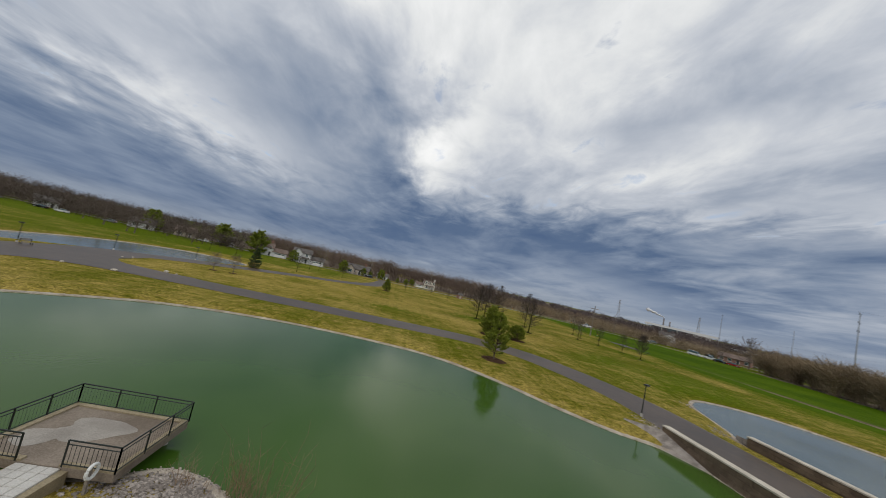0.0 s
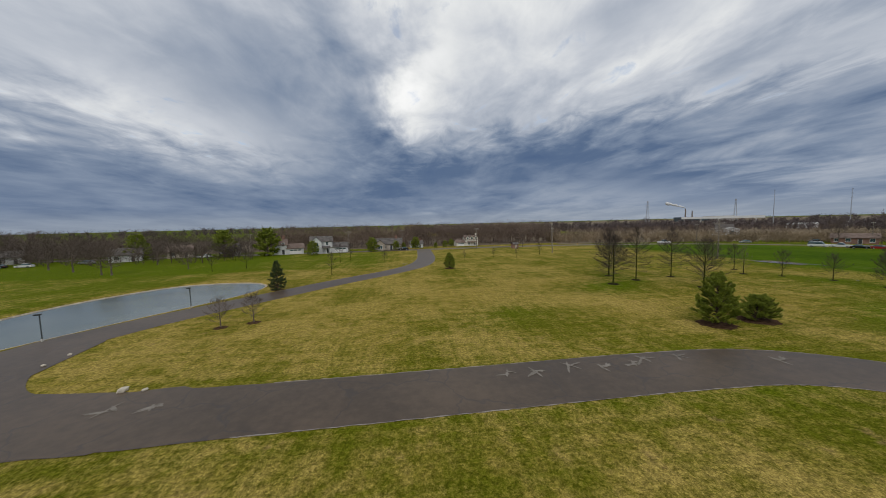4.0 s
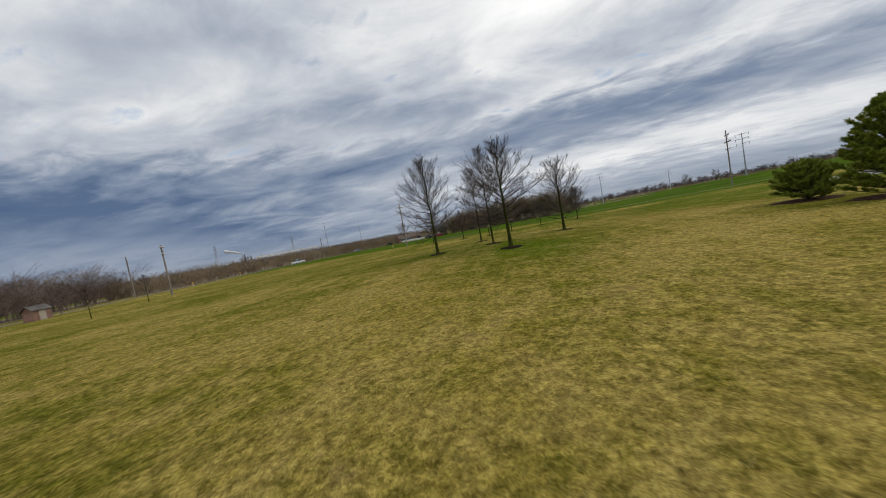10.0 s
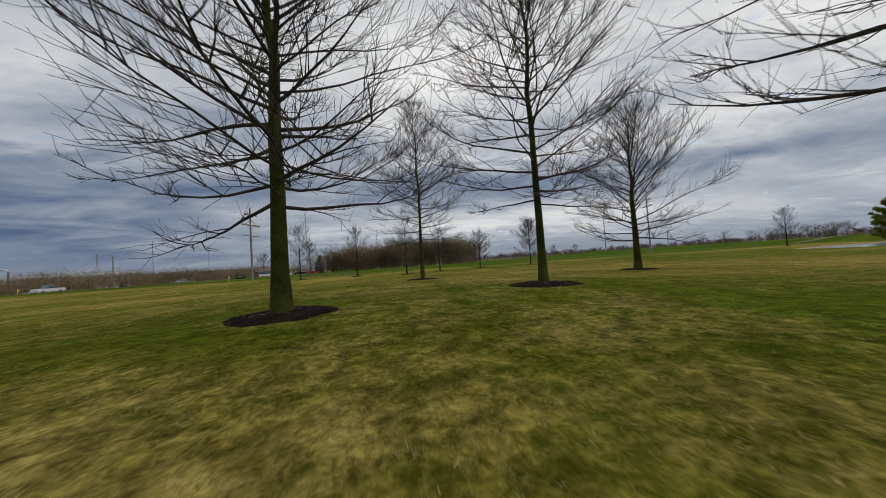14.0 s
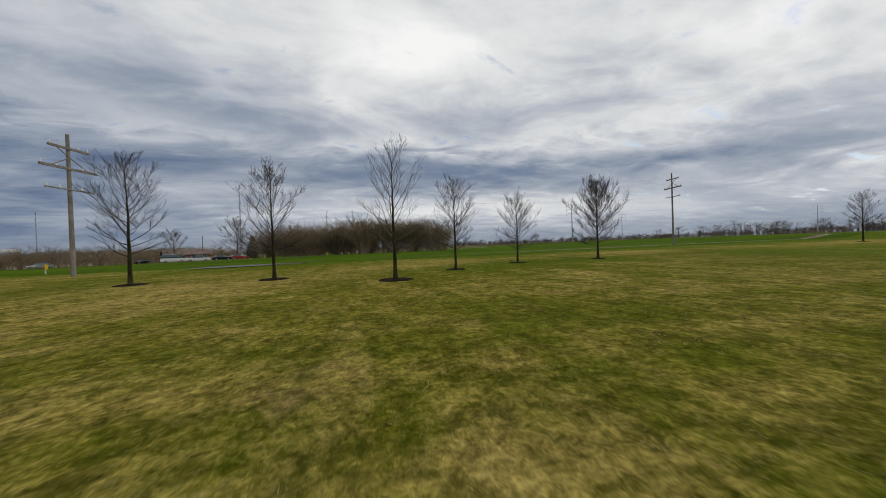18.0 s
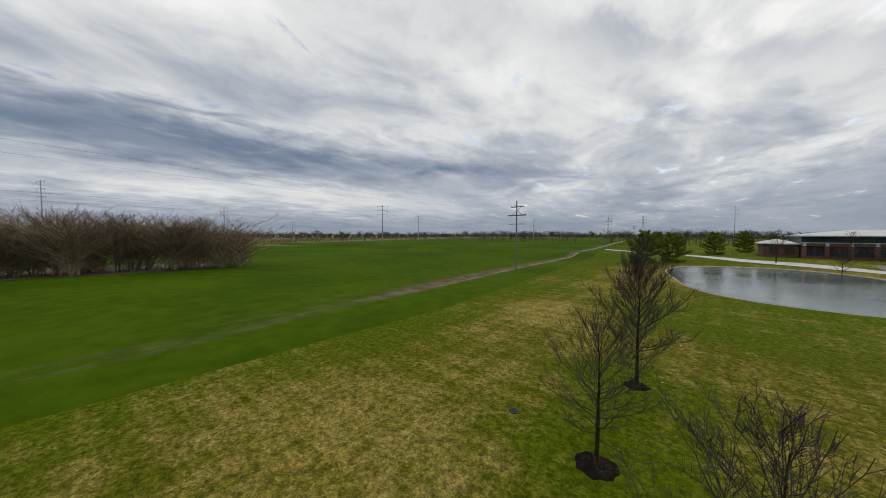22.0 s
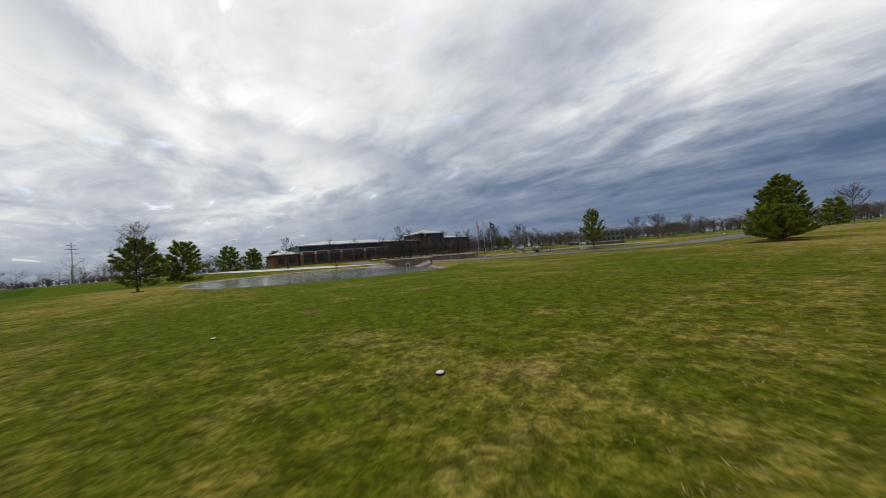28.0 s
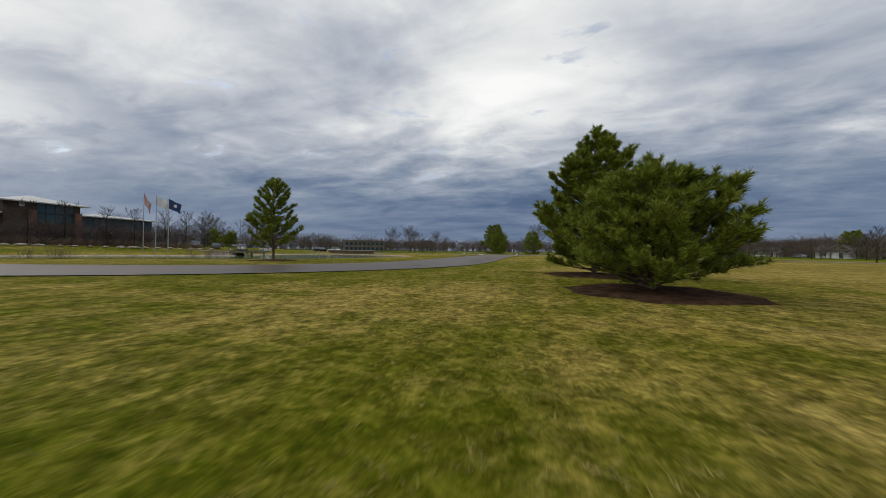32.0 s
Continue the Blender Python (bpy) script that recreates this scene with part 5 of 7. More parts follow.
def power_tower(x, y, h, rz, arms=3, w=3.4):
    ob = thing("power_pylon", (x, y, gz(x, y)), "tall grey steel transmission pole with arms", "pylon", "transmission poles", rz)
    part("pole", rod((0, 0, -0.5), (0, 0, h), 0.42, 12, 0.16), M_STEEL, ob)
    for i in range(arms):
        z = h - 0.8 - i * h * 0.11
        V, F = [], []
        tube(V, F, [(-w, 0, z + 0.35), (0, 0, z), (w, 0, z + 0.35)], [0.07, 0.15, 0.07], 6)
        part("arm", (V, F), M_STEEL, ob)
        for s in (-w, w):
            part("insulator", rod((s, 0, z + 0.3), (s, 0, z - 1.0), 0.09, 6), M_DARK, ob)
    return ob


for x, y, h, rz in ((240.5, -65.7, 24, 25), (293, 136, 46, 25), (404, 94, 42, 25), (330, -190, 26, 25), (371, -19, 30, 25), (439, -104, 22, 25), (400, 315, 42, 40), (520, 330, 44, 40), (300, -420, 30, 25),
                    (383, 69, 40, 25), (250, -700, 40, 20), (60, -520, 45, 0)):
    power_tower(x, y, h, rz)


def lattice_tower(x, y, h, rz):
    ob = thing("lattice_pylon", (x, y, gz(x, y)), "distant grey lattice power pylon", "pylon", "lattice pylons", rz)
    V, F = [], []
    for s in (-1, 1):
        for t in (-1, 1):
            tube(V, F, [(s * 3.4, t * 3.4, -0.5), (s * 1.0, t * 1.0, h * 0.62), (s * 0.5, t * 0.5, h)], [0.22, 0.18, 0.14], 4)
    for i in range(8):
        z0, z1 = h * i / 8, h * (i + 1) / 8
        w0, w1 = (3.4 - 2.4 * min(z / (h * 0.62), 1) for z in (z0, z1))
        for t in (-1, 1):
            tube(V, F, [(-w0, t * w0, z0), (w1, t * w1, z1)], [0.1, 0.1], 3)
            tube(V, F, [(w0, t * w0, z0), (-w1, t * w1, z1)], [0.1, 0.1], 3)
    part("mast", (V, F), M_STEEL, ob)
    for z, w in ((h * 0.68, 7), (h * 0.82, 9), (h * 0.95, 6)):
        V, F = [], []
        tube(V, F, [(-w, 0, z + 0.6), (0, 0, z), (w, 0, z + 0.6)], [0.1, 0.35, 0.1], 4)
        part("arm", (V, F), M_STEEL, ob)


lattice_tower(442, 554, 46, 30)
lattice_tower(560, 500, 44, 30)
lattice_tower(180, -620, 40, 10)


def wire(name, p, q, sag, parent, r=0.0032):
    V, F = [], []
    pts = [(p[0] + (q[0] - p[0]) * t, p[1] + (q[1] - p[1]) * t, p[2] + (q[2] - p[2]) * t - sag * 4 * t * (1 - t)) for t in np.linspace(0, 1, 17)]
    tube(V, F, pts, [r] * 17, 3, False)
    return part(name, (V, F), M_DARK, parent)


line = thing("power_lines", (0, 0, 0), "thin dark overhead cables sagging between poles", "cables")
POLES = [(62, 170, 12), (96.5, 87.8, 11.3), (111.2, 9.0, 13.4), (128.6, -137.8, 16.0), (142, -300, 15.0)]
for (ax, ay, ah), (bx, by, bh) in zip(POLES, POLES[1:]):
    d = Vector((bx - ax, by - ay)).normalized()
    n = Vector((-d.y, d.x))
    for off, dz in ((-1.4, -0.9), (1.4, -0.9), (-2.0, -2.5), (2.0, -2.5), (0.4, -4.2)):
        wire("cable", (ax + n.x * off, ay + n.y * off, ah + dz), (bx + n.x * off, by + n.y * off, bh + dz), 1.3, line)
TOWERS = [(293, 136, 44), (240.5, -65.7, 23), (330, -190, 25)]
for (ax, ay, ah), (bx, by, bh) in zip(TOWERS, TOWERS[1:]):
    for off in (-3.2, 3.2):
        wire("cable", (ax + off, ay, ah), (bx + off, by, bh), 3.0, line, 0.010)
for (ax, ay), (bx, by) in (((-105, 152), (-60, 154)), ((-60, 154), (-18.8, 157.2)), ((-18.8, 157.2), (40, 152)), ((40, 152), (150, 150))):
    for dz in (9.0, 7.4):
        wire("cable", (ax, ay, dz), (bx, by, dz), 0.6, line)


# ---- flags ----
M_FLAGS = (surface("flag_stripes", (0.42, 0.09, 0.09), (0.62, 0.56, 0.56), 3.0, 0.8, 0.0), M_WHITE, plain("flag_navy", (0.02, 0.045, 0.16), 0.8))
for i, (x, y) in enumerate(((13.9, -37.7), (13.5, -35.0), (13.2, -32.2))):
    ob = thing("flagpole", (x, y, gz(x, y)), ("pole with a striped national flag", "pole with a plain white flag", "pole with a dark blue emblem flag")[i], "flagpole", "three flagpoles")
    h = 11.3 - 0.6 * i
    part("pole", rod((0, 0, -0.2), (0, 0, h), 0.09, 10, 0.045), M_STEEL, ob)
    part("finial", rod((0, 0, h), (0, 0, h + 0.14), 0.08, 8, 0.03), M_STEEL, ob)
    V, F = [], []
    for a in range(13):
        for b in range(7):
            u = a / 12
            V.append((-0.06 - (1.5 if i == 0 else 3.0) * u, -0.06 - (0.5 if i == 0 else 1.1) * u + 0.22 * math.sin(u * 9 + b * 0.5) * u, h - 0.15 - 1.8 * b / 6 - (2.2 * u if i == 0 else 0.7 * u)))
    for a in range(12):
        for b in range(6):
            F.append((a * 7 + b, a * 7 + b + 1, a * 7 + b + 8, a * 7 + b + 7))
    fl = part("flag", (V, F), M_FLAGS[i], ob)
    so = fl.modifiers.new("cloth", "SOLIDIFY")
    so.thickness = 0.01
    if i == 2:
        part("emblem", moved(box_data(-0.35, 0.35, -0.03, 0.03, -0.3, 0.3, 0.05), -1.5, -0.62, h - 1.35), M_WHITE, ob, "white emblem on the flag")


# ---- office building ----
M_FASCIA = surface("pale_fascia", (0.50, 0.48, 0.45), (0.62, 0.60, 0.56), 0.5, 0.6, 0.05, 0.01, 8)
M_PANEL = surface("blue_grey_panel", (0.048, 0.074, 0.088), (0.078, 0.108, 0.124), 0.4, 0.35, 0.05, 0.01, 6)
M_MULLION = plain("dark_mullion", (0.035, 0.038, 0.042), 0.45, 0.4)
M_BRONZE = glass_material("bronze_glass", (0.026, 0.034, 0.038))


M_TOWER = surface("dark_brown_brick", (0.060, 0.042, 0.034), (0.105, 0.074, 0.058), 0.9, 0.9, 0.3, 0.01, 9)


def hip_roof(x0, x1, y0, y1, z0, z1, over=0.7, gable=False, thick=0.22):
    """A roof with its ridge along the longer side: four slopes, or two with gable ends; underside closed."""
    a, b, c, d = x0 - over, x1 + over, y0 - over, y1 + over
    if (b - a) >= (d - c):
        m, k = (c + d) / 2, 0 if gable else (d - c) / 2
        r = [(a + k, m, z1), (b - k, m, z1)]
        f = [(0, 1, 5, 4), (2, 3, 4, 5), (3, 0, 4), (1, 2, 5)]
    else:
        m, k = (a + b) / 2, 0 if gable else (b - a) / 2
        r = [(m, c + k, z1), (m, d - k, z1)]
        f = [(1, 2, 5, 4), (3, 0, 4, 5), (0, 1, 4), (2, 3, 5)]
    v = [(a, c, z0), (b, c, z0), (b, d, z0), (a, d, z0)] + r
    low = [(x, y, z - thick) for x, y, z in v[:4]]
    v += low
    f += [(6, 7, 1, 0), (7, 8, 2, 1), (8, 9, 3, 2), (9, 6, 0, 3), (9, 8, 7, 6)]
    return v, f


def office_window(parent, x0, x1, y, z0, z1, glass, bars=3):
    """A glazed bay: frame, mullions and panes set back from the wall's face."""
    xs = [x0, x0 + 0.06]
    for i in range(1, bars):
        x = x0 + (x1 - x0) * i / bars
        xs += [x - 0.035, x + 0.035]
    xs += [x1 - 0.06, x1]
    zs = [z0, z0 + 0.08, z1 - 0.08, z1]
    fr = grid_frame(xs, zs, lambda i, j: j != 1 or i % 2 == 0, y - 0.10, y + 0.04)
    w = part("window", fr, M_MULLION, parent)
    for i in range(bars):
        a, b = x0 + (x1 - x0) * i / bars + 0.06, x0 + (x1 - x0) * (i + 1) / bars - 0.06
        part("pane", box_data(a, b, y - 0.06, y - 0.03, z0 + 0.09, z1 - 0.09), glass, w)


def office():
    g = 1.05
    ob = thing("office_building", (0, 0, 0), "long two-storey brick and dark glass office with pale metal roofs", "building")
    Y = -60.0
    # main wing
    part("core", box_data(28.2, 64.5, -80, Y - 0.9, g - 0.3, 6.8), M_PANEL, ob)
    part("base_wall", box_data(28.2, 64.5, Y - 0.9, Y - 0.25, g - 0.3, 1.75), M_BRICK, ob, "low red brick base wall")
    part("lintel", box_data(28.2, 64.5, Y - 0.895, Y, 4.3, 5.05), M_BRICK, ob, "red brick band over the windows")
    part("string_course", box_data(28.2, 64.56, Y - 0.8, Y + 0.10, 5.05, 5.25), M_FASCIA, ob, "pale stone band")
    xs = [28.6 + i * 3.94 for i in range(10)]
    for i, x in enumerate(xs):
        part("brick_pier", box_data(x - 0.42, x + 0.42, Y - 0.88, Y + 0.14, g - 0.3, 4.3, 0.03), M_BRICK, ob)
        part("pier_cap", box_data(x - 0.30, x + 0.30, Y + 0.005, Y + 0.20, 4.32, 5.04, 0.03), M_FASCIA, ob, "pale stone pier cap")
        if i < 9:
            office_window(ob, x + 0.43, xs[i + 1] - 0.43, Y - 0.45, 1.76, 4.29, M_BRONZE, 3)
            office_window(ob, x - 0.42, xs[i + 1] - 0.42, Y - 0.55, 5.26, 6.72, M_GLASS, 4)
    part("fascia", join(box_data(27.4, 65.3, Y + 0.55, Y + 0.75, 6.72, 7.02), box_data(65.1, 65.3, -80, Y + 0.548, 6.72, 7.02)), M_FASCIA, ob, "pale metal eaves fascia")
    part("roof", hip_roof(28.2, 64.5, -80, Y, 7.03, 8.6, 0.8), M_ROOFMETAL, ob, "light grey standing seam metal roof")
    # low east wing
    part("east_wing", box_data(64.7, 71.5, -76, Y - 1.4, g - 0.3, 4.6), M_BRICK, ob, "single-storey red brick wing")
    part("east_roof", hip_roof(64.72, 71.5, -76, Y - 1.4, 4.82, 6.0, 0.8), M_ROOFMETAL, ob, "pale metal wing roof")
    for x in (65.6, 68.6):
        office_window(ob, x, x + 1.8, Y - 1.36, 2.0, 3.8, M_BRONZE, 2)
    # glazed link and stepped roofs
    part("link_wall", box_data(23.2, 28.18, -78, Y - 1.6, g - 0.3, 6.4), M_PANEL, ob)
    for k in range(3):
        office_window(ob, 23.4, 28.1, Y - 1.55, 1.5 + k * 1.65, 3.05 + k * 1.65, M_GLASS, 5)
    part("link_roof", ([(23.2, -78, 8.1), (33, -78, 8.1), (33, Y + 1.2, 6.7), (23.2, Y + 1.2, 6.7), (23.2, -78, 8.35), (33, -78, 8.35), (33, Y + 1.2, 6.95), (23.2, Y + 1.2, 6.95)],
                       [(3, 2, 1, 0), (4, 5, 6, 7), (0, 1, 5, 4), (1, 2, 6, 5), (2, 3, 7, 6), (3, 0, 4, 7)]), M_ROOFMETAL, ob, "sloping pale metal link roof")
    # tower
    part("tower", box_data(12.6, 23.0, -71, Y + 0.9, g - 0.3, 9.2), M_TOWER, ob, "dark brown brick entrance tower")
    for x in (13.1, 19.6):
        part("brick_pier", box_data(x - 0.5, x + 0.5, Y + 0.92, Y + 1.6, g - 0.3, 7.6, 0.03), M_BRICK, ob)
    for k in (2, 3):
        office_window(ob, 13.7, 19.0, Y + 1.02, 1.5 + k * 1.9, 3.35 + k * 1.9, M_GLASS, 4)
    part("tower_sign", box_data(20.4, 21.1, Y + 0.92, Y + 1.0, 8.2, 8.9), M_WHITE, ob, "small white sign panel")
    part("tower_roof", hip_roof(12.5, 23.1, -71, Y + 1.0, 9.25, 10.9, 1.0), M_ROOFMETAL, ob, "pale hipped tower roof")
    # west wing
    part("west_wing", box_data(-2.0, 12.0, -76, Y - 1.0, g - 0.3, 7.4), M_PANEL, ob)
    part("west_base", box_data(-2.0, 12.0, Y - 0.98, Y - 0.6, g - 0.3, 4.6), M_BRICK, ob, "red brick wing wall")
    for i in range(4):
        office_window(ob, -1.4 + i * 3.4, 1.2 + i * 3.4, Y - 0.55, 1.9, 4.0, M_BRONZE, 2)
        office_window(ob, -1.9 + i * 3.45, 1.45 + i * 3.45, Y - 0.95, 4.9, 7.2, M_GLASS, 3)
    part("west_roof", hip_roof(-2.0, 12.0, -76, Y - 1.0, 7.45, 8.6, 0.9), M_ROOFMETAL, ob, "pale metal wing roof")
    return ob


office()


M_TANDARK = surface("brown_precast", (0.15, 0.12, 0.095), (0.22, 0.18, 0.145), 0.5, 0.85, 0.1, 0.01, 6)


def far_office(x, y, rz):
    ob = thing("far_office", (x, y, gz(x, y)), "distant tan office block with bands of dark windows", "building", rz=rz)
    part("wall", box_data(-11, 11, -8, 8, -1, 5.6), M_TANDARK, ob)
    part("parapet", box_data(-11.3, 11.3, -8.3, 8.3, 5.6, 6.0), M_TANDARK, ob)
    for k in range(2):
        for i in range(9):
            part("window", box_data(-10.2 + i * 2.3, -8.6 + i * 2.3, 8.0, 8.06, 0.8 + k * 2.6, 2.3 + k * 2.6), M_GLASS, ob)


far_office(-108, -60, -62)


# ---- houses ----
M_ROOFBROWN, M_ROOFGREY = M_SHINGLE2, M_SHINGLE


def wall_block(w, d, h, gable_h=0.0):
    """Walls of a house, with gable ends left and right of the front."""
    v = [(-w / 2, -d / 2, -0.6), (w / 2, -d / 2, -0.6), (w / 2, d / 2, -0.6), (-w / 2, d / 2, -0.6),
         (-w / 2, -d / 2, h), (w / 2, -d / 2, h), (w / 2, d / 2, h), (-w / 2, d / 2, h), (-w / 2, 0, h + gable_h), (w / 2, 0, h + gable_h)]
    f = [(3, 2, 1, 0), (0, 1, 5, 4), (2, 3, 7, 6), (1, 2, 6, 9, 5), (3, 0, 4, 8, 7), (4, 5, 9, 8), (6, 7, 8, 9)]
    return v, f


def gable_roof(w, d, h, gh, over=0.45, thick=0.18):
    v, s = [], gh / (d / 2)
    for x in (-w / 2 - over, w / 2 + over):
        v += [(x, -d / 2 - over, h - s * over + 0.02), (x, 0, h + gh + 0.02), (x, d / 2 + over, h - s * over + 0.02),
              (x, -d / 2 - over, h - s * over + thick), (x, 0, h + gh + thick + 0.06), (x, d / 2 + over, h - s * over + thick)]
    f = [(3, 9, 10, 4), (4, 10, 11, 5), (1, 7, 6, 0), (2, 8, 7, 1), (0, 6, 9, 3), (5, 11, 8, 2), (0, 3, 4, 1), (1, 4, 5, 2), (7, 10, 9, 6), (8, 11, 10, 7)]
    return v, f


def house_window(parent, x, y, z, w, h, face=-1):
    """A window in a wall that faces the lawn: trim, sill and pane."""
    tr = part("window", grid_frame([x - w / 2 - 0.1, x - w / 2, x - 0.03, x + 0.03, x + w / 2, x + w / 2 + 0.1], [z - 0.1, z, z + h, z + h + 0.12],
                                   lambda i, j: j != 1 or i % 2 == 0, min(y, y + face * 0.06), max(y, y + face * 0.06)), M_WHITE, parent)
    part("pane", box_data(x - w / 2, x + w / 2, min(y, y + face * 0.03), max(y, y + face * 0.03), z, z + h), M_GLASS, tr)
    part("sill", box_data(x - w / 2 - 0.14, x + w / 2 + 0.14, min(y, y + face * 0.12), max(y, y + face * 0.12), z - 0.18, z - 0.1), M_WHITE, tr)


def house(x, y, rz, w, d, h, gh, wall, roof, label, storeys=1, dormers=0, garage=0, chimney=None, porch=False, bay=0.0):
    """A house whose front looks along its own -y."""
    ob = thing("house", (x, y, gz(x, y)), label, "house", "houses along the road", rz)
    part("wall", wall_block(w, d, h, gh), wall, ob)
    part("roof", gable_roof(w, d, h, gh), roof, ob)
    n = max(2, int(w / 3.2))
    for s in range(storeys):
        for i in range(n):
            wx = -w / 2 + (i + 0.5) * w / n
            if s == 0 and i == n // 2:
                dr = part("door", box_data(wx - 0.5, wx + 0.5, -d / 2 - 0.05, -d / 2, 0.1, 2.2), M_DARK, ob)
                part("door_frame", join(box_data(wx - 0.62, wx - 0.5, -d / 2 - 0.07, -d / 2, 0.1, 2.32), box_data(wx + 0.5, wx + 0.62, -d / 2 - 0.07, -d / 2, 0.1, 2.32)), M_WHITE, dr)
            else:
                house_window(ob, wx, -d / 2, 0.95 + 2.75 * s, 1.3 if s == 0 else 1.05, 1.35)
    for i in range(dormers):
        dx = -w / 2 + (i + 0.5) * w / dormers
        q = part("dormer", moved(wall_block(2.6, 2.8, 1.5, 0.0), 0, 0, 0), wall, ob)
        q.matrix_basis = pose(dx, -d / 2 + 1.1, h, 0, 0, 0)
        rr = part("dormer_roof", gable_roof(3.0, 2.6, 1.5, 1.2, 0.3), roof, q)
        rr.matrix_basis = pose(0, 0, 0, 0, 0, 90)
        tri = part("dormer_gable", ([(-1.28, -1.41, 1.5), (1.28, -1.41, 1.5), (0, -1.41, 2.66), (-1.28, -1.30, 1.5), (1.28, -1.30, 1.5), (0, -1.30, 2.66)],
                                    [(0, 1, 2), (5, 4, 3), (0, 3, 4, 1), (1, 4, 5, 2), (2, 5, 3, 0)]), wall, q)
        part("pane", box_data(-0.55, 0.55, -1.44, -1.40, 0.25, 1.5), M_GLASS, q)
    if garage:
        gx = garage * (w / 2 + 3.4)
        q = part("garage", wall_block(6.8, d * 0.85, 2.7, 1.7), wall, ob)
        q.matrix_basis = pose(gx, -0.4, 0)
        part("garage_roof", gable_roof(6.8, d * 0.85, 2.7, 1.7), roof, q)
        part("garage_door", box_data(-2.4, 2.4, -d * 0.425 - 0.06, -d * 0.425, 0.05, 2.2), M_WHITE, q)
        for wx in (-1.6, 0.0, 1.6):
            part("door_panel", box_data(wx - 0.7, wx + 0.7, -d * 0.425 - 0.09, -d * 0.425 - 0.06, 1.5, 2.0), M_GLASS, q)
    if bay:
        q = part("front_gable", wall_block(4.4, 3.0, h, 0.0), wall, ob)
        q.matrix_basis = pose(bay, -d / 2 - 0.6, 0)
        part("gable_end", ([(-2.2, -1.5, h), (2.2, -1.5, h), (0, -1.5, h + 2.0), (-2.2, 3.0, h), (2.2, 3.0, h), (0, 3.0, h + 2.0)], [(0, 1, 2), (5, 4, 3), (0, 3, 4, 1)]), wall, q)
        rr = part("front_roof", moved(gable_roof(4.6, 4.4, h, 2.0, 0.4), 0, 0, 0), roof, q)
        rr.matrix_basis = pose(0, 0.8, 0, 0, 0, 90)
        house_window(q, 0, -1.5, 0.9, 1.9, 1.5)
        if storeys > 1:
            house_window(q, 0, -1.5, 3.6, 1.5, 1.3)
    if chimney is not None:
        part("chimney", join(box_data(chimney - 0.55, chimney + 0.55, -0.4, 0.6, h - 1, h + gh + 1.5), box_data(chimney - 0.65, chimney + 0.65, -0.5, 0.7, h + gh + 1.5, h + gh + 1.7)), M_REDBRICK if wall is not M_SIDING else M_SIDING, ob)
    if porch:
        q = part("porch_roof", ([(-w * 0.4, -d / 2 - 2.2, 2.55), (w * 0.4, -d / 2 - 2.2, 2.55), (w * 0.4, -d / 2, 3.2), (-w * 0.4, -d / 2, 3.2),
                                 (-w * 0.4, -d / 2 - 2.2, 2.68), (w * 0.4, -d / 2 - 2.2, 2.68), (w * 0.4, -d / 2, 3.33), (-w * 0.4, -d / 2, 3.33)],
                                [(3, 2, 1, 0), (4, 5, 6, 7), (0, 1, 5, 4), (1, 2, 6, 5), (2, 3, 7, 6), (3, 0, 4, 7)]), roof, ob)
        for i in range(5):
            px = -w * 0.38 + i * w * 0.19
            part("porch_post", box_data(px - 0.09, px + 0.09, -d / 2 - 2.1, -d / 2 - 1.92, 0, 2.56), M_WHITE, ob)
        part("porch_floor", box_data(-w * 0.4, w * 0.4, -d / 2 - 2.2, -d / 2 - 0.01, -0.2, 0.18), M_CONCRETE, ob)
    return ob


cream = house(41.2, 175, 8, 9.5, 8.5, 4.6, 2.6, M_SIDING, M_ROOFBROWN, "cream two-storey house with dormers, porch and chimney", 1, 3, -1, 4.6, True)
cream.scale = (0.72, 0.72, 0.72)
ranch = house(12.5, 172, 4, 9.0, 7.5, 2.9, 1.9, M_SIDINGW, M_ROOFGREY, "low pale ranch house with a grey roof", 1, 0, 0, 2.4)
ranch.scale = (0.72, 0.72, 0.72)
house(-1.5, 164, 2, 13.0, 8.0, 3.0, 2.3, M_SIDINGT, M_ROOFGREY, "tan ranch house behind a clipped hedge", 1, 0, 0, 4.0, False, -3.4)
house(-31.0, 157, 16, 9.0, 8.0, 5.4, 2.0, M_SIDINGW, M_ROOFGREY, "white two-storey house with an attached garage", 2, 0, 1, None, True, -2.3)
house(-49.0, 156, 20, 6.0, 7.0, 4.4, 2.3, M_SIDINGW, M_ROOFBROWN, "small white house with a low garage wing", 2, 0, 1, 1.8, False)
for x, y, rz, w, wall, roof, lab in ((-72, 160, 18, 10, M_SIDINGW, M_ROOFGREY, "white house with grey shingles behind lawn trees"), (-90, 156, 26, 12, M_SIDINGT, M_ROOFBROWN, "tan house with a brown roof behind trees"),
                                     (-103, 145, 30, 13, M_SIDINGW, M_ROOFGREY, "white ranch house half hidden by round trees"), 
                                     (-150, 150, 45, 11, M_SIDINGW, M_ROOFGREY, "white gabled house below the wooded hill"), 
                                     (-196, 140, 58, 11, M_SIDINGW, M_ROOFGREY, "white gabled house below the wooded hill"), 
                                     (-232, 112, 66, 12, M_SIDINGW, M_ROOFGREY, "white gabled house below the wooded hill"), (-244, 96, 70, 14, M_SIDINGW, M_ROOFGREY, "long white house below the wooded hill"),
                                     (-262, 70, 76, 13, M_SIDINGW, M_ROOFBROWN, "white house with a brown roof below the hill")):
    house(x, y, rz, w * 0.72, 6.5, 2.9, 2.2, wall, roof, lab, 1, 0, 0, None)
house(204, 127, -58, 13, 7.5, 2.7, 1.7, M_REDBRICK, M_ROOFBROWN, "low brick ranch house beside the crop field", 1)
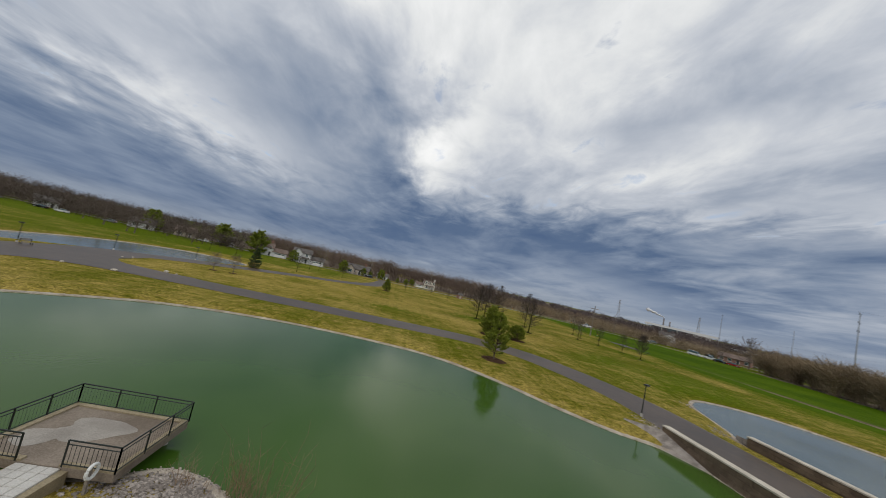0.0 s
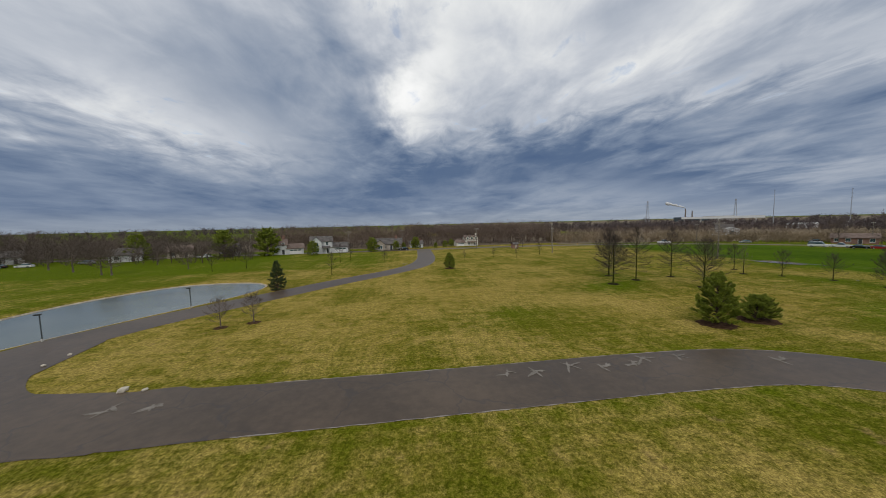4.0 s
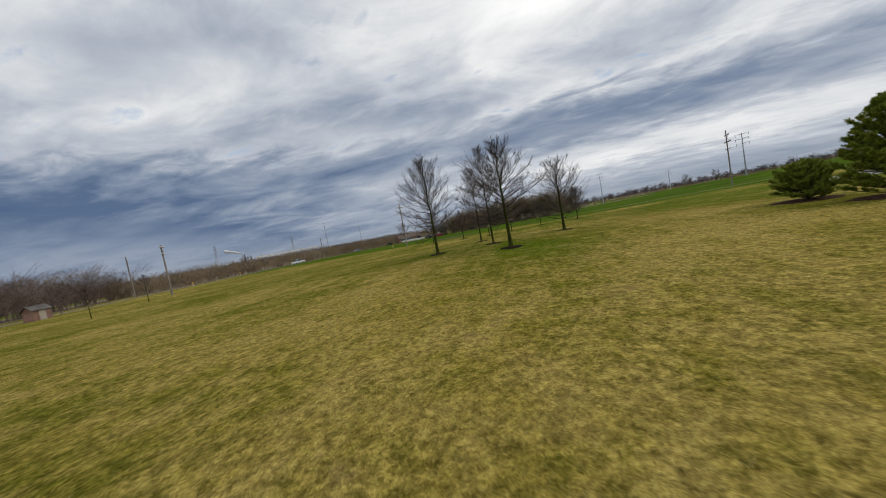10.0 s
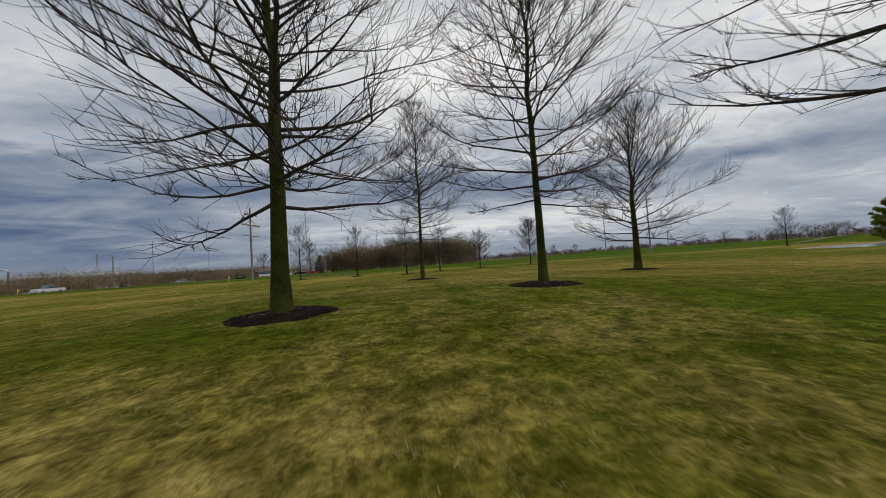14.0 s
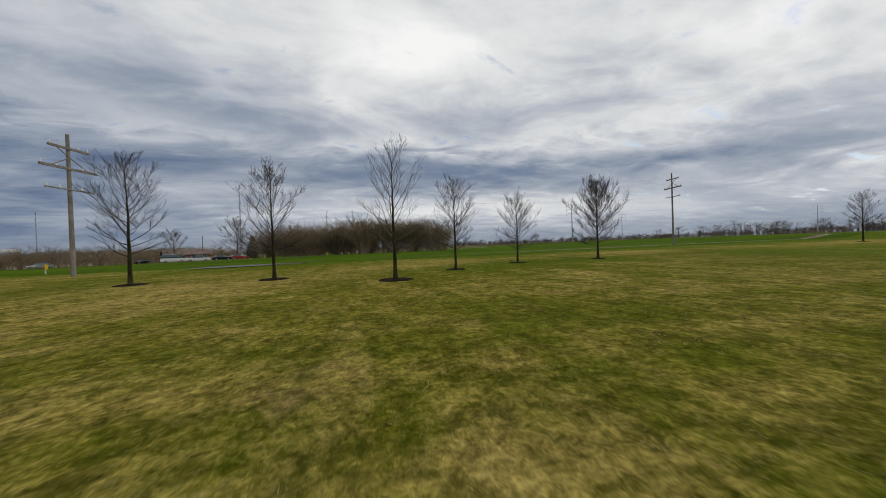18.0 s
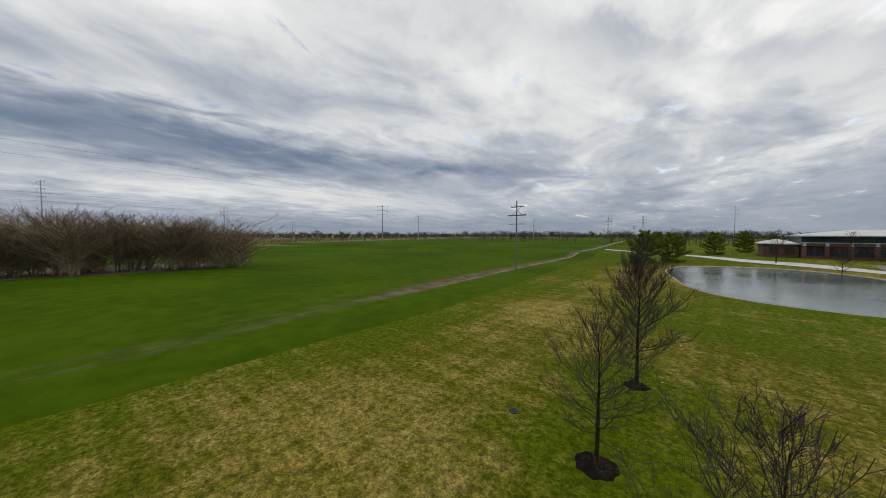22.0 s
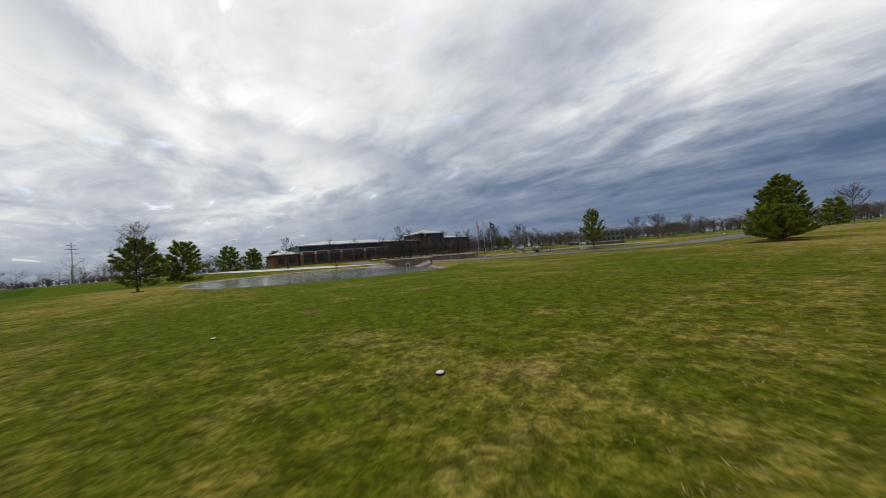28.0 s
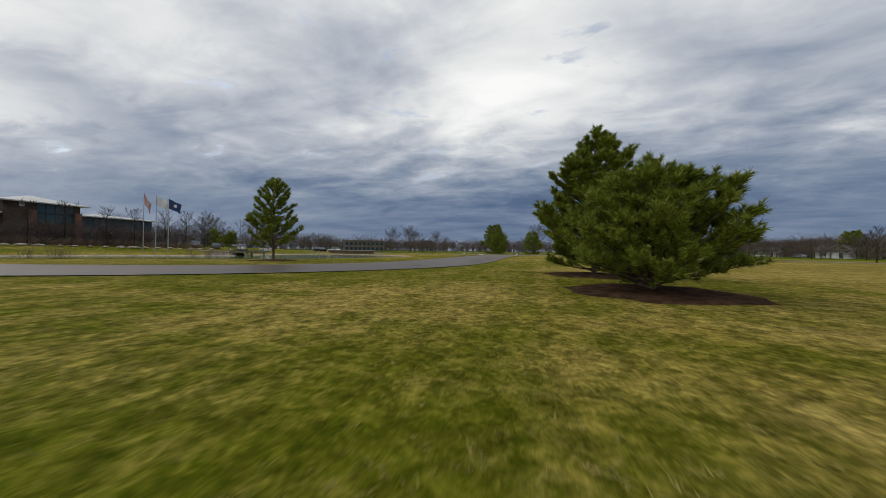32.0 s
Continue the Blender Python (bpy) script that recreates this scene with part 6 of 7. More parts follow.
house(285, 262, -45, 12, 8, 3.6, 4.0, M_SIDINGW, M_ROOFGREY, "white barn-like house beyond the road", 1)


def shed(x, y, rz):
    ob = thing("garden_shed", (x, y, gz(x, y)), "small red-brown timber shed at the lawn's edge", "shed", rz=rz)
    part("wall", wall_block(2.6, 2.2, 2.0, 0.7), M_REDBRICK, ob)
    part("roof", gable_roof(2.6, 2.2, 2.0, 0.7, 0.25, 0.1), M_SHINGLE, ob)
    part("door", box_data(-0.5, 0.5, -1.14, -1.1, 0, 1.8), M_SIDINGT, ob)


shed(56.5, 147, 12)


# ---- vehicles ----
def car_mesh(L, W, H, kind):
    """Body shell from cross sections along its length; returns body and glasshouse."""
    if kind == "car":
        belt = [(-0.5, 0.42), (-0.47, 0.56), (-0.30, 0.60), (-0.18, 0.64), (0.25, 0.66), (0.44, 0.64), (0.5, 0.46)]
        cab = [(-0.20, 0.64), (-0.06, 0.97), (0.08, 1.0), (0.24, 0.96), (0.40, 0.66)]
    elif kind == "van":
        belt = [(-0.5, 0.34), (-0.48, 0.46), (-0.34, 0.52), (-0.22, 0.55), (0.3, 0.56), (0.49, 0.56), (0.5, 0.42)]
        cab = [(-0.30, 0.53), (-0.16, 0.97), (0.1, 1.0), (0.44, 0.98), (0.495, 0.56)]
    else:
        belt = [(-0.5, 0.40), (-0.48, 0.54), (-0.30, 0.57), (-0.18, 0.58), (0.18, 0.58), (0.48, 0.57), (0.5, 0.44)]
        cab = [(-0.20, 0.58), (-0.08, 0.98), (0.02, 1.0), (0.10, 0.96), (0.15, 0.58)]

    def shell(sec, bottom, inset):
        V, F = [], []
        n = len(sec)
        for s, z in sec:
            zb = bottom if bottom is not None else min(z, 0.6)
            w = W / 2
            wi = w * (1 - inset * (1 if z > 0.8 else 0.25))
            V += [(s * L, -w * 0.96, zb * H), (s * L, -w, (zb * 0.6 + z * 0.4) * H), (s * L, -wi, z * H), (s * L, wi, z * H), (s * L, w, (zb * 0.6 + z * 0.4) * H), (s * L, w * 0.96, zb * H)]
        for i in range(n - 1):
            for k in range(6):
                a, b = i * 6 + k, i * 6 + (k + 1) % 6
                F.append((a, a + 6, b + 6, b))
        F += [tuple(range(5, -1, -1)), tuple((n - 1) * 6 + k for k in range(6))]
        return V, F
    return shell(belt, 0.15, 0.04), shell(cab, 0.5, 0.24)


def vehicle(x, y, rz, paint, label, kind="car", L=4.6, W=1.8, H=1.48, group="parked vehicles"):
    ob = thing("car" if kind == "car" else ("van" if kind == "van" else "pickup_truck"), (x, y, gz(x, y)), label, "vehicle", group, rz)
    body, cab = car_mesh(L, W, H, kind)
    part("body", body, paint, ob)
    part("cabin_glass", cab, M_GLASS, ob, "dark car windows")
    z1 = H * 0.985
    part("car_roof", box_data(-0.07 * L, (0.22 if kind == "car" else 0.42 if kind == "van" else 0.06) * L, -W * 0.37, W * 0.37, z1, z1 + 0.05, 0.02), paint, ob)
    V, F = [], []
    tube(V, F, [(0, -0.1, 0), (0, 0.1, 0)], [0.32, 0.32], 14)
    rim = rod((0, -0.105, 0), (0, 0.105, 0), 0.19, 10)
    for sx in (-0.31, 0.30):
        for sy in (-1, 1):
            w = part("wheel", (V, F), M_RUBBER, ob)
            w.matrix_basis = pose(sx * L, sy * (W / 2 - 0.09), 0.32)
            part("rim", rim, M_STEEL, w)
    for sy in (-1, 1):
        part("headlight", box_data(-L * 0.505, -L * 0.485, sy * W * 0.36 - 0.16, sy * W * 0.36 + 0.16, H * 0.42, H * 0.51, 0.01), M_WHITE, ob)
        part("tail_light", box_data(L * 0.485, L * 0.505, sy * W * 0.38 - 0.12, sy * W * 0.38 + 0.12, H * 0.46, H * 0.58, 0.01), M_TAIL, ob)
    return ob


M_TAIL = plain("red_lens", (0.35, 0.02, 0.02), 0.3)
PAINT_W, PAINT_B = plain("white_car_paint", (0.70, 0.70, 0.70), 0.25), plain("black_car_paint", (0.012, 0.012, 0.014), 0.2)
PAINT_R, PAINT_S, PAINT_G = plain("red_car_paint", (0.30, 0.02, 0.025), 0.25), plain("silver_car_paint", (0.35, 0.36, 0.37), 0.3, 0.6), plain("grey_car_paint", (0.10, 0.11, 0.12), 0.3)
vehicle(170.5, 109.5, 110, PAINT_W, "white pickup parked before the brick ranch house", "pickup", 5.6, 1.95, 1.85)
vehicle(166.5, 113.5, 112, PAINT_W, "white van parked before the brick ranch house", "van", 5.4, 2.0, 2.2)
vehicle(168.5, 103.0, 118, PAINT_B, "black car parked beside the crop field")
vehicle(171.0, 99.5, 118, PAINT_R, "red car parked beside the crop field")
vehicle(134, 151.5, -8, PAINT_W, "white pickup on the rural road", "pickup", 5.6, 1.95, 1.85, "road traffic")
vehicle(170, 144, -8, PAINT_S, "silver car on the rural road", group="road traffic")
vehicle(203, 140, -8, PAINT_B, "black car on the rural road", group="road traffic")
vehicle(228, 136, -8, PAINT_W, "white car on the rural road", group="road traffic")
for i, (x, y, p, lab) in enumerate(((-3.8, -47.7, PAINT_S, "silver car parked near the flagpoles"), (-6.8, -45.2, PAINT_G, "grey car parked near the flagpoles"), (-11.0, -41.5, PAINT_W, "white car parked near the flagpoles"),
                                    (-15.1, -37.6, PAINT_W, "white car parked near the flagpoles"), (-28.1, -29.8, PAINT_B, "dark car beside the dam wall"), (-30.6, -26.4, PAINT_W, "white car beside the dam wall"))):
    vehicle(x, y, 42 + 6 * i, p, lab)
for x, y, p in ((-135, 133, PAINT_B), (-127, 133.5, PAINT_W), (-160, 139, PAINT_G), (-166, 138, PAINT_B), (-205, 124, PAINT_G), (-112, 139, PAINT_S), (-78, 151, PAINT_W), (6, 157, PAINT_B)):
    vehicle(x, y, 10, p, {0: "white"}.get(0 if p is PAINT_W else 1, "dark" if p is not PAINT_S else "silver") + " car parked by the houses")


# ---- boulders, hedges and small trees before the office ----
for i in range(26):
    t = i / 25
    x, y = 47 - 49 * t, -47.5 + 9.5 * max(0.0, t - 0.35)
    rng0 = random.Random(900 + i)
    V, F = ROCKS[i % 6]
    s = rng0.uniform(1.2, 2.0)
    q = solo("boulder", ((V * (s, s * 0.7, s * 0.5)).tolist(), F.tolist()), M_STONE, "pale boulder edging the office lawn", "boulder", "edging boulders")
    q.matrix_basis = pose(x + rng0.uniform(-0.4, 0.4), y + rng0.uniform(-0.3, 0.3), gz(x, y) + 0.15, 0, 0, rng0.uniform(-40, 40))


# ---- far woods and brush ----
M_LITTER = surface("leaf_litter", (0.085, 0.062, 0.040), (0.165, 0.125, 0.080), 0.12, 0.95, 0.3, 0.05, 1.6)
M_DRYLAND = surface("dry_scrubland", (0.130, 0.100, 0.058), (0.225, 0.175, 0.105), 0.03, 0.95, 0.3, 0.05, 0.6)
M_WOOD_RED = surface("red_brown_branches", (0.115, 0.082, 0.063), (0.215, 0.160, 0.124), 0.05, 0.9, 0.0, fine=0.8, island=0.6)


def litter(name, x0, x1, y0, y1, mat, label, lift=0.05, step=8.0):
    """A sheet of other ground cover with a wavy outline, on the ground."""
    xs, ys = np.linspace(x0, x1, max(3, int((x1 - x0) / step))), np.linspace(y0, y1, max(3, int((y1 - y0) / step)))
    X, Y = np.meshgrid(xs, ys)
    X = X + 2.0 * np.sin(Y * 0.11) + 1.1 * np.sin(Y * 0.31)
    Y = Y + 1.6 * np.sin(X * 0.09) + 0.8 * np.sin(X * 0.37)
    Z = ground_height(X.ravel(), Y.ravel()) + lift
    nx, ny = len(xs), len(ys)
    idx = np.arange(nx * ny).reshape(ny, nx)
    F = np.stack([idx[:-1, :-1], idx[:-1, 1:], idx[1:, 1:], idx[1:, :-1]], -1).reshape(-1, 4)
    me = mesh_from(name, np.stack([X.ravel(), Y.ravel(), Z], 1).tolist(), F.tolist(), mat, True)
    return tagged(new(name, me), label, "ground", kind="structure")


def stick_tree(seed, limbs, twigs, shape, width):
    """A leafless tree one metre high as slim blades: trunk, limbs, twigs; shape 0 is tall, 1 is bushy."""
    rng = np.random.RandomState(seed)
    tris = []

    def blade(p, q, w, w2=0.15):
        p, q = np.array(p), np.array(q)
        d = q - p
        s = np.cross(d, rng.normal(size=3))
        s = s / (np.linalg.norm(s) + 1e-9) * w
        tris.append((p - s, p + s, q + s * w2))
        tris.append((p - s, q + s * w2, q - s * w2))

    for k in range(3 if shape < 0.5 else 5):
        a = rng.uniform(0, 6.28)
        tip = (0.05 * math.cos(a), 0.05 * math.sin(a), 0.9) if shape < 0.5 else (0.28 * math.cos(a), 0.28 * math.sin(a), rng.uniform(0.6, 0.9))
        blade((0.01 * math.cos(a), 0.01 * math.sin(a), -0.03), tip, width * (2.6 if shape < 0.5 else 1.6))
    for k in range(limbs):
        z = rng.uniform(0.20 if shape < 0.5 else 0.0, 0.85)
        a = rng.uniform(0, 6.28)
        r = (0.15 + 0.35 * math.sin(min(1, z * 1.15) * math.pi) ** 0.7) * rng.uniform(0.7, 1.1) * (1.0 if shape < 0.5 else 1.5)
        p = np.array((0.0, 0.0, z * 0.8))
        q = np.array((r * math.cos(a), r * math.sin(a), min(1.0, z * 0.8 + r * rng.uniform(0.35, 1.0))))
        blade(p, q, width * 1.2)
        for j in range(twigs):
            f = rng.uniform(0.3, 1.0)
            s = p + (q - p) * f
            d = (q - p) * 0.5 + rng.normal(size=3) * 0.11 + (0, 0, 0.07)
            d = d / np.linalg.norm(d) * rng.uniform(0.08, 0.20)
            w = np.cross(d, rng.normal(size=3))
            w = w / (np.linalg.norm(w) + 1e-9) * width * 0.55
            tris.append((s - w, s + w, s + d))
    return np.array(tris)


def woods(name, spots, kinds, mat, label, seed, category="woods"):
    """Many far trees joined in one sheet of blades; spots are x, y, height."""
    rng = np.random.RandomState(seed)
    spots = np.array(spots)
    zz = ground_height(spots[:, 0], spots[:, 1])
    out = []
    for (x, y, h), z in zip(spots, zz):
        T = kinds[rng.randint(len(kinds))]
        a = rng.uniform(0, 6.283)
        c, s = math.cos(a), math.sin(a)
        wx = h * rng.uniform(0.85, 1.2)
        out.append(np.stack([(T[..., 0] * c - T[..., 1] * s) * wx + x, (T[..., 0] * s + T[..., 1] * c) * wx + y, T[..., 2] * h + z], -1))
    P = np.concatenate(out).reshape(-1, 3)
    n = len(P) // 3
    me = bpy.data.meshes.new(name)
    me.vertices.add(len(P))
    me.vertices.foreach_set("co", P.astype(np.float32).ravel())
    me.loops.add(n * 3)
    me.loops.foreach_set("vertex_index", np.arange(n * 3, dtype=np.int32))
    me.polygons.add(n)
    me.polygons.foreach_set("loop_start", np.arange(0, n * 3, 3, dtype=np.int32))
    me.materials.append(mat)
    me.update()
    me.validate()
    return tagged(new(name, me), label, category, kind="stuff")


def spread(n, x0, x1, y0, y1, h0, h1, seed, skip=None, bend=None):
    rng = np.random.RandomState(seed)
    out = []
    while len(out) < n:
        x, y = rng.uniform(x0, x1), rng.uniform(y0, y1)
        if bend:
            y += bend(x)
        if skip and skip(x, y):
            continue
        out.append((x, y, rng.uniform(h0, h1)))
    return out


M_THICKET = surface("thicket_branches", (0.185, 0.139, 0.088), (0.350, 0.264, 0.166), 0.10, 0.9, 0.0, fine=1.0, island=0.7)
M_DISTWOOD = surface("distant_wood", (0.070, 0.056, 0.056), (0.135, 0.108, 0.104), 0.02, 0.95, 0.0, fine=0.3, island=0.5)
TALL = [stick_tree(s, 32, 12, 0, 0.0024) for s in (1, 2, 3, 4)]
FAR = [stick_tree(s, 24, 9, 0, 0.0042) for s in (5, 6, 7)]
BROAD = [stick_tree(s, 30, 8, 1, 0.0042) for s in (41, 42, 43)]
DIST = [stick_tree(s, 15, 2, 1, 0.023) for s in (8, 9, 10)]
THICKET = [stick_tree(s, 46, 13, 1 if s % 2 else 0, 0.0038) for s in (31, 32, 33, 34)]
BUSH = [stick_tree(s, 20, 7, 1, 0.006) for s in (11, 12, 13)]


def near_house(x, y):
    return any(abs(x - a) < 9 and abs(y - b) < 7 for a, b in ((41, 176), (14.5, 166), (-1.5, 164), (-28, 157), (-46, 156), (-72, 160), (-90, 156), (-103, 145), (-150, 150), (-172, 150), (-196, 140), (-218, 128)))


litter("wood_floor", -240, 100, 174, 330, M_LITTER, "brown leaf litter under the northern wood")
litter("wood_floor", 163, 186, 40, 88, M_LITTER, "brown leaf litter under the eastern wood", 0.06, 4.0)
litter("scrub_ground", 88, 215, 162, 340, M_DRYLAND, "dry brown scrubland beyond the road")
litter("scrub_ground", 215, 900, 148, 900, M_DRYLAND, "dry brown scrubland beyond the road", 0.06, 25.0)
litter("scrub_ground", 900, 2700, -900, 900, M_DRYLAND, "dry brown scrubland out to the horizon", 0.05, 60.0)
litter("scrub_ground", 160, 2700, 900, 2700, M_DRYLAND, "dry brown scrubland out to the horizon", 0.05, 60.0)
litter("scrub_ground", 285, 1000, -700, 84, M_DRYLAND, "dry brown scrubland beyond the crop", 0.015, 15.0)
litter("wood_floor", -420, -262, -200, 330, M_LITTER, "brown leaf litter on the western hill", 0.06, 14.0)
woods("northern_wood", spread(430, -70, 96, 182, 226, 7.5, 14.0, 1, near_house) + spread(200, -70, 96, 178, 190, 4, 9, 2, near_house), TALL, M_WOOD_RED, "tall leafless red-brown wood behind the houses", 1)
woods("northern_wood", spread(300, -260, -70, 168, 210, 7, 12, 3, near_house) + spread(130, -200, -66, 150, 170, 5, 9, 4, near_house), BROAD + FAR[:1], M_FARBARK, "leafless grey-brown wood behind the houses", 2)
woods("roadside_scrub", spread(560, 88, 240, 0, 22, 3.2, 6.8, 5, None, lambda x: 169 - 0.42 * max(0, x - 118)), BUSH, M_SCRUB, "tangled leafless scrub along the country road", 3, "scrub")
woods("roadside_scrub", spread(420, 50, 330, 188, 330, 4, 9.5, 6), FAR, M_WOOD_RED, "leafless brush and trees beyond the road", 4, "scrub")
def thicket_clumps(n, seed):
    """Rounded bushy trees standing in clumps along the edge of the crop."""
    rng = np.random.RandomState(seed)
    out = []
    for i in range(n):
        t = (i + rng.uniform(-0.35, 0.35)) / (n - 1)
        cx, cy, h = 158.5 + 18 * t + rng.uniform(0, 7), 39 + 57 * t, (11.2 if t < 0.5 else 9.8) * rng.uniform(0.58, 1.2)
        for _ in range(rng.randint(3, 6)):
            out.append((cx + rng.normal() * 0.9, cy + rng.normal() * 0.9, h * rng.uniform(0.75, 1.05)))
        if rng.rand() < 0.75:
            out.append((cx - rng.uniform(2, 3.5), cy + rng.normal(), rng.uniform(1.6, 3.4)))
    return out


woods("eastern_wood", thicket_clumps(50, 7), THICKET, M_THICKET, "dense leafless tan thicket at the edge of the crop", 5)
woods("eastern_wood", spread(60, 190, 250, 60, 112, 6, 10, 10), TALL, M_FARBARK, "bare trees behind the brick ranch house", 6)
woods("western_wood", spread(640, -420, -262, -160, 300, 11, 17, 11), FAR, M_FARBARK, "leafless wood on the low western hill", 7)
woods("lawn_trees", spread(60, -165, -56, 128, 152, 5.5, 9.5, 24, near_house) + spread(130, -250, -50, 132, 156, 2.2, 4.4, 25), THICKET[1::2] + BROAD, M_FARBARK, "bare garden trees before the houses", 16)
woods("western_wood", spread(260, -330, -120, -260, -90, 8, 14, 12) + spread(70, -262, -130, -90, -40, 5, 11, 13), FAR, M_FARBARK, "leafless wood behind the western lawns", 8)


def ring_spots(n, r0, r1, a0, a1, h0, h1, seed):
    rng = np.random.RandomState(seed)
    a, r = np.radians(rng.uniform(a0, a1, n)), rng.uniform(r0, r1, n)
    return list(zip(60 + r * np.cos(a), r * np.sin(a), rng.uniform(h0, h1, n)))


woods("far_treeline", ring_spots(1500, 560, 700, -130, 62, 4, 9, 14), DIST, M_DISTWOOD, "distant bare treeline round the fields", 9)
woods("far_treeline", ring_spots(800, 420, 560, 30, 95, 6, 12, 15), DIST, M_DISTWOOD, "distant bare treeline beyond the scrubland", 10)
woods("far_treeline", ring_spots(1300, 760, 1000, 0, 360, 9, 17, 16), DIST, M_DISTWOOD, "hazy far treeline on the horizon", 11)
woods("field_brush", ring_spots(1000, 285, 560, -62, 24, 1.2, 3.4, 17), DIST, M_SCRUB, "low brown brush beyond the crop field", 12, "brush")
woods("southern_wood", spread(90, -110, -10, -150, -66, 7, 12.5, 18) + spread(26, -120, -60, -66, -10, 4, 9.5, 28) + spread(110, 60, 260, -230, -105, 7, 11, 19, lambda x, y: x > 120 and y > -150), FAR, M_FARBARK, "leafless trees behind the offices", 13)
for i, (x, y, h, k) in enumerate(((184, 103.8, 13.0, 0), (196, 127, 10.5, 1), (345, -80, 10, 2), (335, -97, 9, 3), (186, 40, 10.5, 3), (-66.5, -23.4, 9.5, 0), (-70.2, -14.8, 8.5, 1), (-72, -6, 8.5, 0), (-27.7, -73.4, 10.5, 2),
                                  (-38, -64.6, 11.0, 3), (-92, 20, 9, 1), (-160, 130, 15, 0), (128, 172, 7, 1), (62, 152, 6, 2))):
    put_tree(ROUND[i % 2], (x, y), 40 * i, h / 7.0, "large leafless tree with a broad crown", "large background trees")
# trees by the drive and before the offices
for i, (x, y, s) in enumerate(((70.8, -44, 1.15), (63.6, -29.5, 0.85), (45.8, -31, 1.0), (58, -52, 1.0), (36, -51, 1.5), (33, -49.5, 1.35), (28, -50.5, 1.2), (24, -49, 1.1), (19, -50, 1.2), (14, -48, 1.15), (9, -48.5, 1.2),
                               (4, -47, 1.2), (-2, -49, 1.3), (-9, -52, 1.4), (40, -55, 1.0), (49, -55.5, 1.0))):
    put_tree(LIGHT[i % 2], (x, y), 77 * i, s, "bare young tree before the office building", "trees before the offices")
woods("office_thicket", spread(120, -9, 46, -56, -48, 2.8, 5.2, 31) + spread(12, 33, 39, -54, -50, 5.0, 6.8, 32) + spread(6, 49, 58, -57, -53, 4.0, 5.6, 33), THICKET, M_DISTWOOD, "dense bare shrubs and small trees before the offices", 15, "shrubs")
woods("office_hedge", [(46 - 48 * i / 260.0 + 0.3 * math.sin(i), -50.2 + 9.0 * max(0.0, i / 260.0 - 0.35) + 0.5 * math.sin(i * 1.7), 1.3 + 0.3 * math.sin(i * 0.9)) for i in range(260)], [stick_tree(s, 16, 6, 1, 0.012) for s in (21, 22)], M_WOOD_RED,
      "low purple-brown bare hedge before the offices", 14, "hedge")


# ---- distant works ----
M_STEAM = plain("white_steam", (0.66, 0.67, 0.68), 1.0, spec=0.0)
works = thing("power_station", (0, 0, 0), "distant works with two chimneys and a steam plume", "power station")
for dx, hh in ((0, 44), (14, 36)):
    part("chimney", rod((1028 + dx, 1105 - dx, -5), (1028 + dx, 1105 - dx, hh), 2.6, 12, 1.9), M_TANDARK, works)
part("hall", box_data(985, 1085, 1060, 1110, -5, 13), M_PANEL, works)
part("annexe", box_data(1085, 1160, 1040, 1090, -5, 15), M_FASCIA, works)
rngs = random.Random(5)
bm = bmesh.new()
for i in range(22):
    u = i / 21.0
    r = bmesh.ops.create_icosphere(bm, subdivisions=2, radius=(1.8 + 3.6 * u) * rngs.uniform(0.8, 1.2))
    bmesh.ops.translate(bm, verts=r["verts"], vec=(1026 - 38 * u + rngs.uniform(-1.5, 1.5), 1107 + 38 * u, 46 + 20 * u ** 0.7 + rngs.uniform(-1.5, 1.5)))
for f in bm.faces:
    f.smooth = True
part("steam_plume", bm, M_STEAM, works, "white drifting steam plume")
gallery = thing("conveyor_bridge", (0, 0, 0), "long white elevated gallery on legs", "conveyor")
d = Vector((46, -47, 0))
part("gallery", ([(415 + a * 1.0, 450 + b, c) for a, b, c in ((0, 0, 9.5), (60, -66, 9.5), (62, -64, 9.5), (2, 2, 9.5), (0, 0, 12.6), (60, -66, 12.6), (62, -64, 12.6), (2, 2, 12.6))],
                 [(3, 2, 1, 0), (4, 5, 6, 7), (0, 1, 5, 4), (1, 2, 6, 5), (2, 3, 7, 6), (3, 0, 4, 7)]), M_WHITE, gallery)
for i in range(5):
    part("gallery_leg", rod((418 + i * 13, 448 - i * 14.2, -3), (418 + i * 13, 448 - i * 14.2, 9.5), 0.7, 6), M_CONCRETE, gallery)
for x, y, w, lab in ((268, 240, 9, "white shed with a pale roof beyond the scrub"), (430, 311, 22, "long white warehouse in the distance"), (520, 330, 26, "long pale warehouse in the distance"), (470, 250, 16, "low white warehouse in the distance"),
                     (560, 60, 24, "long low pale building beyond the fields")):
    b = thing("warehouse", (x, y, gz(x, y)), lab, "building", "distant buildings", -45)
    part("wall", box_data(-w / 2, w / 2, -5, 5, -1, 4.2), M_SIDINGW, b)
    part("roof", hip_roof(-w / 2, w / 2, -5, 5, 4.3, 6.0, 0.5, True), M_ROOFMETAL, b)
    part("door", box_data(-1.6, 1.6, -5.06, -5.0, 0, 3.2), M_PANEL, b)


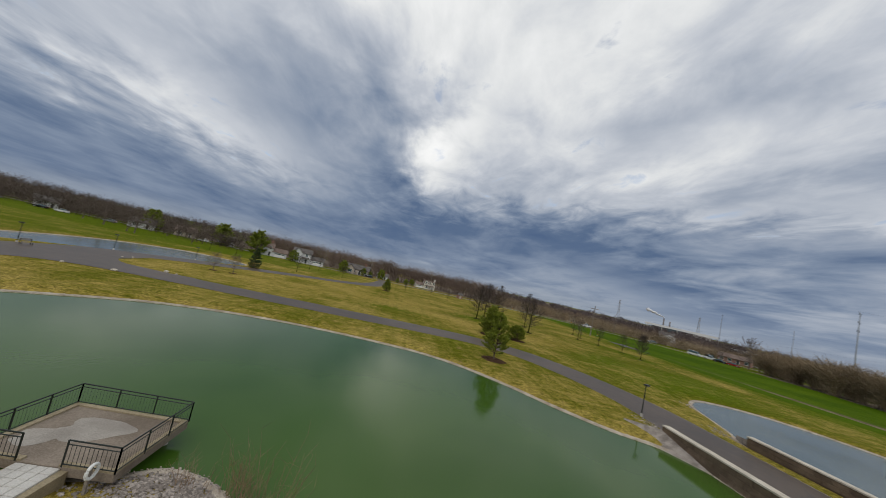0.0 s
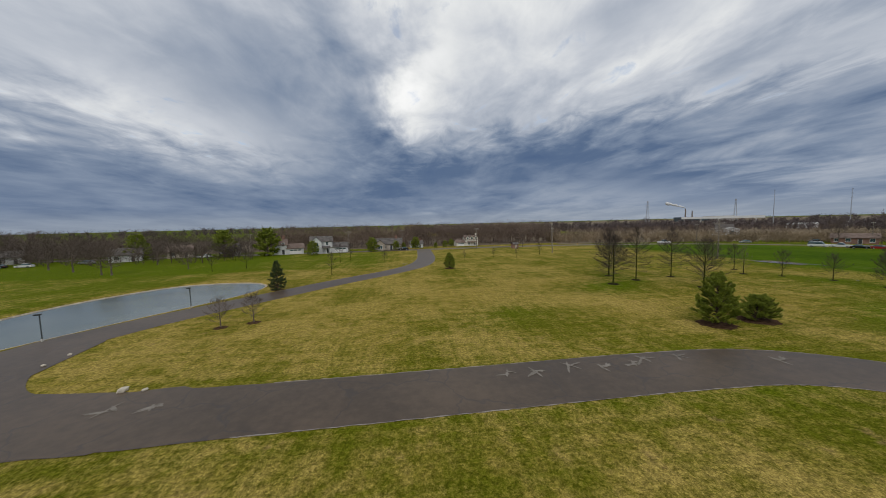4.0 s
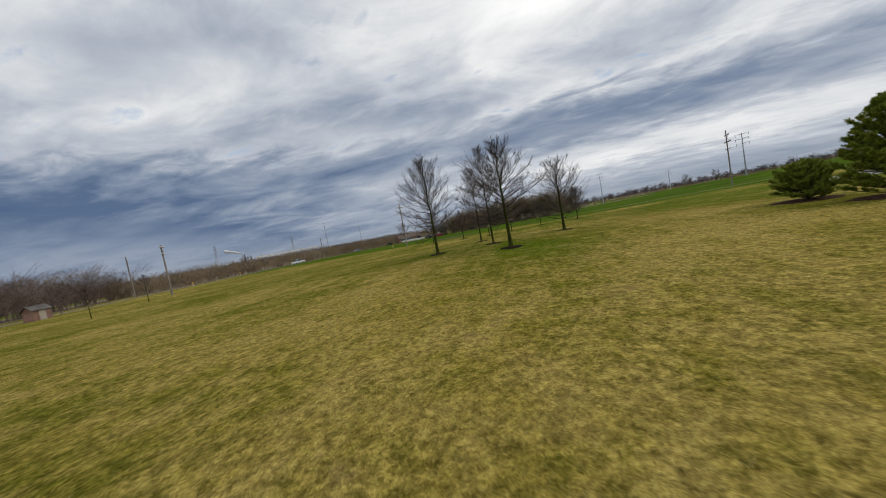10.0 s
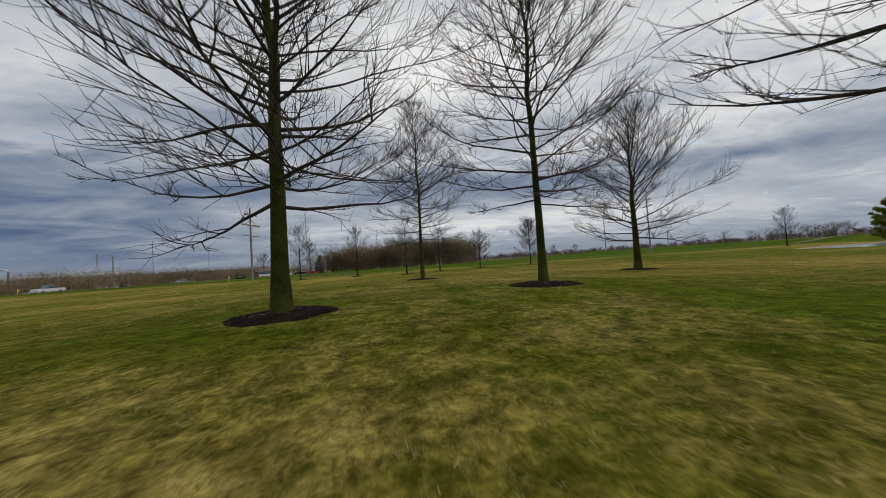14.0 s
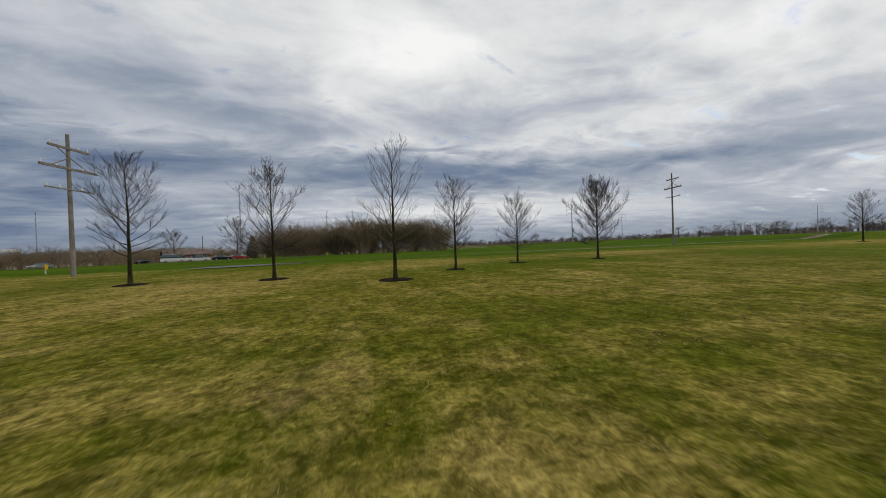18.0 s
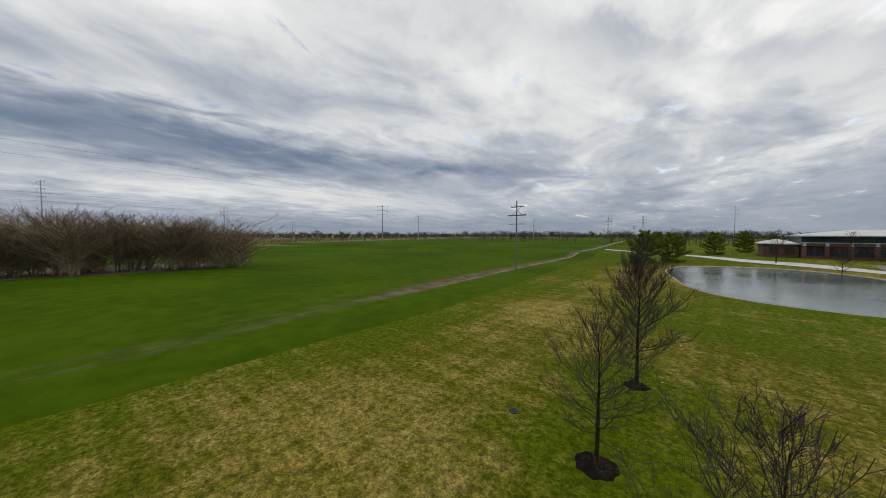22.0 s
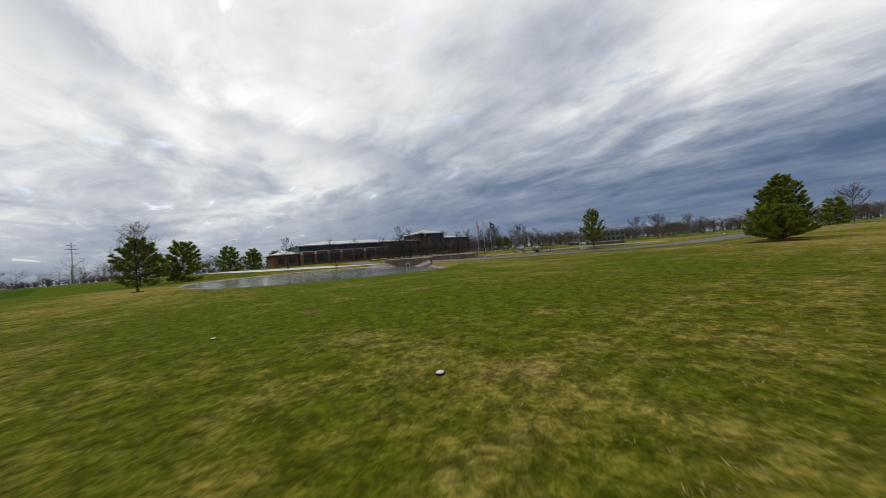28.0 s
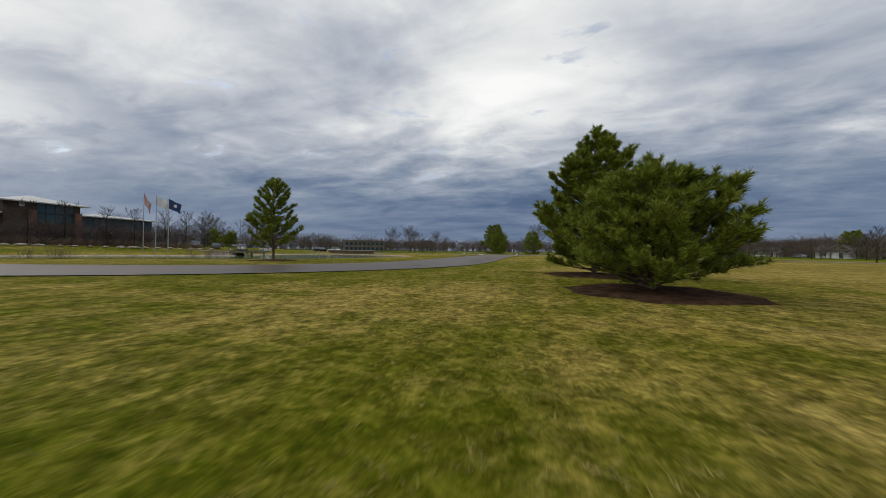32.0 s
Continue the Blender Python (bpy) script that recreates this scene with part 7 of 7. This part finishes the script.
# ---- road repairs, markers and small things ----
M_PATCH = surface("pale_road_patch", (0.15, 0.135, 0.115), (0.24, 0.215, 0.185), 1.4, 0.9, 0.3, 0.01, 24)
for i, (x, y) in enumerate(((15.8, 28.5), (18.1, 28.3), (21.4, 29.0), (24.1, 28.5), (26.7, 28.6), (28.1, 29.3), (31.5, 29.3), (39, 27.4), (-12.3, 27.4), (-9.4, 27.4), (2.5, 95.0), (6.8, 103.2), (9.5, 110.4), (-3.0, 84), (-8.6, 74.5))):
    arms = [patch_data(blob(x + 0.35 * a, y + 0.2 * a, 0.62 - 0.13 * a + 0.12 * (i % 3), 0.11 + 0.03 * (i % 2), 0.2 + 0.5 * (i % 4) + 1.1 * a, 20, 0.75, 300 + 7 * i + a), 0.050 + 0.004 * a) for a in range(3)]
    solo("road_patch", join(*arms), M_PATCH, "pale tar-sealed repair patch on the asphalt", "patch", "road repairs")
M_MARK = plain("white_plastic", (0.70, 0.69, 0.64), 0.5)
for x, y in ((82.5, 54.5), (84.2, 46.8), (85.9, 34.9), (83.9, 39.8), (-12, 96), (-62, 42)):
    b = thing("ground_marker", (x, y, gz(x, y)), "small white capped marker set in the grass", "marker", "lawn markers")
    part("ring", rod((0, 0, -0.05), (0, 0, 0.02), 0.055, 12, 0.05), M_MULCH, b)
    part("cap", rod((0, 0, 0.015), (0, 0, 0.03), 0.046, 12, 0.042), M_MARK, b)
drain = thing("drain_grate", (88.5, 53.6, gz(88.5, 53.6)), "dark round drain grate set in the lawn", "drain")
part("rim", rod((0, 0, -0.06), (0, 0, 0.03), 0.22, 20, 0.21), M_DARK, drain)
for i in range(-3, 4):
    part("grate_bar", box_data(-0.18 * math.cos(i * 0.42), 0.18 * math.cos(i * 0.42), i * 0.052 - 0.011, i * 0.052 + 0.011, 0.03, 0.04), M_BLACKMETAL, drain)
M_YELLOW = plain("yellow_marker", (0.72, 0.42, 0.02), 0.5)
for x, y, h in ((100.5, 146.5, 1.3), (119.5, 143, 1.2), (88, 150, 1.1), (104, 95, 1.0)):
    b = thing("marker_post", (x, y, gz(x, y)), "short yellow pipeline marker post by the road", "post", "marker posts")
    part("post", rod((0, 0, -0.1), (0, 0, h), 0.05, 8), M_WHITE, b)
    part("cap", rod((0, 0, h - 0.5), (0, 0, h), 0.09, 8), M_YELLOW, b)
    part("sign_plate", box_data(-0.16, 0.16, -0.10, -0.085, h - 0.5, h - 0.05), M_YELLOW, b)


def reeds(seed, n, hgt):
    """A clump of bare stems rising from the water's edge."""
    rng = random.Random(seed)
    V, F = [], []
    for i in range(n):
        a, r = rng.uniform(0, 6.28), rng.uniform(0, 0.8)
        p = Vector((r * math.cos(a), r * math.sin(a), -0.4))
        P = [p]
        d = Vector((rng.uniform(-0.3, 0.3), rng.uniform(-0.3, 0.3), 1))
        h = hgt * rng.uniform(0.6, 1.1)
        for k in range(4):
            d = d + Vector((rng.uniform(-0.15, 0.15), rng.uniform(-0.15, 0.15), 0))
            P.append(P[-1] + d.normalized() * h / 4)
        tube(V, F, P, [0.012, 0.010, 0.008, 0.006, 0.003], 3, False)
        for k in range(3):
            q = P[2 + k % 3]
            e = q + Vector((rng.uniform(-0.4, 0.4), rng.uniform(-0.4, 0.4), rng.uniform(0.2, 0.5)))
            tube(V, F, [q, e], [0.005, 0.002], 3, False)
    return V, F


M_REED = surface("dry_stems", (0.16, 0.105, 0.06), (0.28, 0.19, 0.115), 2.0, 0.9, 0.0, island=0.5)
for i, (x, y, n, h) in enumerate(((19.6, -13.6, 42, 2.0), (21.0, -15.6, 34, 3.3), (36.2, -13.5, 34, 2.1), (37.6, -15.0, 30, 2.3), (34.8, -15.2, 26, 1.8), (17.8, -13.6, 18, 1.2))):
    q = solo("shrub", reeds(i, n, h), M_REED, "leafless brown shoreline shrub of thin stems", "shrub", "shoreline shrubs")
    q.matrix_basis = pose(x, y, max(gz(x, y), -0.6) + 0.1)


# ---- grass tufts where the camera flies low ----
def tuft_meshes(seed):
    rng = np.random.RandomState(seed)
    T = []
    for i in range(6):
        a, l = rng.uniform(0, 6.283), rng.uniform(0.35, 1.0)
        b = np.array((rng.uniform(-0.5, 0.5), rng.uniform(-0.5, 0.5), -0.1))
        s = np.array((-math.sin(a), math.cos(a), 0)) * 0.07
        T.append((b - s, b + s, b + np.array((math.cos(a) * l * 0.9, math.sin(a) * l * 0.9, l))))
    return np.array(T)


def grass(name, n, poly, seed, mat, label):
    rng = np.random.RandomState(seed)
    x0, x1, y0, y1 = poly
    x, y = rng.uniform(x0, x1, n), rng.uniform(y0, y1, n)
    keep = np.min([shore_distance(x, y, p) for p in SHORES], axis=0) > 2.2
    clump = np.sin(x * 1.7 + 2.1 * np.sin(y * 0.9)) + np.sin(y * 2.3 + 1.7 * np.sin(x * 1.1)) + rng.normal(size=n) * 0.9
    keep &= clump > -0.2
    x, y = x[keep], y[keep]
    z = ground_height(x, y)
    kinds = [tuft_meshes(s) for s in range(6)]
    a, s, kk = rng.uniform(0, 6.283, len(x)), rng.uniform(0.025, 0.065, len(x)), rng.randint(0, 6, len(x))
    out = []
    for k in range(6):
        m = kk == k
        T = kinds[k][None]
        c, sn, sc = np.cos(a[m])[:, None, None], np.sin(a[m])[:, None, None], s[m][:, None, None]
        out.append(np.stack([(T[..., 0] * c - T[..., 1] * sn) * sc * 1.3 + x[m][:, None, None], (T[..., 0] * sn + T[..., 1] * c) * sc * 1.3 + y[m][:, None, None], T[..., 2] * sc * 0.42 + z[m][:, None, None]], -1).reshape(-1, 3))
    P = np.concatenate(out)
    t = len(P) // 3
    me = bpy.data.meshes.new(name)
    me.vertices.add(len(P))
    me.vertices.foreach_set("co", P.astype(np.float32).ravel())
    me.loops.add(t * 3)
    me.loops.foreach_set("vertex_index", np.arange(t * 3, dtype=np.int32))
    me.polygons.add(t)
    me.polygons.foreach_set("loop_start", np.arange(0, t * 3, 3, dtype=np.int32))
    me.materials.append(mat)
    me.update()
    return tagged(new(name, me), label, "grass", kind="stuff")


M_TUFT = surface("grass_blades", (0.095, 0.115, 0.010), (0.34, 0.265, 0.085), 0.9, 0.9, 0.0, fine=7.0, island=0.9, spec=0.1)
grass("grass", 80000, (18, 74, 50, 72), 61, M_TUFT, "short straw and green grass tufts on the lawn")
grass("grass", 70000, (48, 92, 26, 50), 62, M_TUFT, "short straw and green grass tufts on the lawn")


# ---- western lawn ----
strip("path", [(-112, -30), (-120, 5), (-127, 40), (-132, 58), (-136.5, 77), (-146, 104), (-150, 128)], [2.6, 2.6], M_DRIVE, 0.03, "pale footpath across the western lawn", None, 3, 0.05, 31)
for x, y in ((-128, 47.8), (-136.5, 73.3)):
    b = thing("light_pole", (x, y, gz(x, y)), "tall pale light pole beside the footpath", "light pole", "footpath poles")
    part("pole", rod((0, 0, -0.2), (0, 0, 6.4), 0.09, 8, 0.06), M_WHITE, b)
    part("lamp_head", box_data(-0.15, 0.5, -0.14, 0.14, 6.4, 6.52, 0.02), M_STEEL, b)
for x, y, q in ((2.5, 160, 0.55), (6, 163, 0.42), (22, 166, 0.34), (27, 168, 0.42), (30.5, 171, 0.5)):
    put_tree(PINE_FAR, (x, y), 31 * x, q, "dark evergreen shrub beside the houses", "garden evergreens", "evergreen_tree")
put_tree(PINE_FAR, (-74.3, 18.2), 30, 1.45, "very large dark evergreen on the western lawn", "background evergreens", "evergreen_tree")
put_tree(ROUND[0], (-31.8, 5.6), 20, 0.5, "small wide leafless tree beside the long pond", "round lawn trees")
solo("mulch_ring", ring_data(-31.8, 5.6, 0.9, 71), M_MULCH, "low ring of black mulch round a tree", "mulch", "mulch rings", smooth=True)
bench = thing("park_bench", (-32.2, 29.2, gz(-32.2, 29.2)), "small dark metal bench beside the pond", "bench", rz=75)
for i in range(4):
    part("seat_slat", box_data(-0.7, 0.7, -0.20 + i * 0.11, -0.11 + i * 0.11, 0.42, 0.45, 0.008), M_POLE, bench)
for i in range(3):
    part("back_slat", box_data(-0.7, 0.7, 0.25 + i * 0.03, 0.28 + i * 0.03, 0.55 + i * 0.13, 0.65 + i * 0.13, 0.008), M_POLE, bench)
for x in (-0.6, 0.6):
    part("leg", join(box_data(x - 0.03, x + 0.03, -0.18, -0.12, -0.05, 0.42), box_data(x - 0.03, x + 0.03, 0.20, 0.26, -0.05, 0.92)), M_BLACKMETAL, bench)


# ---- mud showing through the shallow water ----
rngm = random.Random(77)
mudV, mudF = [], []
for i in range(260):
    u, w = rngm.uniform(-1, 1), rngm.gauss(0, 0.8)
    mx, my = 102.4 + 1.4 * w - 0.5 * u, 76.6 + 4.8 * u
    rr, zz, o = rngm.uniform(0.05, 0.17), gz(mx, my), len(mudV)
    mudV.append((mx, my, zz + 0.075 + rr * 0.16))
    for j in range(9):
        a, q = 6.283 * j / 9, rr * rngm.uniform(0.65, 1.25)
        mudV.append((mx + q * math.cos(a) * 1.5, my + q * math.sin(a), zz + 0.055))
    mudF += [(o, o + 1 + j, o + 1 + (j + 1) % 9) for j in range(9)]
solo("mud_clods", (mudV, mudF), M_LITTER, "brown mud clods standing out of the puddle", "mud", kind="stuff", smooth=True)
